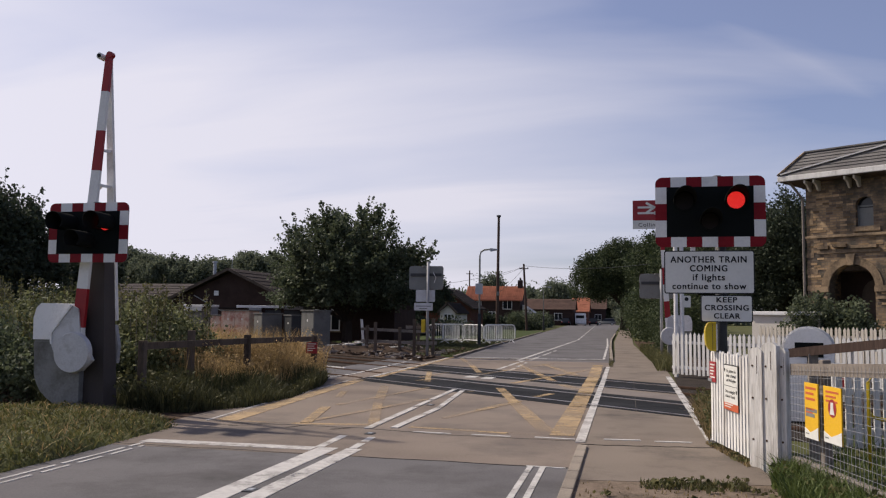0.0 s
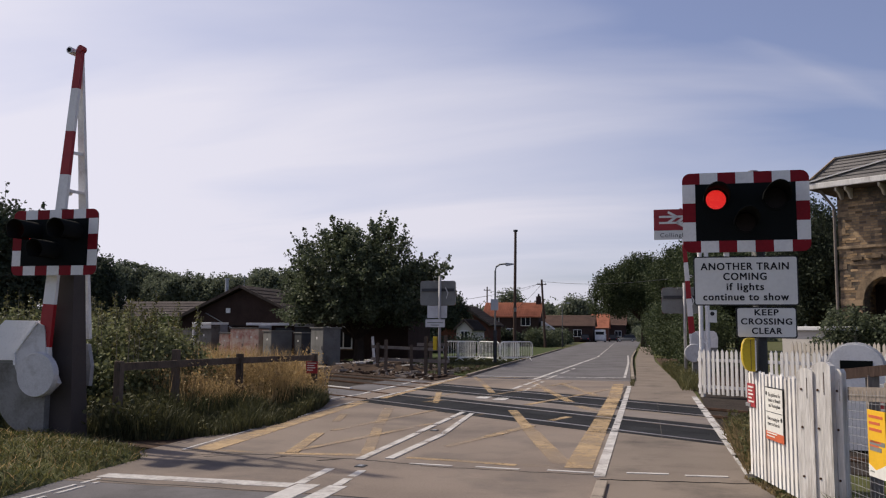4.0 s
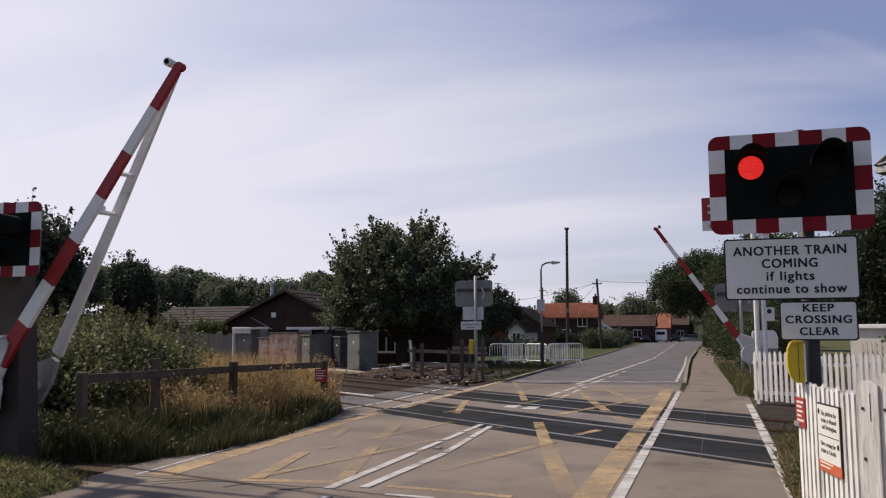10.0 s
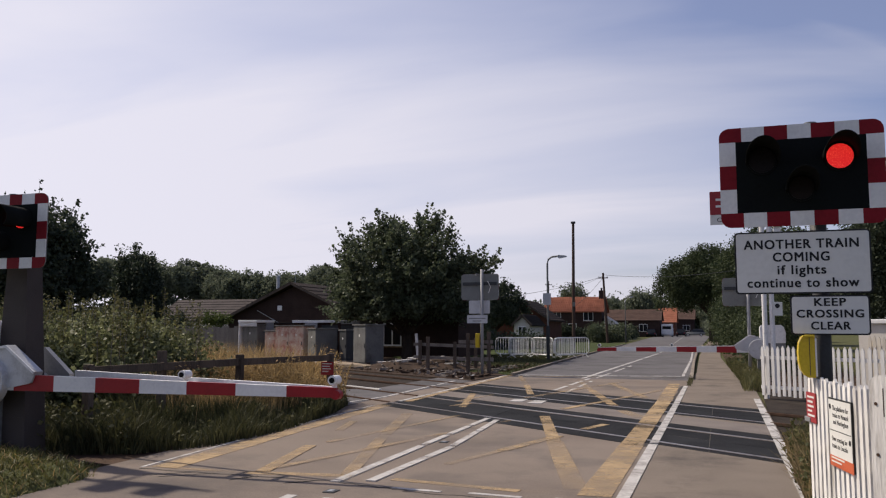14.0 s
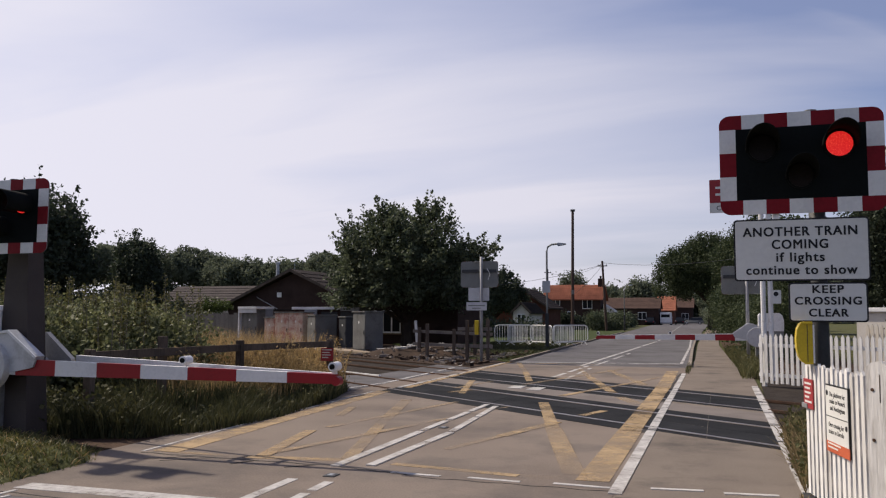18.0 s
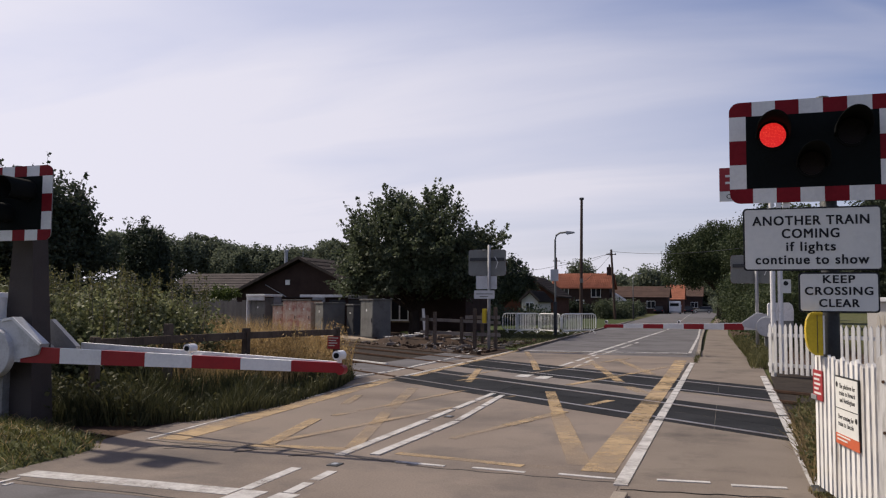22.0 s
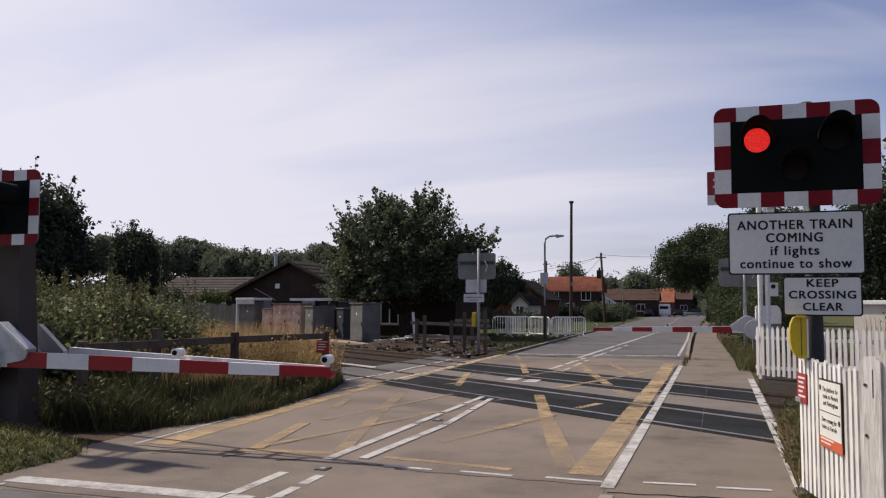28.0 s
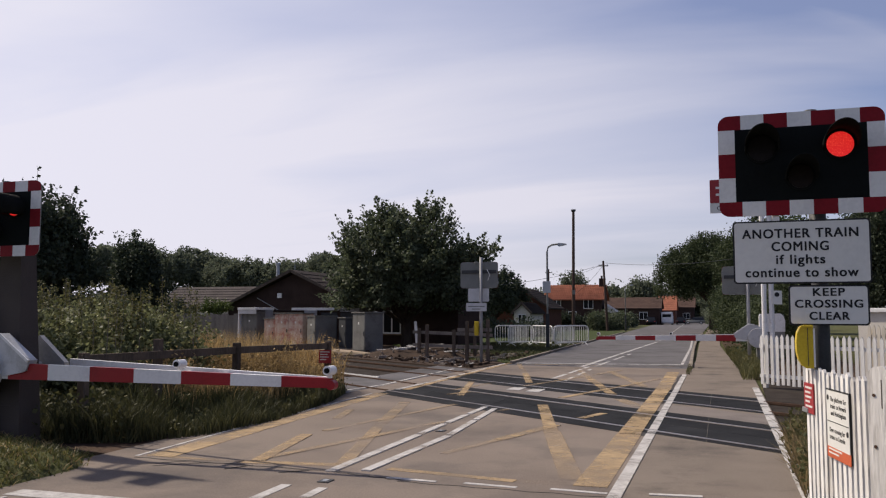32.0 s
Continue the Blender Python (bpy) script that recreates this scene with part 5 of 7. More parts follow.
def gate_post(x, y, w, d, h, label):
    root = thing("gate_post", label, "post", pose(x, y, 0, 0, 0, -45), "posts beside the gate")
    o = [(-w / 2, -0.3), (w / 2, -0.3), (w / 2, h - 0.035), (w * 0.22, h), (-w * 0.18, h - 0.004), (-w / 2, h - 0.05)]
    part("board", Mesh().prism(o, -d / 2, d / 2), M["old_wood"], root)
    part("split", Mesh().box(w * 0.12, w * 0.16, -d / 2 - 0.002, -d / 2 + 0.01, h * 0.78, h * 0.93), M["timber"], root, "dark split in the board")
    for z in (0.3, 0.75, 1.1):
        part("bolt", Mesh().tube([(-w * 0.2, -d / 2, z), (-w * 0.2, -d / 2 - 0.006, z)], 0.012, 8), M["rust"], root)
    return root


gate_post(2.02, 9.52, 0.17, 0.06, 1.30, "broad white wooden gate post with cracked paint")
gate_post(2.15, 9.42, 0.19, 0.07, 1.36, "broad white wooden gate post with a split")
gate_post(2.285, 9.37, 0.07, 0.07, 1.30, "slim white wooden post at the end of the mesh fence")


def mesh_fence():
    root = thing("mesh_fence", "weathered timber rail fence with wire mesh", "fence", pose(2.37, 9.33, 0, 0, 0, -78.5))
    L = 5.5
    top = lambda x: 1.08 + 0.055 * x
    part("rail", Mesh().beam((0, 0, top(0)), (L, 0, top(L)), 0.08, 0.12), M["timber_grey"], root)
    part("rail", Mesh().box(0, L, -0.04, 0.04, 0.03, 0.17, 0.012), M["timber_grey"], root)
    for x in (0.55, 2.3, 4.05):
        part("post", Mesh().box(x - 0.05, x + 0.05, 0.045, 0.13, -0.3, top(x) + 0.1, 0.01), M["timber_grey"], root)
    wires = Mesh()
    for i in range(int(L / 0.075)):
        x = 0.02 + i * 0.075
        wires.beam((x, -0.05, 0.05), (x, -0.05, top(x) + 0.03), 0.003, 0.003, (0, 1, 0))
    for i in range(15):
        k = (i + 0.5) / 15
        wires.beam((0, -0.053, 0.05 + (top(0) - 0.02) * k), (L, -0.053, 0.05 + (top(L) - 0.02) * k), 0.003, 0.003)
    # wires coloured darker than galvanised steel, with their shade painted in
    tagged(part("wire_mesh", wires, M["alu_dull_shade"], root, "galvanised wire mesh"), kind="stuff")


mesh_fence()


def poster(u0, u1, z0, z1, label, picture):
    root = thing("poster", label, "poster", pose(2.37, 9.33, 0, 0, 0, -78.5), "yellow posters on the mesh fence")
    w = u1 - u0
    part("board", Mesh().box(u0, u1, -0.072, -0.058, z0, z1, 0.002), M["yellow_sign"], root)
    part("foot", Mesh().prism([(u0, z0), (u1, z0), (u1, z0 + 0.13), (u0 + w * 0.78, z0 + 0.10), (u0 + w * 0.4, z0 + 0.06), (u0, z0 + 0.10)], -0.0745, -0.072), M["sign_white"], root)
    if picture:
        cx, cz = (u0 + u1) / 2, z0 + 0.33
        part("disc", Mesh().tube([(cx, -0.072, cz), (cx, -0.0745, cz)], 0.085, 24), M["sign_red"], root)
        part("plain_shape", Mesh().prism([(cx - 0.05, cz - 0.06), (cx + 0.05, cz - 0.06), (cx + 0.03, cz + 0.0), (cx + 0.025, cz + 0.055), (cx - 0.025, cz + 0.055), (cx - 0.03, cz)], -0.0765, -0.0745), M["sign_white"], root)
        bars(root, u0 + 0.05, u1 - 0.05, z1 - 0.17, z1 - 0.04, -0.072, 3, M["orange"], 0.45)
    else:
        bars(root, u0 + 0.03, u1 - 0.04, z1 - 0.2, z1 - 0.04, -0.072, 3, M["orange"], 0.45)
        bars(root, u0 + 0.03, u1 - 0.08, z1 - 0.32, z1 - 0.25, -0.072, 2, M["orange"], 0.45)
        bars(root, u0 + 0.03, u1 - 0.02, z0 + 0.2, z0 + 0.3, -0.072, 2, M["grey_steel"], 0.7)
    bars(root, u0 + 0.03, u0 + 0.1, z0 + 0.03, z0 + 0.05, -0.0745, 1, M["grey_steel"], 0.6)


poster(0.43, 0.74, 0.43, 0.98, "yellow poster with small print tied to the fence", False)
poster(0.87, 1.24, 0.45, 0.98, "yellow poster with a red disc tied to the fence", True)


def ramp_rail():
    root = thing("ramp_handrail", "dark weathered timber handrail rising beside the platform ramp", "handrail", (2.5, 9.9, 0))
    part("rail", Mesh().beam((-0.1, 0.1, 1.22), (3.2, -2.4, 1.78), 0.08, 0.10), M["pole_wood"], root)
    for k in (0.05, 0.5, 1.0):
        x, y = 3.2 * k, -2.4 * k + 0.05
        part("post", Mesh().box(x - 0.05, x + 0.05, y - 0.05, y + 0.05, -0.2, 1.2 + 0.54 * k), M["timber_grey"], root)


ramp_rail()


def picket_run(name, label, x, y, n, pitch, h, material, z0=0.0, gap=(), turn=-37.6):
    root = thing(name, label, "fence", pose(x, y, z0, 0, 0, turn), "white picket fences")
    data = Mesh().prism([(-0.038, 0.06), (0.038, 0.06), (0.038, h - 0.07), (0.0, h), (-0.038, h - 0.07)], -0.05, -0.028).data("picket", material)
    for i in range(n):
        if i not in gap:
            part("picket", data, None, root, at=pose(i * pitch, 0, 0.012 * math.sin(i * 1.7), 0, 0.6 * math.sin(i * 3.1), 0))
    for z in (0.25, h - 0.28):
        part("rail", Mesh().box(-0.08, (n - 1) * pitch + 0.08, -0.028, 0.03, z - 0.04, z + 0.04, 0.006), material, root)
    for i in range(0, n, 12):
        part("post", Mesh().box(i * pitch - 0.045, i * pitch + 0.045, 0.03, 0.12, -0.3 - z0, h - 0.1, 0.008), material, root)
    return root


picket_run("picket_fence", "white picket fence along the far platform", 1.92, 24.1, 84, 0.135, 1.22, M["white_wood"])
picket_run("picket_fence", "tall cream picket fence behind the platform", 4.6, 26.6, 60, 0.12, 1.42, M["cream_wood"])


picket_run("picket_gate", "white picket gate behind the mesh fence", 3.15, 10.9, 9, 0.115, 1.02, M["white_wood"], turn=12)


def yellow_pipe():
    root = thing("bent_pipe", "yellow bent pipe guard beside the machine", "pipe", (3.28, 10.05, 0))
    part("pipe", Mesh().tube([(0, 0, -0.1), (0, 0, 0.9), (0.05, 0, 1.0), (0.2, 0, 1.02), (0.6, 0.05, 1.02)], 0.024, 8), M["yellow_box"], root, smooth=True)
    part("lower_pipe", Mesh().tube([(0.0, 0, 0.6), (0.04, 0, 0.53), (0.15, 0, 0.5), (0.6, 0.05, 0.5)], 0.02, 8), M["yellow_box"], root, smooth=True)


yellow_pipe()


def machine_hood():
    """White domed crossing machine with a black window."""
    root = thing("crossing_machine", "white domed machine case with a black window", "machine", pose(3.44, 14.0, 0, 0, 0, -15))
    o = [(-0.36, 0.0), (-0.36, 1.15)] + [(0.36 * math.cos(radians(a)), 1.15 + 0.33 * math.sin(radians(a))) for a in range(170, 5, -15)] + [(0.36, 1.15), (0.36, 0.0)]
    part("case", Mesh().prism(o, 0, 0.5), M["white_paint"], root)
    part("rim", Mesh().prism([(0.40 * math.cos(radians(a)), 1.13 + 0.38 * math.sin(radians(a))) for a in range(180, -1, -15)] + [(0.33 * math.cos(radians(a)), 1.13 + 0.31 * math.sin(radians(a))) for a in range(0, 181, 15)], 0.05, 0.16), M["alu"], root)
    part("window", Mesh().box(-0.2, 0.22, -0.012, 0.0, 1.02, 1.25, 0.004), M["black_panel"], root)


machine_hood()


def prohibition():
    root = thing("prohibition_sign", "white and dark red prohibition notice on a stake", "sign", pose(3.25, 11.6, 0, 0, 0, -20))
    part("face", Mesh().box(-0.16, 0.16, -0.012, 0, 0.55, 1.05, 0.003), M["sign_white"], root)
    part("band", Mesh().box(-0.16, 0.16, -0.015, -0.012, 0.68, 0.86), M["sign_red"], root)
    bars(root, -0.12, 0.12, 0.7, 0.84, -0.015, 2, M["sign_white"], 0.4)
    part("ring", Mesh().tube([(0, -0.012, 0.96), (0, -0.015, 0.96)], 0.07, 20), M["sign_red"], root)
    part("stake", Mesh().box(-0.03, 0.03, 0.0, 0.05, -0.2, 1.05), M["timber_grey"], root)


prohibition()


def station_sign():
    root = thing("station_sign", "red station sign with white arrows on white posts", "sign", (1.45, 26.0, 0))
    part("face", Mesh().prism(round_rect(-0.65, 0.65, 4.63, 5.25, 0.02), -0.02, 0.02), M["sign_red"], root)
    part("name_board", Mesh().box(-0.65, 0.65, -0.02, 0.02, 4.36, 4.625, 0.003), M["sign_white"], root)
    for z in (5.03, 4.85):
        part("arrow_bar", Mesh().box(-0.5, 0.5, -0.028, -0.02, z - 0.03, z + 0.03), M["sign_white"], root)
    for a, b in (((-0.25, 5.17), (0.0, 5.03)), ((0.0, 5.03), (-0.25, 4.85)), ((0.0, 4.85), (0.25, 4.72)), ((0.25, 5.03), (0.0, 4.85))):
        part("arrow_bar", Mesh().beam((a[0], -0.026, a[1]), (b[0], -0.026, b[1]), 0.008, 0.07, (0, 0, 1)), M["sign_white"], root)
    lettering("letter", "Collingham", 0.17, 0.0, 4.43, -0.022, root, M["sign_black"], 0.95)
    for x in (0.62, 0.80):
        part("post", Mesh().tube([(x, 0.08, -0.2), (x, 0.08, 4.9)], 0.065, 10), M["white_paint"], root)
    part("info_plate", Mesh().box(0.82, 1.05, -0.02, 0.0, 1.95, 2.3), M["sign_white"], root)
    part("info_disc", Mesh().tube([(0.93, -0.02, 2.2), (0.93, -0.026, 2.2)], 0.06, 14), M["sign_black"], root)


station_sign()


solid([(1.82, 20.9), (6.0, 17.6), (9.0, 17.0), (9.0, 24.0), (5.2, 27.0), (1.95, 26.6)], -0.3, -0.03, M["ballast"], "platform_foot", "dark stony ground at the foot of the picket fence", "ground")
solid([(1.62, 26.7), (5.2, 27.1), (5.6, 30), (4.4, 60), (1.05, 60), (1.3, 42), (1.55, 31.8)], -0.3, -0.02, M["soil"], "hedge_foot", "bare earth under the roadside hedge", "ground")


# ---- station house: parallel with the tracks ----
def arch(cx, w, z0, zs, n=10):
    """An outline with straight sides from z0 up to zs and a round head."""
    return [(cx - w / 2, z0), (cx - w / 2, zs)] + [(cx - w / 2 * math.cos(radians(a)), zs + w / 2 * math.sin(radians(a))) for a in range(180 // n, 180, 180 // n)] + [(cx + w / 2, zs), (cx + w / 2, z0)]


def wall_with_arches(x0, x1, z0, z1, holes, thick):
    """A front wall in the x-z plane, cut through by arched openings."""
    bm = bmesh.new()
    edges = []
    for o in [[(x0, z0), (x1, z0), (x1, z1), (x0, z1)]] + holes:
        vs = [bm.verts.new((a, 0, b)) for a, b in o]
        edges += [bm.edges.new((vs[i], vs[(i + 1) % len(vs)])) for i in range(len(vs))]
    bmesh.ops.triangle_fill(bm, use_beauty=True, use_dissolve=False, edges=edges)
    ext = bmesh.ops.extrude_face_region(bm, geom=bm.faces[:])
    bmesh.ops.translate(bm, vec=(0, thick, 0), verts=[v for v in ext["geom"] if isinstance(v, bmesh.types.BMVert)])
    bm.verts.index_update()
    m = Mesh().add([v.co[:] for v in bm.verts], [[v.index for v in f.verts] for f in bm.faces])
    bm.free()
    return m


def station():
    root = thing("station_building", "old two-storey buff brick station house with hipped slate roof", "building", pose(6.69, 30.31, 0, 0, 0, -35))
    taken = set()
    doors = [arch(1.46, 1.46, 0.05, 2.75), arch(4.6, 1.46, 0.05, 2.75), arch(7.8, 1.46, 0.05, 2.75)]
    wins = [arch(x, 0.56, 4.72, 5.42) for x in (1.92, 5.0, 8.1)]
    part("front_wall", wall_with_arches(0, 11, -0.2, 6.35, doors + wins, 0.45), M["stone"], root, "sooty buff brick wall")
    part("side_wall", Mesh().box(0, 0.45, 0.46, 9, -0.2, 6.35), M["stone"], root)
    part("side_wall", Mesh().box(10.55, 11, 0.46, 9, -0.2, 6.35), M["stone"], root)
    part("back_wall", Mesh().box(0.46, 10.54, 8.6, 9, -0.2, 6.35), M["stone"], root)
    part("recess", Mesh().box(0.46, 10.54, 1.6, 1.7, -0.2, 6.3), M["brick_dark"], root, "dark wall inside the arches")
    part("floor_slab", Mesh().box(0.46, 10.54, 0.46, 1.6, 3.3, 3.45), M["timber"], root)
    for o in doors:
        cx = (o[0][0] + o[-1][0]) / 2
        head = Mesh().prism([(cx - 0.98 * math.cos(radians(a)), 2.75 + 0.98 * math.sin(radians(a))) for a in range(0, 181, 12)] + [(cx + 0.735 * math.cos(radians(a)), 2.75 + 0.735 * math.sin(radians(a))) for a in range(0, 181, 12)], -0.03, 0.0)
        part("arch_ring", head, M["stone_trim"], root)
        part("keystone", Mesh().prism([(cx - 0.09, 3.44), (cx + 0.09, 3.44), (cx + 0.15, 3.82), (cx - 0.15, 3.82)], -0.10, 0.0), M["stone_trim"], root)
        door = part("door", Mesh().prism(arch(cx + 0.3, 1.1, 0.05, 2.5), 1.5, 1.58), M["timber"], root, "dark boarded door")
        part("ring_handle", Mesh().tube([(cx + 0.2, 1.49, 1.55), (cx + 0.2, 1.47, 1.55)], 0.09, 12), M["white_paint"], door)
    for a, b in ((0.15, 0.73), (2.19, 3.87), (5.33, 7.07)):
        part("impost", Mesh().box(a, b, -0.10, 0.0, 2.56, 2.75), M["stone_trim"], root)
        part("impost", Mesh().box(a + 0.06, b - 0.06, -0.05, 0.0, 2.32, 2.42), M["stone_trim"], root)
    for z, d, h in ((4.40, 0.06, 0.09), (0.9, 0.06, 0.12)):
        part("string_course", Mesh().box(-0.06, 11.06, -d, 0.0, z, z + h, 0.01), M["stone_trim"], root)
    for o in wins:
        cx = (o[0][0] + o[-1][0]) / 2
        win = part("window", Mesh().prism(arch(cx, 0.56, 4.72, 5.42), 0.22, 0.25), M["glass"], root, "dark arched sash window")
        part("frame", Mesh().box(cx - 0.275, cx + 0.275, 0.16, 0.22, 5.38, 5.43), M["grey_steel"], win)
        part("frame", Mesh().box(cx - 0.275, cx - 0.235, 0.16, 0.22, 4.72, 5.42), M["grey_steel"], win)
        part("frame", Mesh().box(cx + 0.235, cx + 0.275, 0.16, 0.22, 4.72, 5.42), M["grey_steel"], win)
        part("blind", Mesh().box(cx - 0.23, cx + 0.23, 0.17, 0.21, 4.72, 5.34), M["grey_steel"], win, "grey half-drawn blind")
        part("sill", Mesh().box(cx - 0.34, cx + 0.5, -0.08, 0.2, 4.54, 4.71, 0.015), M["stone_trim"], root)
    # single bricks that stand proud where the face has weathered
    brick = Mesh().box(0, 0.215, -0.011, 0.0, 0, 0.07, 0.004).data("brick", M["brick_loose"])
    for _ in range(190):
        row, x = int(rng.integers(24, 70)), rng.uniform(0.0, 2.6) ** 1.4 * 0.7
        x = round(x / 0.225) * 0.225 + (0.1125 if row % 2 else 0) + 0.01
        z = row * 0.085 + 0.008
        if any(abs(x + 0.1 - c) < 0.95 and z < 3.95 for c in (1.46, 4.6)) or (1.5 < x < 2.5 and z > 4.3) or abs(z - 4.44) < 0.14:
            continue
        if (row, round(x, 2)) in taken:
            continue
        taken.add((row, round(x, 2)))
        part("brick", brick, None, root, at=(x, 0, z))
    # rough brick quoins up the corner
    for i in range(0, 26, 3):
        w = (0.36, 0.24)[i % 2]
        part("quoin", Mesh().box(-0.012, w, -0.014, 0.0, 0.9 + i * 0.19, 1.07 + i * 0.19), M["stone_trim"], root)
    # ledges where an old canopy stood
    for x0, x1, z, d in ((0.4, 0.75, 4.02, 0.10), (0.9, 1.35, 4.06, 0.14), (1.5, 2.3, 4.0, 0.12), (2.6, 3.6, 4.05, 0.14), (4.0, 4.8, 4.02, 0.12), (0.35, 2.4, 3.86, 0.05)):
        part("ledge", Mesh().box(x0, x1, -d, 0, z, z + 0.1), M["stone_trim"], root)
    e = 0.62
    part("soffit", Mesh().box(-e, 11 + e, -e, 9 + e, 6.36, 6.42), M["timber"], root)
    part("gutter", Mesh().box(-e - 0.06, 11 + e + 0.06, -e - 0.06, -e, 6.38, 6.57, 0.02), M["white_wood"], root, "white painted gutter board")
    part("gutter", Mesh().box(-e - 0.06, -e, -e, 9 + e, 6.38, 6.57, 0.02), M["white_wood"], root, "white painted gutter board")
    bracket = Mesh().prism([(-0.25, 6.16), (-0.78, 6.16), (-0.78, 6.06), (-0.56, 5.98), (-0.44, 5.84), (-0.36, 5.8), (-0.25, 5.84)], -0.028, 0.028, "x").data("eaves_bracket", M["cream_wood"])
    for i in range(8):
        for dx in (0.0, 0.30):
            part("eaves_bracket", bracket, None, root, at=(0.22 + i * 1.32 + dx, 0.18, 0.2))
    z, zt, a, b, c, d = 6.58, 7.42, -e - 0.05, 11 + e, -e - 0.05, 9 + e
    r = Mesh().add([(a, c, z), (b, c, z), (b, d, z), (a, d, z), (0, 0, zt), (11, 0, zt), (11, 9, zt), (0, 9, zt), (4.4, 4.5, 8.1), (6.6, 4.5, 8.1)],
                   [(0, 1, 5, 4), (1, 2, 6, 5), (2, 3, 7, 6), (3, 0, 4, 7), (4, 5, 9, 8), (5, 6, 9), (6, 7, 8, 9), (7, 4, 8), (3, 2, 1, 0)])
    part("roof", r, M["slate"], root)
    part("hip_ridge", Mesh().beam((a + 0.1, c + 0.01, z + 0.05), (3.5, -0.02, zt + 0.04), 0.13, 0.04), M["white_paint"], root, "pale lead hip flashing")
    for p, q in (((a, c), (0, 0)), ((a, d), (0, 9)), ((b, c), (11, 0))):
        part("hip_ridge", Mesh().beam((*p, z + 0.04), (*q, zt + 0.03), 0.14, 0.05), M["stone_trim"], root, "pale lead hip flashing")
    part("ridge", Mesh().beam((0, 0, zt + 0.02), (11, 0, zt + 0.02), 0.14, 0.05), M["slate"], root)
    part("chimney", Mesh().box(5.0, 6.0, 4.1, 4.9, 8.0, 9.9, 0.02), M["stone"], root)
    part("drainpipe", Mesh().tube([(-0.09, -0.05, 0), (-0.09, -0.05, 5.8), (-0.4, -0.4, 6.4)], 0.05, 8), M["timber_grey"], root)
    # slate courses
    for i in range(1, 7):
        k = i / 7
        p, q = Vector((a, c, z)).lerp(Vector((0, 0, zt)), k), Vector((b, c, z)).lerp(Vector((11, 0, zt)), k)
        part("slate_course", Mesh().beam(p + Vector((0, -0.008, 0.008)), q + Vector((0, -0.008, 0.008)), 0.03, 0.010), M["slate"], root)
    return root


station()


def platform_hut():
    root = thing("platform_shelter", "low white flat-roofed hut behind the platform fence", "hut", pose(4.6, 28.5, 0, 0, 0, -35))
    part("wall", Mesh().box(0, 2.2, 0, 1.6, -0.2, 1.75), M["render"], root)
    part("roof", Mesh().box(-0.1, 2.3, -0.1, 1.7, 1.75, 1.87, 0.02), M["white_paint"], root)


platform_hut()


def shrub(name, label, x, y, radii, h, n, per, leaf, material, spread):
    root = thing(name, label, "shrub", (x, y, 0))
    pts, cs = clumps(n, per, (0, 0, h), radii, spread, 0.05, 0.4)
    part("foliage", leaf_mesh("foliage", pts, leaf, material), material, root)
    stems = Mesh()
    for c in cs[:: max(1, len(cs) // 12)]:
        stems.tube([(0, 0, -0.05), (c[0] * 0.4, c[1] * 0.4, c[2] * 0.5), tuple(c)], 0.025, 5, 0.008)
    part("stems", stems, M["bark"], root)
    return root


shrub("shrub", "round leafy shrub beside the station", 6.3, 27.6, (0.9, 0.9, 0.75), 1.5, 110, 60, 0.09, M["leaf"], 0.16)
shrub("shrub", "leafy shrub growing over the platform fence", 7.3, 26.9, (0.8, 0.8, 0.8), 1.3, 90, 60, 0.09, M["leaf"], 0.15)
tree("tree", "tall dark tree behind the station", 7.6, 40.0, 1.6, 3.9, (2.4, 2.6, 3.6), 420, 120, 0.11, M["leaf_dark"], 0.32, shoots=20)
tree("tree", "dark tree beside the station yard", 9.4, 46.0, 2.0, 4.4, (4.0, 3.5, 3.8), 420, 120, 0.12, M["leaf_dark"], 0.38)


# ---- verge, fence, grass ----
def in_poly(pts, poly):
    x, y = pts[:, 0], pts[:, 1]
    inside = np.zeros(len(pts), bool)
    for (x0, y0), (x1, y1) in zip(poly, poly[1:] + poly[:1]):
        cross = ((y0 > y) != (y1 > y)) & (x < (x1 - x0) * (y - y0) / (y1 - y0 + 1e-9) + x0)
        inside ^= cross
    return inside


def scatter(poly, n):
    p = np.array(poly)
    lo, hi = p.min(0), p.max(0)
    got = rng.uniform(lo, hi, (n * 3, 2))
    got = got[in_poly(got, poly)][:n]
    return np.concatenate([got, np.zeros((len(got), 1))], 1)


def hummock(x, y):
    return 0.05 * np.sin(x * 2.1 + y) + 0.04 * np.sin(y * 3.3 - x) + 0.05


VERGE = [(-5.52, -6), (-5.55, 9.0), (-5.65, 10.5), (-6.2, 11.2), (-8.0, 11.5), (-14, 11.5), (-14, -6)]
verge = part("verge", Mesh().prism(VERGE, -0.3, 0.005, "z"), M["grass_ground"])
tagged(verge, "grassy road verge", "verge", kind="structure")
TURF = [(-5.42, -2), (-5.42, 8.0), (-5.5, 9.0), (-5.55, 10.5), (-6.1, 11.2), (-7.2, 11.35), (-12, 11.4), (-12, -2)]
n = 60
grid, faces = [], []
for i in range(n + 1):
    for j in range(25):
        y = -2 + 13.5 * i / n
        e = float(np.interp(y, [-2, 8.0, 9.0, 10.5, 11.2, 11.5], [-5.42, -5.42, -5.5, -5.58, -6.15, -6.9]))
        u = (j / 24) ** 2 * 6.4
        z = 0.13 * (1 - math.exp(-u * 5)) * min(1.0, max(0.0, (11.5 - y) * 1.6)) + hummock(e - u, y) * min(1.0, u * 3) * 0.7 - 0.02
        grid.append((e - u, y, z))
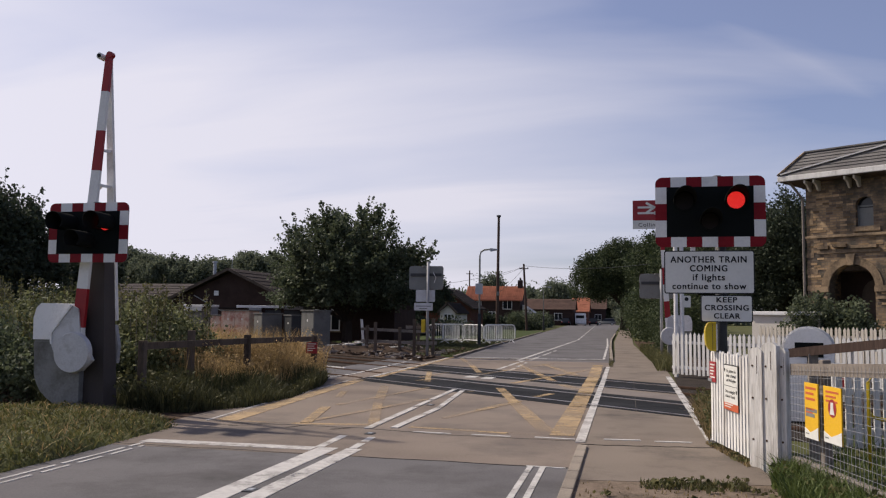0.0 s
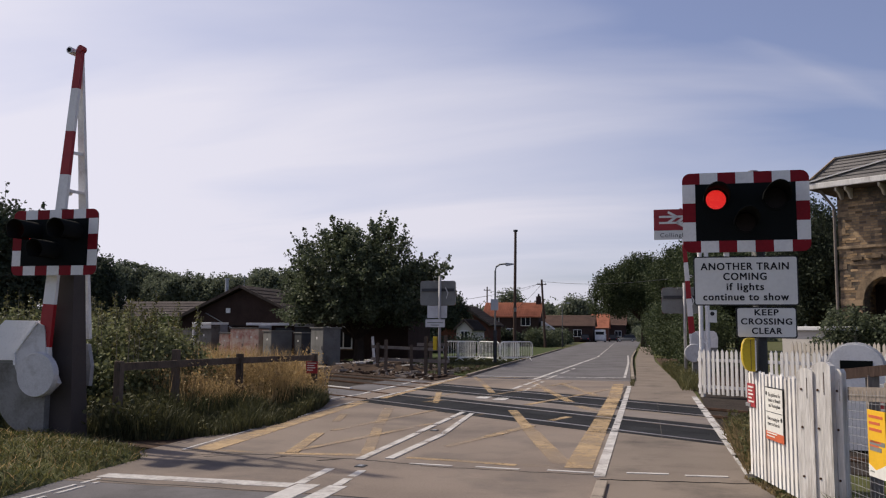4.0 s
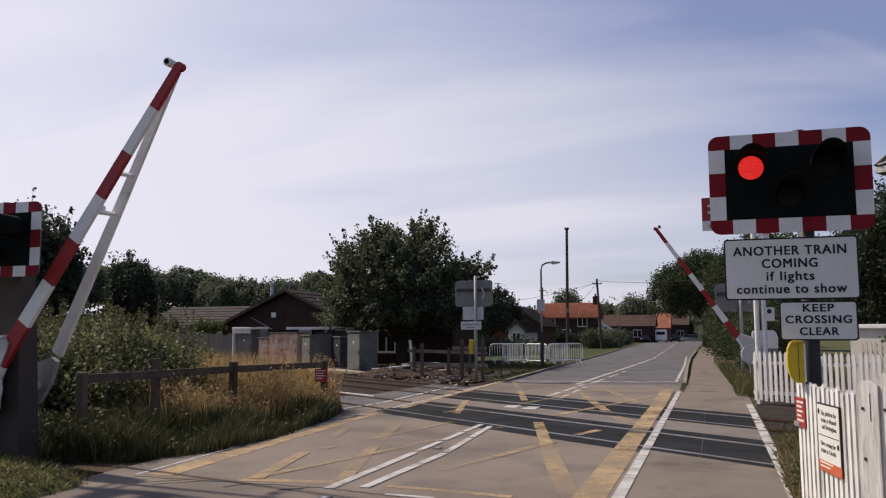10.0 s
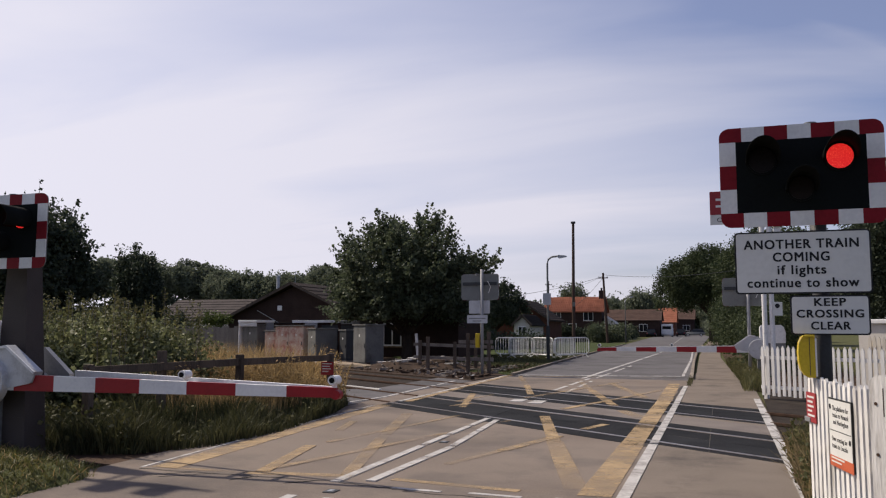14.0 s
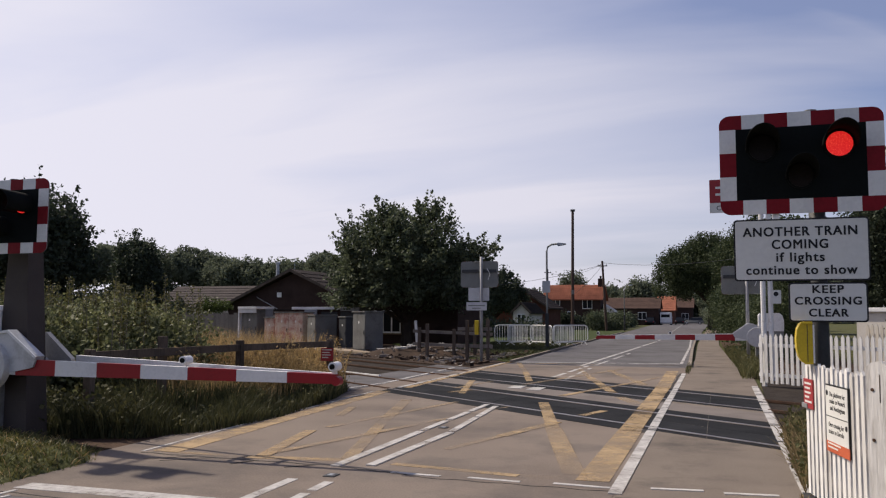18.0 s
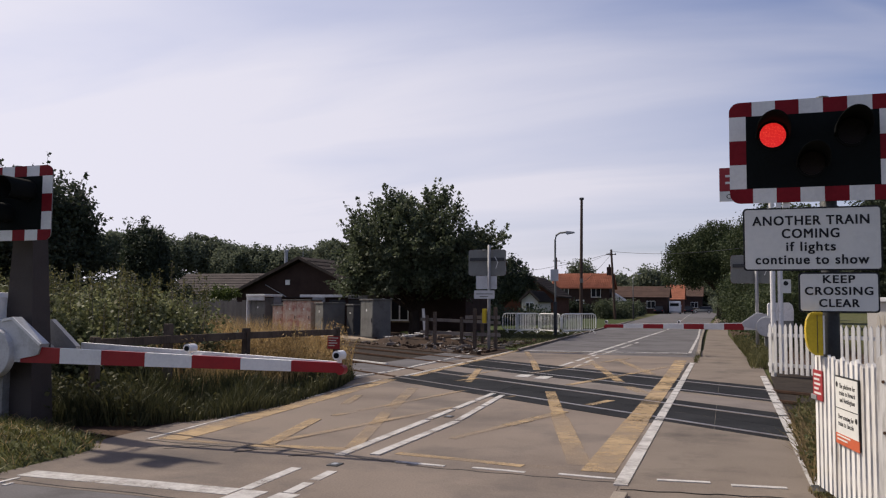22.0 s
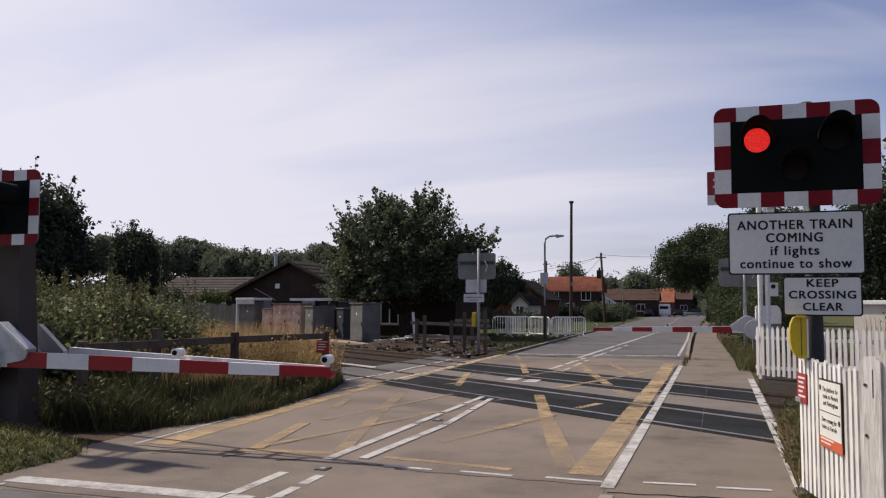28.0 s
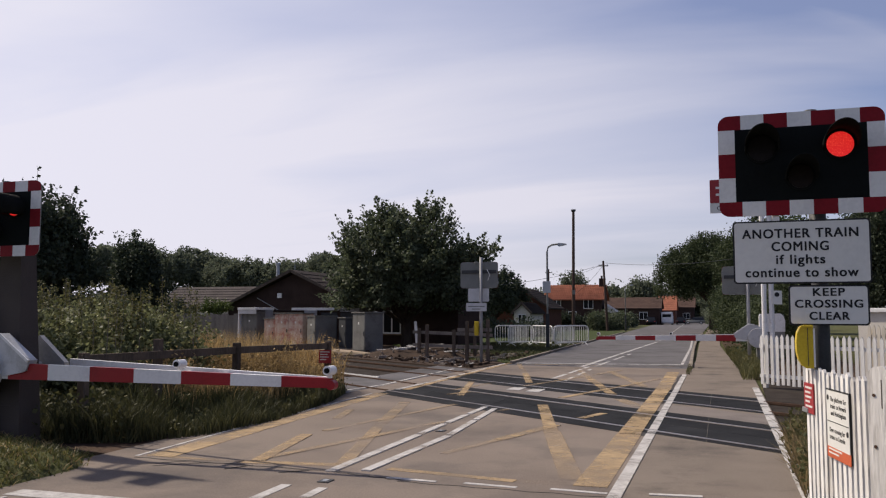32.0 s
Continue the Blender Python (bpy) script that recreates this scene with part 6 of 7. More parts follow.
for i in range(n):
    for j in range(24):
        a = i * 25 + j
        faces.append((a, a + 1, a + 26, a + 25))
tagged(part("turf", Mesh().add(grid, faces), M["grass_ground"], smooth=True), "rounded grassy edge of the verge", "verge", kind="structure")


def turf_z(x, y):
    e = np.interp(y, [-2, 8.0, 9.0, 10.5, 11.2, 11.5], [-5.42, -5.42, -5.5, -5.58, -6.15, -6.9])
    u = np.clip(e - x, 0, 9)
    return 0.13 * (1 - np.exp(-u * 5)) * np.clip((11.5 - y) * 1.6, 0, 1) + hummock(x, y) * np.clip(u * 3, 0, 1) * 0.7 - 0.03


v = scatter(TURF, 52000)
v[:, 2] = turf_z(v[:, 0], v[:, 1])
tuft = 0.5 + 0.5 * np.sin(v[:, 0] * 5.7 + 2 * np.sin(v[:, 1] * 4.9)) * np.sin(v[:, 1] * 6.3 + v[:, 0] * 2)
g = part("verge_grass", blade_mesh("verge_grass", v, rng.uniform(0.03, 0.075, len(v)) + 0.07 * tuft * rng.uniform(0.2, 1, len(v)), 0.007, M["blade"], 0.8), M["blade"])
tagged(g, "short ragged grass with dry tufts on the verge", "grass", kind="stuff")
v = scatter(TURF, 6000)
v[:, 2] = turf_z(v[:, 0], v[:, 1]) + 0.01
g = part("verge_hay", blade_mesh("verge_hay", v, 0.085, 0.006, M["straw"], 1.2), M["straw"])
tagged(g, "dry straw lying in the verge grass", "grass", kind="stuff")
q = np.repeat(scatter([(-5.55, 6), (-5.55, 9.0), (-5.65, 10.6), (-6.3, 11.1), (-9, 11.2), (-9, 6)], 130), 12, 0)
q[:, :2] += rng.normal(size=(len(q), 2)) * 0.05
q[:, 2] = turf_z(q[:, 0], q[:, 1]) + rng.uniform(0.01, 0.10, len(q))
g = part("verge_weeds", leaf_mesh("verge_weeds", q, 0.045, M["weed"]), M["weed"])
tagged(g, "low leafy weeds in the verge grass", "weeds", kind="stuff")

BANK = [(-6.25, 12.1), (-5.75, 13.0), (-5.65, 14.8), (-6.1, 17.6), (-6.6, 19.3), (-7.6, 20.2), (-9.4, 15.4), (-9.6, 12.6), (-8.6, 11.6), (-7.2, 11.7)]
solid([(-6.0, 11.4), (-5.6, 13.0), (-5.55, 14.8), (-6.0, 17.8), (-6.9, 20.4), (-8.2, 20.6), (-16, 26), (-30, 30), (-30, 11.5), (-8, 11.5)], -0.3, -0.01, M["soil"], "bank", "weedy earth bank between road and railway", "ground")
v = scatter(BANK, 34000)
edge = np.interp(v[:, 0] + 0.0, [-8.5, -6.6, -5.6], [1.0, 0.75, 0.32])
h = rng.uniform(0.25, 0.75, len(v)) * edge * (0.8 + 0.3 * np.sin(v[:, 1] * 2.3 + 1.5 * np.sin(v[:, 0] * 3.1)))
g = part("bank_grass", blade_mesh("bank_grass", v, h, 0.009, M["bank"], 0.34), M["bank"])
tagged(g, "tall green and brown grass beside the road", "grass", kind="stuff")
v = scatter(BANK, 14000)
edge = np.interp(v[:, 0], [-8.5, -6.9, -6.4, -5.6], [1.0, 0.98, 0.75, 0.3])
h = rng.uniform(0.6, 1.12, len(v)) * edge * (0.85 + 0.25 * np.sin(v[:, 1] * 2.3))
h *= np.interp(v[:, 1], [12.6, 13.4], [0.5, 1.0])
keep = (v[:, 1] > 14.6 + rng.normal(size=len(v)) * 0.3) & (h > 0.3) & (v[:, 0] + 6.85 < (v[:, 1] - 15.9) * 0.1 + rng.normal(size=len(v)) * 0.25)
v, h = v[keep], h[keep]
g = part("dry_grass", blade_mesh("dry_grass", v, h, 0.006, M["straw"], 0.25), M["straw"])
tagged(g, "tall golden dry grass along the fence", "grass", kind="stuff")
heads = np.repeat(v[::2], 3, 0)
heads[:, 2] = np.repeat(h[::2], 3) * rng.uniform(0.8, 1.0, len(heads))
heads[:, :2] += rng.normal(size=(len(heads), 2)) * 0.05
g = part("grass_heads", leaf_mesh("grass_heads", heads, 0.06, M["straw"], 0.0, 2.8), M["straw"])
tagged(g, "seed heads of the dry grass", "grass", kind="stuff")

q = np.repeat(scatter(BANK, 60), 16, 0)
q[:, :2] += rng.normal(size=(len(q), 2)) * 0.07
q[:, 2] = rng.uniform(0.05, 0.62, len(q)) * np.interp(q[:, 0], [-8.5, -6.6, -5.6], [1.0, 0.8, 0.35])
g = part("bank_weeds", leaf_mesh("bank_weeds", q, 0.05, M["weed"]), M["weed"])
tagged(g, "leafy green weeds among the tall grass", "weeds", kind="stuff")
q = np.repeat(scatter([(-6.9, 11.5), (-6.3, 12.2), (-7.2, 13.4), (-8.8, 12.8), (-8.4, 11.5)], 60), 18, 0)
q[:, :2] += rng.normal(size=(len(q), 2)) * 0.09
q[:, 2] = rng.uniform(0.05, 0.6, len(q))
g = part("nettles", leaf_mesh("nettles", q, 0.065, M["bank"]), M["bank"])
tagged(g, "leafy nettles beside the signal tower", "weeds", kind="stuff")

FIELD = [(-10.5, 17.4), (-7.7, 16.6), (-7.0, 18.6), (-8.0, 20.4), (-10, 22), (-16, 26.6), (-22, 30.5), (-22, 22), (-13, 19.5)]
v = scatter(FIELD, 20000)
h = rng.uniform(0.6, 1.35, len(v))
g = part("field_grass", blade_mesh("field_grass", v, h, 0.010, M["straw"], 0.24), M["straw"])
tagged(g, "golden dry grass behind the fence", "grass", kind="stuff")
v = scatter(FIELD, 7000)
g = part("field_weeds", blade_mesh("field_weeds", v, rng.uniform(0.3, 0.8, len(v)), 0.010, M["weed"], 0.3), M["weed"])
tagged(g, "green weeds behind the fence", "weeds", kind="stuff")


def timber_fence(name, label, posts, rails, group="timber fences", rail_mat=None):
    root = thing(name, label, "fence", (0, 0, 0), group)
    for x, y, h in posts:
        part("post", Mesh().box(x - 0.058, x + 0.058, y - 0.055, y + 0.055, -0.3, h, 0.012), M["timber"], root)
    for (x0, y0, z0), (x1, y1, z1) in rails:
        part("rail", Mesh().beam((x0, y0, z0), (x1, y1, z1), 0.06, 0.12), rail_mat or M["timber"], root)
    return root


timber_fence("timber_fence", "dark weathered post and rail fence in long grass", [(-7.42, 12.5, 1.12), (-7.42, 14.1, 1.27), (-7.14, 15.9, 1.16), (-6.79, 18.8, 1.1)],
             [((-7.42, 12.42, 1.03), (-7.14, 15.9, 1.03)), ((-7.14, 15.9, 1.03), (-6.79, 18.85, 1.01))])
timber_fence("timber_fence", "dark post and rail fence at the edge of the bushes", [(-9.95, 13.5, 1.12), (-10.9, 13.6, 1.1)], [((-9.9, 13.45, 1.0), (-13.5, 13.8, 0.98)), ((-9.9, 13.45, 0.55), (-13.5, 13.8, 0.5))])


def red_notice():
    root = thing("warning_notice", "small red warning notice on a fence post", "sign", (-6.79, 18.72, 0))
    part("face", Mesh().box(-0.16, 0.12, -0.03, -0.012, 0.66, 0.93, 0.004), M["sign_red"], root)
    bars(root, -0.13, 0.09, 0.69, 0.9, -0.03, 4, M["sign_white"], 0.35)


red_notice()


def brambles(x0, x1, y0, y1, top, n, label, green="leaf_bush"):
    root = thing("bramble_bush", label, "bush", ((x0 + x1) / 2, (y0 + y1) / 2, 0))
    w, d = (x1 - x0) / 2, (y1 - y0) / 2
    c = np.stack([rng.uniform(-w, w, n), rng.uniform(-d, d, n), np.zeros(n)], 1)
    hump = top * (1 - 0.35 * (c[:, 0] / w) ** 2) * (0.78 + 0.22 * np.sin(c[:, 0] * 2.6) * np.cos(c[:, 1] * 2.0))
    c[:, 2] = hump * rng.uniform(0.15, 1.0, n) ** 0.55
    pts = np.repeat(c, 85, 0) + rng.normal(size=(n * 85, 3)) * 0.18
    pts[:, 2] = np.maximum(pts[:, 2], 0.03)
    part("leaves", leaf_mesh("leaves", pts, 0.072, M[green]), M[green], root)
    canes = Mesh()
    for q in c[::7]:
        canes.tube([(q[0] * 0.8, q[1] * 0.8, -0.05), (q[0] * 0.95, q[1], q[2] * 0.8), (q[0] + rng.normal() * 0.3, q[1] + rng.normal() * 0.3, q[2] + rng.uniform(-0.2, 0.25))], 0.012, 4, 0.005)
    part("canes", canes, M["timber"], root)
    # tall dock and thistle spikes
    k = 56
    s = np.stack([rng.uniform(-w, w, k), rng.uniform(-d, d, k), np.zeros(k)], 1)
    seeds = []
    for q in s:
        h = top * rng.uniform(0.9, 1.25)
        p1 = (q[0] + rng.normal() * 0.1, q[1], h)
        part("dead_stem", Mesh().tube([(q[0], q[1], 0), p1], 0.012, 4, 0.004), M["timber_grey"], root)
        m = 60
        t = rng.uniform(0.72, 1.0, m)
        seeds.append(np.stack([q[0] + (p1[0] - q[0]) * t, np.full(m, q[1]), h * t], 1) + rng.normal(size=(m, 3)) * 0.035)
    part("seed_fluff", leaf_mesh("seed_fluff", np.concatenate(seeds), 0.05, M["weed"]), M["weed"], root)


brambles(-10.9, -8.15, 13.7, 16.8, 1.72, 560, "dense green bramble bush beside the post and rail fence")
brambles(-15.4, -10.6, 16.6, 20.4, 2.0, 520, "pale green bramble bush with tall seed stalks")
brambles(-20.5, -14.6, 17.0, 22.5, 2.05, 420, "tangled bramble bushes under the trees")
brambles(-12.6, -9.2, 11.9, 14.2, 1.35, 260, "low brambles and weeds behind the barrier machine", "leaf")
brambles(-16.5, -12.0, 11.6, 15.0, 1.9, 380, "thick weeds at the edge of the verge", "leaf")


def weeds(name, label, poly, n, h, material, leafy=0):
    v = scatter(poly, n)
    ob = part(name, blade_mesh(name, v, h, 0.007, material, 0.45), material)
    tagged(ob, label, "weeds", kind="stuff")
    if leafy:
        q = np.repeat(scatter(poly, leafy), 14, 0)
        q[:, 2] = rng.uniform(0.03, h * 1.1, len(q))
        q[:, :2] += rng.normal(size=(len(q), 2)) * 0.05
        ob = part(name, leaf_mesh(name, q, 0.05, M["weed"]), M["weed"])
        tagged(ob, label, "weeds", kind="stuff")


weeds("weeds", "pale weeds at the pavement edge", [(1.66, 11.3), (1.74, 14.8), (2.05, 14.6), (2.0, 11.4)], 700, 0.32, M["dry"], 50)
weeds("weeds", "weeds along the edge of the railway by the gate", [(1.8, 14.0), (1.85, 16.4), (2.6, 15.8), (2.5, 12.5), (1.95, 11.5)], 900, 0.3, M["weed"], 90)
weeds("weeds", "grass growing at the foot of the mesh fence", [(1.95, 8.35), (2.15, 9.2), (2.4, 9.2), (3.4, 4.5), (2.2, 4.0)], 6500, 0.2, M["fresh"], 30)
weeds("weeds", "green grass behind the mesh fence", [(2.6, 9.0), (3.6, 4.5), (9, 6), (8, 12), (3.2, 12.5)], 6000, 0.2, M["fresh"])
weeds("weeds", "grass tufts and dead leaves along the edge of the pavement", [(0.75, 7.95), (0.75, 8.3), (1.75, 8.5), (1.75, 8.1)], 700, 0.05, M["weed"], 8)
weeds("weeds", "dry litter along the foot of the gate", [(1.60, 11.1), (1.90, 9.45), (2.04, 9.6), (1.72, 11.2)], 500, 0.045, M["dry"], 10)
weeds("weeds", "dead stalks on the earth strip", [(0.2, 6.9), (0.2, 8.15), (2.0, 8.35), (2.0, 6.9)], 260, 0.03, M["dry"], 12)
weeds("weeds", "grass tufts along the far pavement edge", [(1.5, 26), (1.48, 31.5), (1.2, 42), (1.75, 42), (2.2, 31), (2.0, 26)], 3000, 0.4, M["weed"], 80)
weeds("weeds", "weeds between kerb and pavement", [(0.03, 27.5), (0.16, 27.5), (0.1, 32), (-0.05, 32)], 160, 0.12, M["weed"])


# ---- across the tracks ----
def cabinet(x, y, w, d, h, material, label, doors=1, turn=0, cap=True, ragged=False):
    root = thing("equipment_cabinet", label, "cabinet", pose(x, y, 0, 0, 0, turn), "railway equipment cabinets")
    part("body", Mesh().box(0, w, 0, d, 0.06, h, 0.015), material, root)
    part("plinth", Mesh().box(-0.04, w + 0.04, -0.04, d + 0.04, -0.2, 0.06), M["kerb"], root)
    if cap:
        part("roof", Mesh().box(-0.05, w + 0.05, -0.06, d + 0.05, h, h + 0.06, 0.012), M["cabinet_grey"], root)
    for i in range(doors):
        a, b = w * i / doors + 0.03, w * (i + 1) / doors - 0.03
        door = part("door", Mesh().box(a, b, -0.022, 0.0, 0.14, h - 0.08, 0.006), material, root)
        part("handle", Mesh().box(b - 0.09, b - 0.05, -0.05, -0.022, h * 0.45, h * 0.55, 0.005), M["dark_post"], door)
        part("label", Mesh().box((a + b) / 2 - 0.04, (a + b) / 2 + 0.05, -0.026, -0.022, h * 0.72, h * 0.78), M["sign_white"], door, "small white label")
    return root


cabinet(-23.6, 42.3, 1.15, 0.9, 1.80, M["cabinet_grey"], "grey equipment cabinet under a white hood", 1, -15)
hood = thing("cabinet_hood", "white weather hood standing over an equipment cabinet", "hood", pose(-23.75, 42.4, 0, 0, 0, -15), "railway equipment cabinets")
part("top", Mesh().box(0, 1.42, -0.25, 1.1, 1.93, 2.06, 0.02), M["white_paint"], hood)
part("side_panel", Mesh().box(0.0, 0.07, -0.2, 1.05, -0.1, 1.93, 0.01), M["white_paint"], hood)
part("valance", Mesh().box(0.07, 1.38, -0.22, -0.18, 1.72, 1.93, 0.01), M["alu"], hood)
part("side_panel", Mesh().box(1.33, 1.40, 0.5, 1.05, -0.1, 1.93, 0.01), M["alu_dull_shade"], hood)
cabinet(-21.75, 41.5, 0.75, 0.6, 1.45, M["rust_panel"], "small faded red cabinet in a pale frame", 1, -15)
cabinet(-20.95, 41.2, 1.95, 0.8, 1.72, M["rust_panel"], "faded red equipment cabinet with peeling paint", 2, -15)
cabinet(-18.75, 40.6, 0.95, 1.15, 1.58, M["cabinet_grey"], "grey equipment cabinet with white labels", 1, -37.6)
cabinet(-16.9, 40.4, 0.75, 0.8, 1.5, M["dark_post"], "dark grey equipment cabinet by the track", 1, -37.6)
cabinet(-14.5, 36.8, 1.15, 0.88, 1.74, M["cabinet_grey"], "tall grey equipment cabinet standing by the track", 1, -37.6)


def garage():
    root = thing("garage", "flat-roofed garage with a white fascia behind the cabinets", "garage", (-22.0, 43.4, 0))
    part("wall", Mesh().box(0, 4.8, 0, 1.6, -0.2, 1.92), M["brick_dark"], root)
    part("fascia", Mesh().box(0.9, 3.75, -0.18, 1.75, 1.92, 2.06, 0.01), M["white_paint"], root)
    part("fascia", Mesh().box(3.76, 4.9, -0.10, 1.75, 1.84, 2.04, 0.01), M["alu_dull_shade"], root, "grey fascia board")
    part("roof", Mesh().box(-0.6, 0.89, -0.10, 1.75, 1.86, 1.95, 0.01), M["tile_brown"], root)
    part("lamp_box", Mesh().box(1.7, 2.45, -0.24, -0.18, 1.66, 1.92, 0.01), M["alu_dull_shade"], root)
    for x in (2.6, 3.75):
        part("door", Mesh().box(x, x + 0.95, -0.03, 0, 0, 1.8, 0.01), M["dark_post"], root)


garage()


def window_unit(root, x0, x1, z0, z1, y, cols=2):
    """A white casement window let into a wall that faces -y."""
    win = part("window", Mesh().box(x0, x1, y - 0.01, y + 0.02, z0, z1), M["glass"], root, "dark window pane")
    f = 0.07
    for a, b, c, d in ((x0, x1, z0 - 0.02, z0 + f), (x0, x1, z1 - f, z1 + 0.02)):
        part("frame", Mesh().box(a - 0.03, b + 0.03, y - 0.05, y - 0.01, c, d), M["white_paint"], win)
    for i in range(cols + 1):
        x = x0 + (x1 - x0) * i / cols
        part("frame", Mesh().box(x - f / 2, x + f / 2, y - 0.045, y - 0.01, z0, z1), M["white_paint"], win)
    part("sill", Mesh().box(x0 - 0.08, x1 + 0.08, y - 0.1, y, z0 - 0.09, z0 - 0.03), M["stone_trim"], win)


def gable_house(name, label, x, y, w, depth, eave, ridge, wall, roof, along="y", windows=(), over=0.35, extra=None, turn=0):
    """A house whose ridge runs along y (gable to the road side) or along x."""
    root = thing(name, label, "house", pose(x, y, 0, 0, 0, turn), "village houses")
    if along == "y":
        part("wall", Mesh().prism([(0, -0.2), (0, eave), (w / 2, ridge - 0.12), (w, eave), (w, -0.2)], 0, depth), wall, root)
        s = (ridge - eave) / (w / 2)
        o = [(-over, eave - over * s), (w / 2, ridge), (w + over, eave - over * s), (w + over, eave - over * s + 0.16), (w / 2, ridge + 0.16), (-over, eave - over * s + 0.16)]
        part("roof", Mesh().prism(o, -over, depth + over), roof, root)
        for sgn in (-1, 1):
            a = (w / 2 + sgn * (w / 2 + over), -over - 0.03, eave - over * s + 0.08)
            part("barge_board", Mesh().beam(a, (w / 2, -over - 0.03, ridge + 0.08), 0.05, 0.2), M["timber"], root)
        for i in range(1, 9):
            k = i / 9
            for sgn in (-1, 1):
                px, pz = w / 2 + sgn * (w / 2 + over) * (1 - k), (eave - over * s) * (1 - k) + ridge * k + 0.175
                part("tile_course", Mesh().box(px - 0.03, px + 0.03, -over, depth + over, pz - 0.02, pz + 0.012), roof, root)
    else:
        part("wall", Mesh().prism([(0, -0.2), (0, eave), (depth / 2, ridge - 0.12), (depth, eave), (depth, -0.2)], 0, w, "x"), wall, root)
        s = (ridge - eave) / (depth / 2)
        o = [(-over, eave - over * s), (depth / 2, ridge), (depth + over, eave - over * s), (depth + over, eave - over * s + 0.16), (depth / 2, ridge + 0.16), (-over, eave - over * s + 0.16)]
        part("roof", Mesh().prism(o, -over, w + over, "x"), roof, root)
        for i in range(1, 8):
            k = i / 8
            py, pz = -over + (depth / 2 + over) * k, (eave - over * s) * (1 - k) + ridge * k + 0.17
            part("tile_course", Mesh().box(-over, w + over, py - 0.04, py + 0.03, pz - 0.02, pz + 0.012), roof, root)
    for x0, x1, z0, z1 in windows:
        window_unit(root, x0, x1, z0, z1, -0.02)
    if extra:
        extra(root)
    return root


def bungalow_extra(root):
    part("flue", Mesh().tube([(3.75, 0.6, 3.2), (3.75, 0.6, 5.35)], 0.13, 10), M["galv"], root)
    part("flue_cap", Mesh().tube([(3.75, 0.6, 5.35), (3.75, 0.6, 5.48)], 0.19, 10), M["galv"], root)
    part("vent", Mesh().box(4.1, 4.45, -0.05, 0.0, 2.9, 3.25), M["white_paint"], root)
    part("aerial", Mesh().tube([(5.2, 0.5, 4.7), (5.2, 0.5, 5.7)], 0.02, 5), M["galv"], root)
    part("cable", Mesh().tube([(2.6, -0.3, 2.9), (5.0, -0.3, 1.7)], 0.03, 5), M["galv"], root)


gable_house("bungalow", "dark brick bungalow with a brown tiled gable roof", -33.4, 56.0, 10.8, 9.0, 2.25, 4.75, M["brick_dark"], M["tile_brown"], "y", [], 0.5, bungalow_extra)


def annex():
    root = thing("house_annex", "dark brick house front with white windows under the tree", "house", (-20.5, 47.6, 0))
    part("wall", Mesh().box(0, 7.5, 0, 5, -0.2, 2.4), M["brick_dark"], root)
    part("roof", Mesh().prism([(-0.3, 2.4), (2.5, 3.9), (5.3, 2.4)], -0.2, 7.7, "x"), M["tile_brown"], root)
    window_unit(root, 2.45, 4.05, 0.62, 1.9, -0.02, 3)


annex()
gable_house("outbuilding", "low building with a grey-brown tiled roof and white gable board", -44.2, 62.0, 8.2, 6.5, 2.3, 3.95, M["render"], M["tile_grey"], "x")


def board_fence(x0, y0, x1, y1, h, n, label):
    root = thing("board_fence", label, "fence", (0, 0, 0))
    for i in range(n):
        k = (i + 0.5) / n
        x, y = x0 + (x1 - x0) * k, y0 + (y1 - y0) * k
        w = math.hypot(x1 - x0, y1 - y0) / n * 0.46
        part("board", Mesh().box(x - w, x + w, y - 0.02, y + 0.02, 0, h + 0.06 * math.sin(i * 2.7)), M["timber_grey"], root)


board_fence(-37, 50, -24.5, 47.5, 1.7, 26, "grey upright board fence of a garden")
shrub("shrub", "dark garden shrub by the outbuilding", -37.5, 55.0, (1.3, 1.2, 1.2), 1.6, 90, 40, 0.18, M["leaf_dark"], 0.25)
shrub("shrub", "climbing greenery on the bungalow roof edge", -33.0, 53.6, (1.3, 0.5, 0.45), 2.2, 70, 40, 0.11, M["leaf_light"], 0.18)


path = Mesh().prism([(-14.6, 35.2), (-12.6, 33.9), (-12.4, 34.3), (-14.2, 36.4), (-19.0, 40.6), (-27, 44.5), (-30, 43.6), (-22.0, 40.2)], -0.3, 0.12, "z")
tagged(part("trackside_path", path, M["sand"]), "pale gravel path beside the track", "path", kind="structure")


# works area: bare earth, rubble and timber fence
solid([(-6.4, 28.0), (-6.2, 31.3), (-8.5, 36), (-16.5, 46), (-24, 46), (-24, 42.6), (-12.5, 32.6)], -0.3, 0.004, M["spoil"], "works_ground", "bare brown earth with rubble beside the track", "ground")
lumps = Mesh()
for _ in range(900):
    x, y = rng.uniform(-14.5, -6.6), rng.uniform(28.4, 38)
    if y < 27.9 - 0.77 * (x + 6.4) + 0.4:
        continue
    s = 0.03 + 0.13 * rng.uniform(0, 1) ** 3
    e = rng.normal(size=3)
    e[2] *= 0.35
    e = Vector(e).normalized() * s
    lumps.beam(Vector((x, y, s * 0.3)) - e, Vector((x, y, s * 0.3)) + e, s * rng.uniform(0.7, 1.5), s * rng.uniform(0.5, 1.1), (0, 0, 1), s * rng.uniform(0.3, 1.2), s * rng.uniform(0.3, 0.9))
tagged(part("rubble", lumps, M["spoil"]), "lumps of earth and broken rubble", "rubble", kind="stuff")
stones = Mesh()
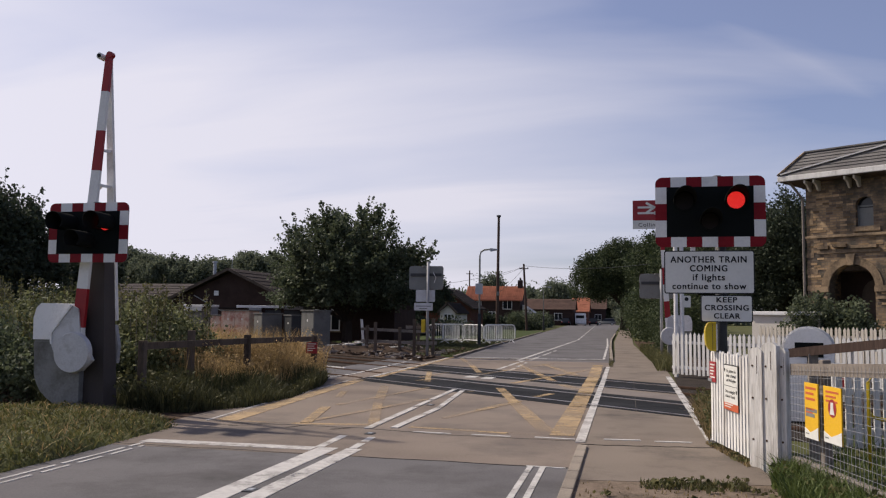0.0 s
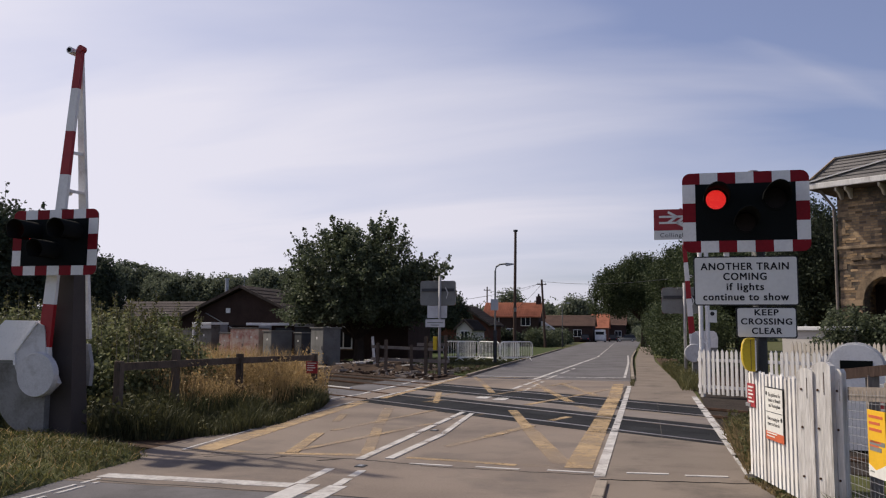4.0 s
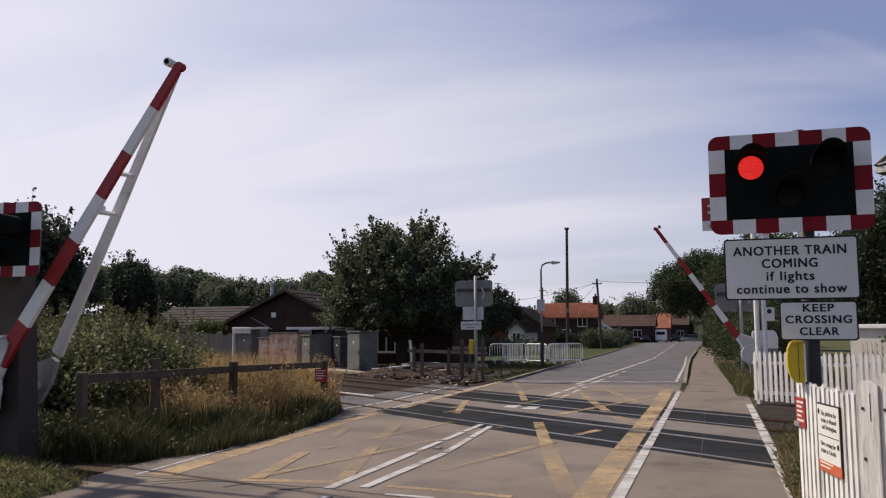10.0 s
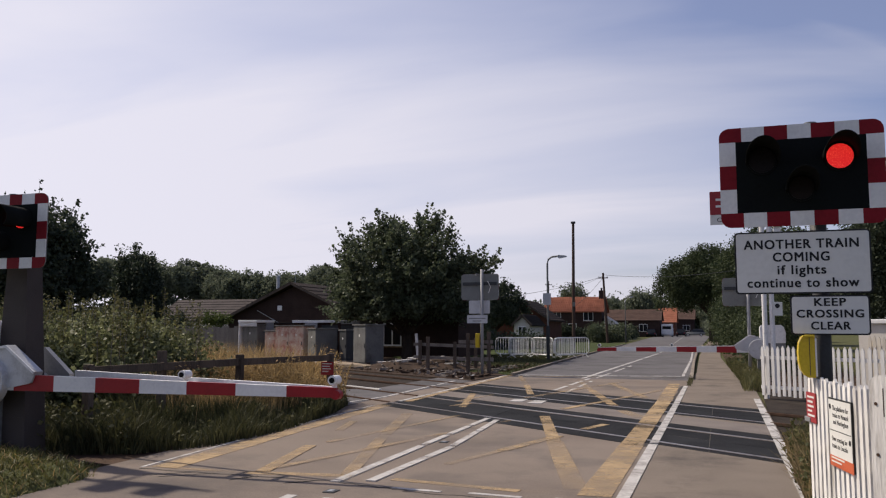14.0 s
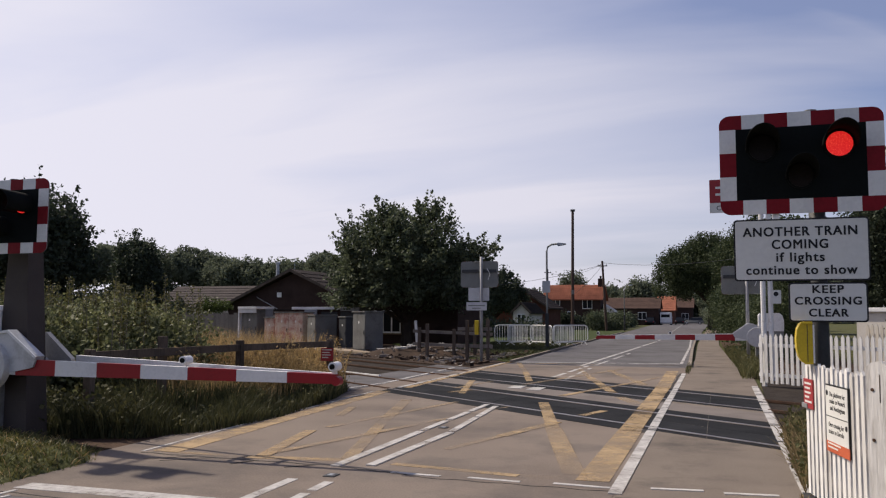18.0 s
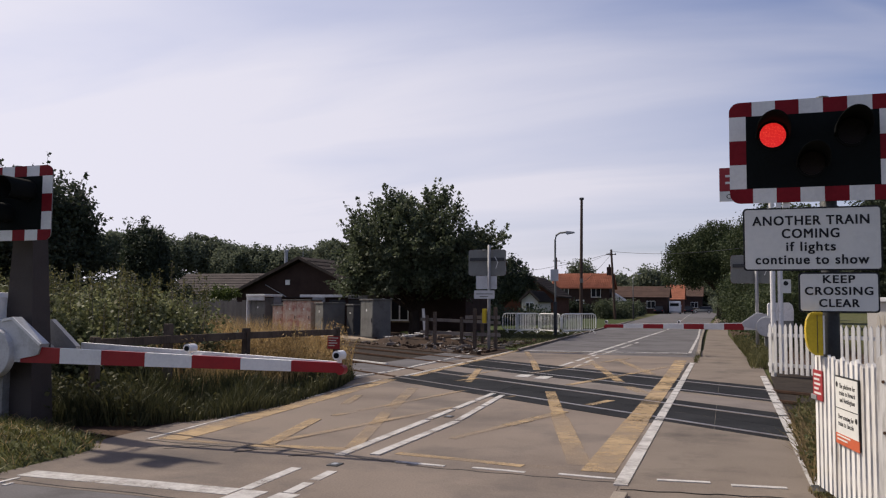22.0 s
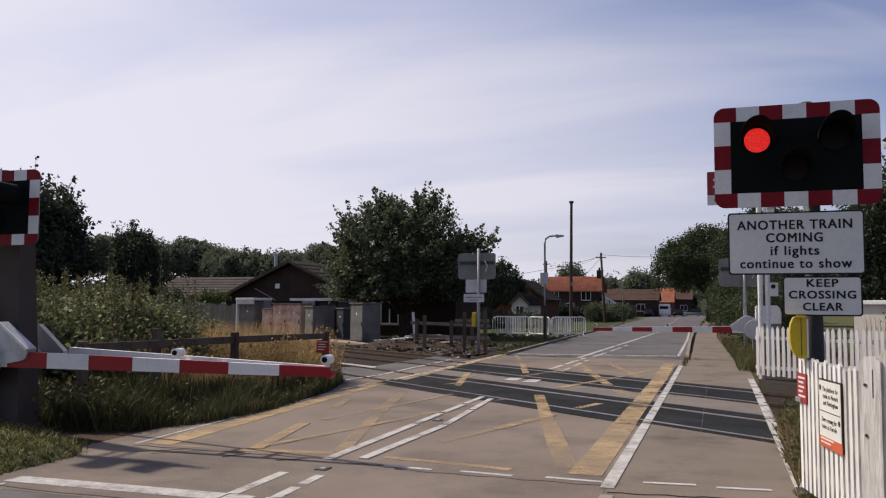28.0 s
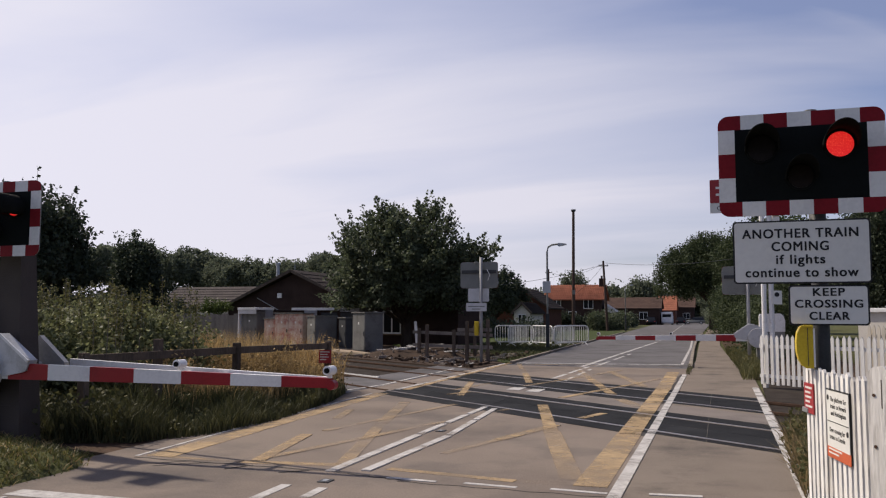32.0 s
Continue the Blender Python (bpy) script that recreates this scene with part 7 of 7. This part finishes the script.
for _ in range(90):
    x, y = rng.uniform(-14.0, -6.8), rng.uniform(29.5, 38)
    if y < 28.4 - 0.77 * (x + 6.4):
        continue
    s = rng.uniform(0.05, 0.13)
    stones.beam((x - s, y, s * 0.5), (x + s * 2, y + rng.normal() * 0.2, s * rng.uniform(0.4, 1.2)), s, s * 0.7)
for _ in range(260):
    x, y = rng.uniform(-13.5, -7.0), rng.uniform(29.5, 37)
    if y < 28.6 - 0.77 * (x + 6.4):
        continue
    s = rng.uniform(0.02, 0.07)
    u, w = (x + 10.2) / 3.0, (y - 34.6) / 1.8
    z = 0.42 * max(0.0, 1 - u * u - w * w) + s * 0.3
    e = Vector(rng.normal(size=3)).normalized() * s * 1.3
    stones.beam(Vector((x, y, z)) - e, Vector((x, y, z)) + e, s, s * 0.8)
tagged(part("debris", stones, M["timber_grey"]), "pale broken kerbs and boards on the earth", "rubble", kind="stuff")
mound = Mesh()
n = 14
pts, faces = [], []
for i in range(n + 1):
    for j in range(n + 1):
        u, w = i / n * 2 - 1, j / n * 2 - 1
        hgt = 0.42 * max(0.0, 1 - u * u - w * w) * (0.8 + 0.3 * math.sin(7 * u + 3 * w))
        pts.append((u * 3.0 - 10.2, w * 1.8 + 34.6, hgt - 0.01))
for i in range(n):
    for j in range(n):
        a = i * (n + 1) + j
        faces.append((a, a + 1, a + n + 2, a + n + 1))
mound.add(pts, faces)
tagged(part("spoil_heap", mound, M["spoil"], smooth=True), "low heap of brown earth beside the track", "heap", kind="structure")
plank = thing("leaning_post", "pale broken post leaning on the earth heap", "post", (-11.2, 36.0, 0))
part("shaft", Mesh().beam((0.08, 0, 0), (-0.08, 0.1, 1.40), 0.10, 0.08, (0, 1, 0)), M["old_wood"], plank)
part("shaft", Mesh().beam((-0.9, -0.5, 0.1), (0.25, 0.1, 0.45), 0.1, 0.08), M["timber_grey"], plank)

for x, y, a, L, z in ((-10.4, 34.9, 24, 1.5, 0.42), (-9.8, 34.2, -15, 1.2, 0.40), (-10.9, 33.9, 50, 0.9, 0.34), (-11.9, 35.0, 8, 1.3, 0.22), (-8.9, 33.6, -32, 0.8, 0.25)):
    scrap = thing("scrap_board", "pale broken board lying on the earth heap", "board", pose(x, y, z, 4, 0, a), "broken boards on the heap")
    part("board", Mesh().beam((-L / 2, 0, 0), (L / 2, 0, 0.06), 0.13, 0.045, (0, 0, 1), 0.10, 0.04), M["old_wood"], scrap)

timber_fence("timber_fence", "grey weathered timber fence by the works area", [(-10.3, 33.9, 1.15), (-9.65, 33.0, 1.3), (-8.7, 33.4, 1.1), (-8.1, 34.2, 1.25), (-7.45, 31.0, 1.45), (-6.75, 31.2, 1.5)],
             [((-10.6, 34.0, 1.0), (-7.3, 33.9, 0.9)), ((-10.6, 34.0, 0.5), (-7.3, 33.9, 0.42)), ((-7.8, 31.0, 0.55), (-6.6, 31.2, 0.55)), ((-7.8, 31.0, 1.15), (-6.6, 31.2, 1.15))], rail_mat=M["timber_grey"])

edging = thing("edging_board", "white painted timber board lying along the track edge", "board", (-8.56, 24.2, 0))
part("board", Mesh().beam((-0.9, 0.62, 0.0), (0.9, -0.62, 0.0), 0.07, 0.05), M["white_wood"], edging)
solid([(-5.95, 31.6), (-6.5, 45), (-7.1, 60), (-8.4, 93), (-20, 100), (-20, 52), (-13, 42), (-8.0, 33)], -0.3, 0.02, M["lawn"], "lawn", "mown green roadside lawn", "grass")
v = scatter([(-6.0, 32), (-6.5, 45), (-7.1, 58), (-12, 58), (-12, 42), (-8.0, 33)], 16000)
v[:, 2] = 0.02
g = part("lawn_grass", blade_mesh("lawn_grass", v, 0.08, 0.012, M["bank"], 0.5), M["bank"])
tagged(g, "short mown grass", "grass", kind="stuff")


def crowd_barrier():
    root = thing("crowd_barrier", "galvanised steel crowd barrier standing on the grass", "barrier", (-10.6, 48.2, 0), "crowd barriers")
    r, L, h = 0.034, 2.2, 1.08
    frame_pts = [(0, 0, 0.32), (0, 0, h - 0.2), (0.05, 0, h - 0.06), (0.2, 0, h), (L - 0.2, 0, h), (L - 0.05, 0, h - 0.06), (L, 0, h - 0.2), (L, 0, 0.32), (L - 0.14, 0, 0.18), (0.14, 0, 0.18), (0, 0, 0.32)]
    part("frame", Mesh().tube(frame_pts, r, 6), M["white_paint"], root)
    bar = Mesh().tube([(0, 0, 0.18), (0, 0, h)], 0.017, 5).data("bar", M["white_paint"])
    for i in range(1, 15):
        part("bar", bar, None, root, at=(L * i / 15, 0, 0))
    for x in (0.25, L - 0.25):
        part("foot", Mesh().tube([(x, -0.3, 0.0), (x, -0.25, 0.05), (x, 0, 0.18), (x, 0.25, 0.05), (x, 0.3, 0.0)], 0.022, 6), M["white_paint"], root)
    return root


cb = crowd_barrier()
for x, y, r in ((-9.72, 46.2, 77), (-8.95, 48.3, -47), (-7.35, 46.5, 72), (-7.70, 48.5, 42)):
    copy_thing(cb, pose(x, y, 0.02, 0, 0, r))
cb.matrix_basis = pose(-10.95, 48.0, 0.02, 0, 0, 28)


def street_lamp(x, y, h, label, plate):
    root = thing("street_lamp", label, "street lamp", (x, y, 0))
    part("column", Mesh().tube([(0, 0, -0.2), (0, 0, 1.75)], 0.095, 10), M["dark_post"], root)
    part("mast", Mesh().tube([(0, 0, 1.3), (0, 0, h - 0.35), (0.06, 0, h - 0.12), (0.25, 0, h), (0.6, 0, h + 0.03)], 0.05, 8), M["grey_steel"], root)
    part("lantern", Mesh().prism([(0.55, h - 0.03), (0.62, h - 0.09), (1.0, h - 0.02), (1.0, h + 0.04), (0.6, h + 0.09)], -0.09, 0.09), M["galv"], root)
    if plate:
        part("sign_plate", Mesh().prism(round_rect(-0.22, 0.19, 2.82, 3.42, 0.03), -0.12, -0.1), M["alu"], root)
    return root


street_lamp(-7.42, 45.2, 5.3, "grey street lamp with a square sign on its column", True)
street_lamp(-9.3, 100.0, 5.2, "grey street lamp further along the village road", False)


def pole(x, y, h, r, label, lean=0.0, arms=True):
    root = thing("telegraph_pole", label, "pole", (x, y, 0), "poles")
    part("shaft", Mesh().tube([(0, 0, -0.3), (lean * 0.5, 0, h * 0.5), (lean, 0, h)], r, 10, r * 0.75), M["pole_wood"], root)
    if arms:
        part("crossarm", Mesh().box(lean - 0.55, lean + 0.55, -0.05, 0.05, h - 0.6, h - 0.5), M["pole_wood"], root)
        for dx in (-0.45, 0.45):
            part("insulator", Mesh().tube([(lean + dx, 0, h - 0.5), (lean + dx, 0, h - 0.36)], 0.04, 6), M["galv"], root)
    else:
        part("cap", Mesh().tube([(lean, 0, h), (lean, 0, h + 0.16)], r * 1.35, 10), M["dark_post"], root)
        part("junction", Mesh().box(lean - 0.1, lean + 0.1, -0.24, -0.1, h * 0.33, h * 0.33 + 0.35), M["grey_steel"], root)
    return root


pole(-10.6, 72.0, 10.4, 0.145, "tall brown wooden pole with a dark cap", 0.1, False)
pole(-10.7, 95.0, 7.7, 0.15, "leaning wooden telegraph pole with wires", -0.4, True)
pole(-24.5, 132.0, 9.0, 0.14, "distant telegraph pole behind the house", 0.0, True)
wires = thing("overhead_wires", "thin black telephone wires between the poles", "wires", (0, 0, 0))
for a, b, sag in (((-11.1, 95, 7.5), (6, 70, 6.6), 0.6), ((-11.1, 95, 7.4), (-24.5, 132, 8.6), 0.9), ((-11.1, 95, 7.2), (-19.0, 122, 4.6), 0.3), ((-11.1, 95, 7.3), (-30, 60, 4.6), 1.6)):
    pts = [Vector(a).lerp(Vector(b), i / 10) - Vector((0, 0, 4 * sag * (i / 10) * (1 - i / 10))) for i in range(11)]
    part("wire", Mesh().tube(pts, 0.018, 4), M["dark_post"], wires)


# ---- village beyond ----
def orange_extra(root):
    part("chimney", Mesh().box(7.5, 8.2, 2.5, 3.4, 5.4, 7.2, 0.02), M["brick_dark"], root)
    part("chimney_pot", Mesh().tube([(7.85, 2.95, 7.2), (7.85, 2.95, 7.6)], 0.14, 8), M["tile_brown"], root)
    for i in range(33):
        x = -0.2 + i * 0.265
        part("tile_roll", Mesh().beam((x, -0.42, 4.15), (x, 2.98, 6.3), 0.09, 0.05), M["tile_orange"], root)
    lean = Mesh().prism([(8.5, -0.2), (8.5, 3.4), (10.8, 1.9), (10.8, -0.2)], 0.5, 5)
    part("lean_to", lean, M["render"], root, "pale rendered lean-to at the end of the house")


gable_house("house", "brown brick house with a bright orange pantile roof", -23.4, 124.0, 8.2, 6.0, 4.15, 6.1, M["brick_dark"], M["tile_orange"], "x",
            [(1.0, 2.25, 2.7, 4.0), (5.6, 6.95, 2.7, 4.0), (3.4, 4.5, 0.4, 2.3)], 0.35, orange_extra)
gable_house("bungalow", "distant bungalow with a grey-brown roof", -20.6, 165.0, 10.8, 7.0, 3.2, 5.1, M["brick_dark"], M["tile_warm"], "x", [(2, 3.5, 1.0, 2.4), (7, 8.5, 1.0, 2.4)])
gable_house("house", "distant house with an orange tiled roof", -11.6, 190.0, 3.4, 7.0, 3.1, 6.0, M["brick_red"], M["tile_orange"], "x", [(1, 2.2, 1.0, 2.4)])
gable_house("house", "distant house with a red tiled roof", -9.6, 215.0, 4.6, 8.0, 3.9, 6.2, M["brick_dark"], M["tile_warm"], "x", [(2, 3.6, 1.0, 2.4)])
gable_house("bungalow", "red brick bungalow behind the lawn", -22.6, 92.0, 5.9, 8.0, 2.6, 4.6, M["brick_red"], M["tile_brown"], "y", [(2.4, 4.2, 0.9, 2.1)])
gable_house("cottage", "small outhouse with a pale gable and brown roof", -17.1, 78.0, 1.5, 6.0, 2.0, 2.75, M["render"], M["tile_brown"], "y", [(0.4, 1.1, 0.9, 1.8)], 0.2)


def hedge(x0, y0, x1, y1, h, n, label, material, leaf=0.2):
    root = thing("hedge", label, "hedge", (x0, y0, 0), "hedges")
    t = rng.uniform(0, 1, n)
    c = np.stack([(x1 - x0) * t, (y1 - y0) * t, h * rng.uniform(0.05, 1.0, n) * (0.85 + 0.2 * np.sin(t * 17 + x0))], 1)
    c[:, :2] += rng.normal(size=(n, 2)) * 0.45
    pts = np.repeat(c, 40, 0) + rng.normal(size=(n * 40, 3)) * 0.28
    pts[:, 2] = np.maximum(pts[:, 2], 0.02)
    part("foliage", leaf_mesh("foliage", pts, leaf, material), material, root)


hedge(-24, 100, -14.5, 104, 1.7, 260, "clipped dark hedge in front of the houses", M["leaf_dark"], 0.25)
hedge(-13.0, 98, -10.6, 112, 2.0, 180, "garden shrubs along the road", M["leaf"], 0.22)
hedge(-12.6, 116, -13.4, 150, 1.9, 220, "low green roadside garden hedge", M["leaf_dark"], 0.3)
hedge(-17, 62, -12.6, 68, 1.1, 120, "rounded shrubs on the lawn", M["leaf_dark"], 0.2)
hedge(-24, 66, -17, 66, 2.4, 160, "dark hedge behind the lawn", M["leaf_dark"], 0.22)
hedge(1.6, 150, -3, 230, 3.2, 220, "hedge on the bend of the road", M["leaf_far_haze"], 0.35)
tree("tree", "thin green tree above the village roofs", -23.7, 150.0, 3, 7.1, (2.5, 2.2, 2.5), 90, 34, 0.34, M["leaf_far_haze"], 0.7)
tree("tree", "distant round tree above the roofs", -17.0, 212.0, 3, 6.8, (5.2, 4.5, 3.6), 260, 60, 0.5, M["leaf_far_haze"], 0.9)
tree("tree", "green tree behind the lawn", -18.8, 66.0, 1.5, 2.9, (2.4, 2.6, 2.1), 160, 45, 0.26, M["leaf"], 0.45)
tree("tree", "dark tree behind the outhouse", -21.6, 87.0, 1.2, 3.6, (4.3, 2.6, 2.9), 420, 80, 0.2, M["leaf_dark"], 0.28, shoots=60, sprig=(0.2, 0.5))


def vehicle(name, label, m, L, W2, H, material, bonnet, group=""):
    """A road vehicle, nose towards +y; bonnet: how far the nose reaches past the cabin."""
    root = thing(name, label, "car" if name == "car" else "van", m, group)
    w = W2 / 2
    low, belt_z = 0.22, H * 0.58
    prof = [(-L / 2 + 0.05, low), (-L / 2, low + 0.3), (-L / 2 + 0.04, belt_z), (L / 2 - bonnet, belt_z + 0.04), (L / 2 - 0.35, belt_z - 0.14), (L / 2 - 0.08, belt_z - 0.24), (L / 2, low + 0.22), (L / 2 - 0.05, low)]
    bm = bmesh.new()
    rows = []
    for k, xx in ((0.86, -1), (1.0, -0.9), (1.0, 0.9), (0.86, 1)):
        rows.append([bm.verts.new((xx * w, y * (1 if abs(xx) < 0.95 else 0.96), low + (z - low) * (1 if abs(xx) < 0.95 else k))) for y, z in prof])
    for a, b in zip(rows, rows[1:]):
        for i in range(len(prof)):
            j = (i + 1) % len(prof)
            bm.faces.new((a[i], a[j], b[j], b[i]))
    bm.faces.new(rows[0][::-1])
    bm.faces.new(rows[-1])
    bmesh.ops.recalc_face_normals(bm, faces=bm.faces)
    bmesh.ops.bevel(bm, geom=[e for e in bm.edges if e.calc_face_angle(0) > 0.35], offset=0.05, segments=3, affect="EDGES")
    bm.verts.index_update()
    body = Mesh().add([v.co[:] for v in bm.verts], [[v.index for v in f.verts] for f in bm.faces])
    bm.free()
    part("body", body, material, root, smooth=True)
    y0, y1 = -L / 2 + 0.08, L / 2 - bonnet
    cab = Mesh().add([(-w * 0.92, y0, belt_z - 0.05), (w * 0.92, y0, belt_z - 0.05), (w * 0.92, y1, belt_z - 0.02), (-w * 0.92, y1, belt_z - 0.02), (-w * 0.76, y0 + 0.35, H), (w * 0.76, y0 + 0.35, H), (w * 0.76, y1 - 0.75, H), (-w * 0.76, y1 - 0.75, H)],
                     [(0, 1, 5, 4), (1, 2, 6, 5), (2, 3, 7, 6), (3, 0, 4, 7), (4, 5, 6, 7), (3, 2, 1, 0)])
    part("windows", cab, M["glass"], root, "dark vehicle windows")
    part("roof", Mesh().box(-w * 0.77, w * 0.77, y0 + 0.33, y1 - 0.73, H - 0.02, H + 0.03, 0.02), material, root)
    for sx in (-1, 1):
        for yy in (-L * 0.31, L * 0.31):
            wh = part("wheel", Mesh().tube([(sx * (w - 0.2), yy, 0.31), (sx * (w + 0.005), yy, 0.31)], 0.31, 22), M["black_rubber"], root)
            part("rim", Mesh().tube([(sx * (w - 0.01), yy, 0.31), (sx * (w + 0.015), yy, 0.31)], 0.2, 16), M["alu"], wh)
        part("headlight", Mesh().box(sx * w * 0.62 - 0.17, sx * w * 0.62 + 0.17, L / 2 - 0.16, L / 2 - 0.02, belt_z - 0.36, belt_z - 0.22, 0.03), M["chrome"], root)
        part("mirror", Mesh().box(sx * (w + 0.06) - 0.09, sx * (w + 0.06) + 0.09, y1 - 0.55, y1 - 0.45, belt_z + 0.02, belt_z + 0.16, 0.03), material, root)
        part("tail_light", Mesh().box(sx * w * 0.75 - 0.1, sx * w * 0.75 + 0.1, -L / 2 - 0.01, -L / 2 + 0.05, belt_z - 0.3, belt_z - 0.12, 0.02), M["sign_red"], root)
    part("grille", Mesh().box(-w * 0.45, w * 0.45, L / 2 - 0.05, L / 2 + 0.012, low + 0.12, low + 0.3, 0.02), M["black_rubber"], root)
    part("bumper", Mesh().box(-w * 0.9, w * 0.9, L / 2 - 0.1, L / 2 + 0.03, low, low + 0.12, 0.03), M["black_rubber"], root)
    return root


near_car = vehicle("car", "dark hatchback waiting at the stop line", (-4.65, -60, 0), 4.1, 1.75, 1.46, M["car_paint"], 1.15)
van = vehicle("van", "white van parked in the distant village street", pose(-8.6, 168, 0, 0, 0, 0), 4.9, 2.0, 2.4, M["white_paint"], 0.9)
part("cargo_body", Mesh().box(-0.98, 0.98, -2.48, 1.1, 0.5, 2.38, 0.06), M["white_paint"], van)
part("rear_window", Mesh().box(-0.8, 0.8, -2.5, -2.48, 1.45, 2.0, 0.01), M["glass"], van)
vehicle("car", "dark car parked by the hedge", pose(-11.3, 165, 0), 4.2, 1.8, 1.45, M["car_paint"], 1.1, "parked cars")
vehicle("car", "dark car parked behind the van", pose(-6.4, 176, 0), 4.2, 1.8, 1.45, M["car_paint"], 1.1, "parked cars")
vehicle("car", "grey car parked in the street", pose(-4.0, 182, 0, 0, 0, 90), 4.2, 1.8, 1.45, M["grey_steel"], 1.1, "parked cars")


# ---- motions ----
ARM = ((0, 89), (7.6, 89), (8.0, 87.5), (8.3, 82.9), (8.6, 77.3), (9.0, 71.1), (9.5, 64.5), (10, 57.6), (10.5, 50.6), (11, 43.6), (11.5, 36.6), (12, 29.4), (12.5, 22.4), (13, 14.8), (13.3, 10), (13.6, 5.6), (13.9, 0.8), (14.1, 0.0), (32, 0.0))


def insect():
    root = thing("flying_insect", "small dark insect flying close by", "insect", (0, 0, 0))
    part("body", Mesh().tube([(-0.010, 0, 0), (-0.004, 0, 0.001), (0.006, 0, 0.0), (0.011, 0, -0.001)], 0.0045, 8, 0.002), M["black_rubber"], root)
    for s in (-1, 1):
        part("wing", Mesh().add([(0, 0, 0.003), (-0.004, s * 0.006, 0.006), (-0.012, s * 0.014, 0.010), (0.003, s * 0.012, 0.008), (0, 0, 0.0036), (-0.004, s * 0.006, 0.0066), (-0.012, s * 0.014, 0.0106), (0.003, s * 0.012, 0.0086)], [(0, 1, 2, 3), (7, 6, 5, 4), (0, 4, 5, 1), (1, 5, 6, 2), (2, 6, 7, 3), (3, 7, 4, 0)]), M["grey_steel"], root)
    return root


FLY = (0.141, 4.657, 2.250)
fly = insect()


def motions():
    # an insect darts across the top of the view
    walk(fly, [(0, pose(-6, -3, 5)), (22.4, pose(-4, -1, 4.2)), (22.85, pose(0.2, 3.6, 3.0)), (23.0, pose(*FLY, 0, -20, 35)), (23.12, pose(FLY[0] + 0.25, FLY[1] - 0.5, FLY[2] + 0.7)), (23.6, pose(4, -1, 5)), (32, pose(14, -6, 9))])
    # the car rolls up to the stop line while nobody is looking and waits there
    walk(near_car, [(t, pose(-4.72, y - 2.05, 0)) for t, y in ((0, -40), (2.5, -18), (3.5, -7), (4.2, 1.2), (4.8, 5.6), (5.3, 7.26), (5.5, 7.36), (32, 7.36))])
    for a, s in ((near_arm, 1), (far_arm, -1)):
        walk(a, [(t, pose(0.05 * s, 0, HUB, 0, (0.5 - ang * 0.977) * s, 0)) for t, ang in ARM])
    for face, is_left, (x, y, z) in leds:
        rows, t, state = [], 0.0, left_on(0.0) == is_left
        rows.append((0.0, pose(x, y - (0.026 if state else 0.012), z)))
        for k in range(1, 321):
            t = k / 10
            now = left_on(t) == is_left
            if now != state:
                rows.append((t - 1 / 15, pose(x, y - (0.026 if state else 0.012), z)))
                rows.append((t - 1 / 30, pose(x, y - (0.026 if now else 0.012), z)))
                state = now
        rows.append((32.0, pose(x, y - (0.026 if state else 0.012), z)))
        walk(face, rows)


motions()
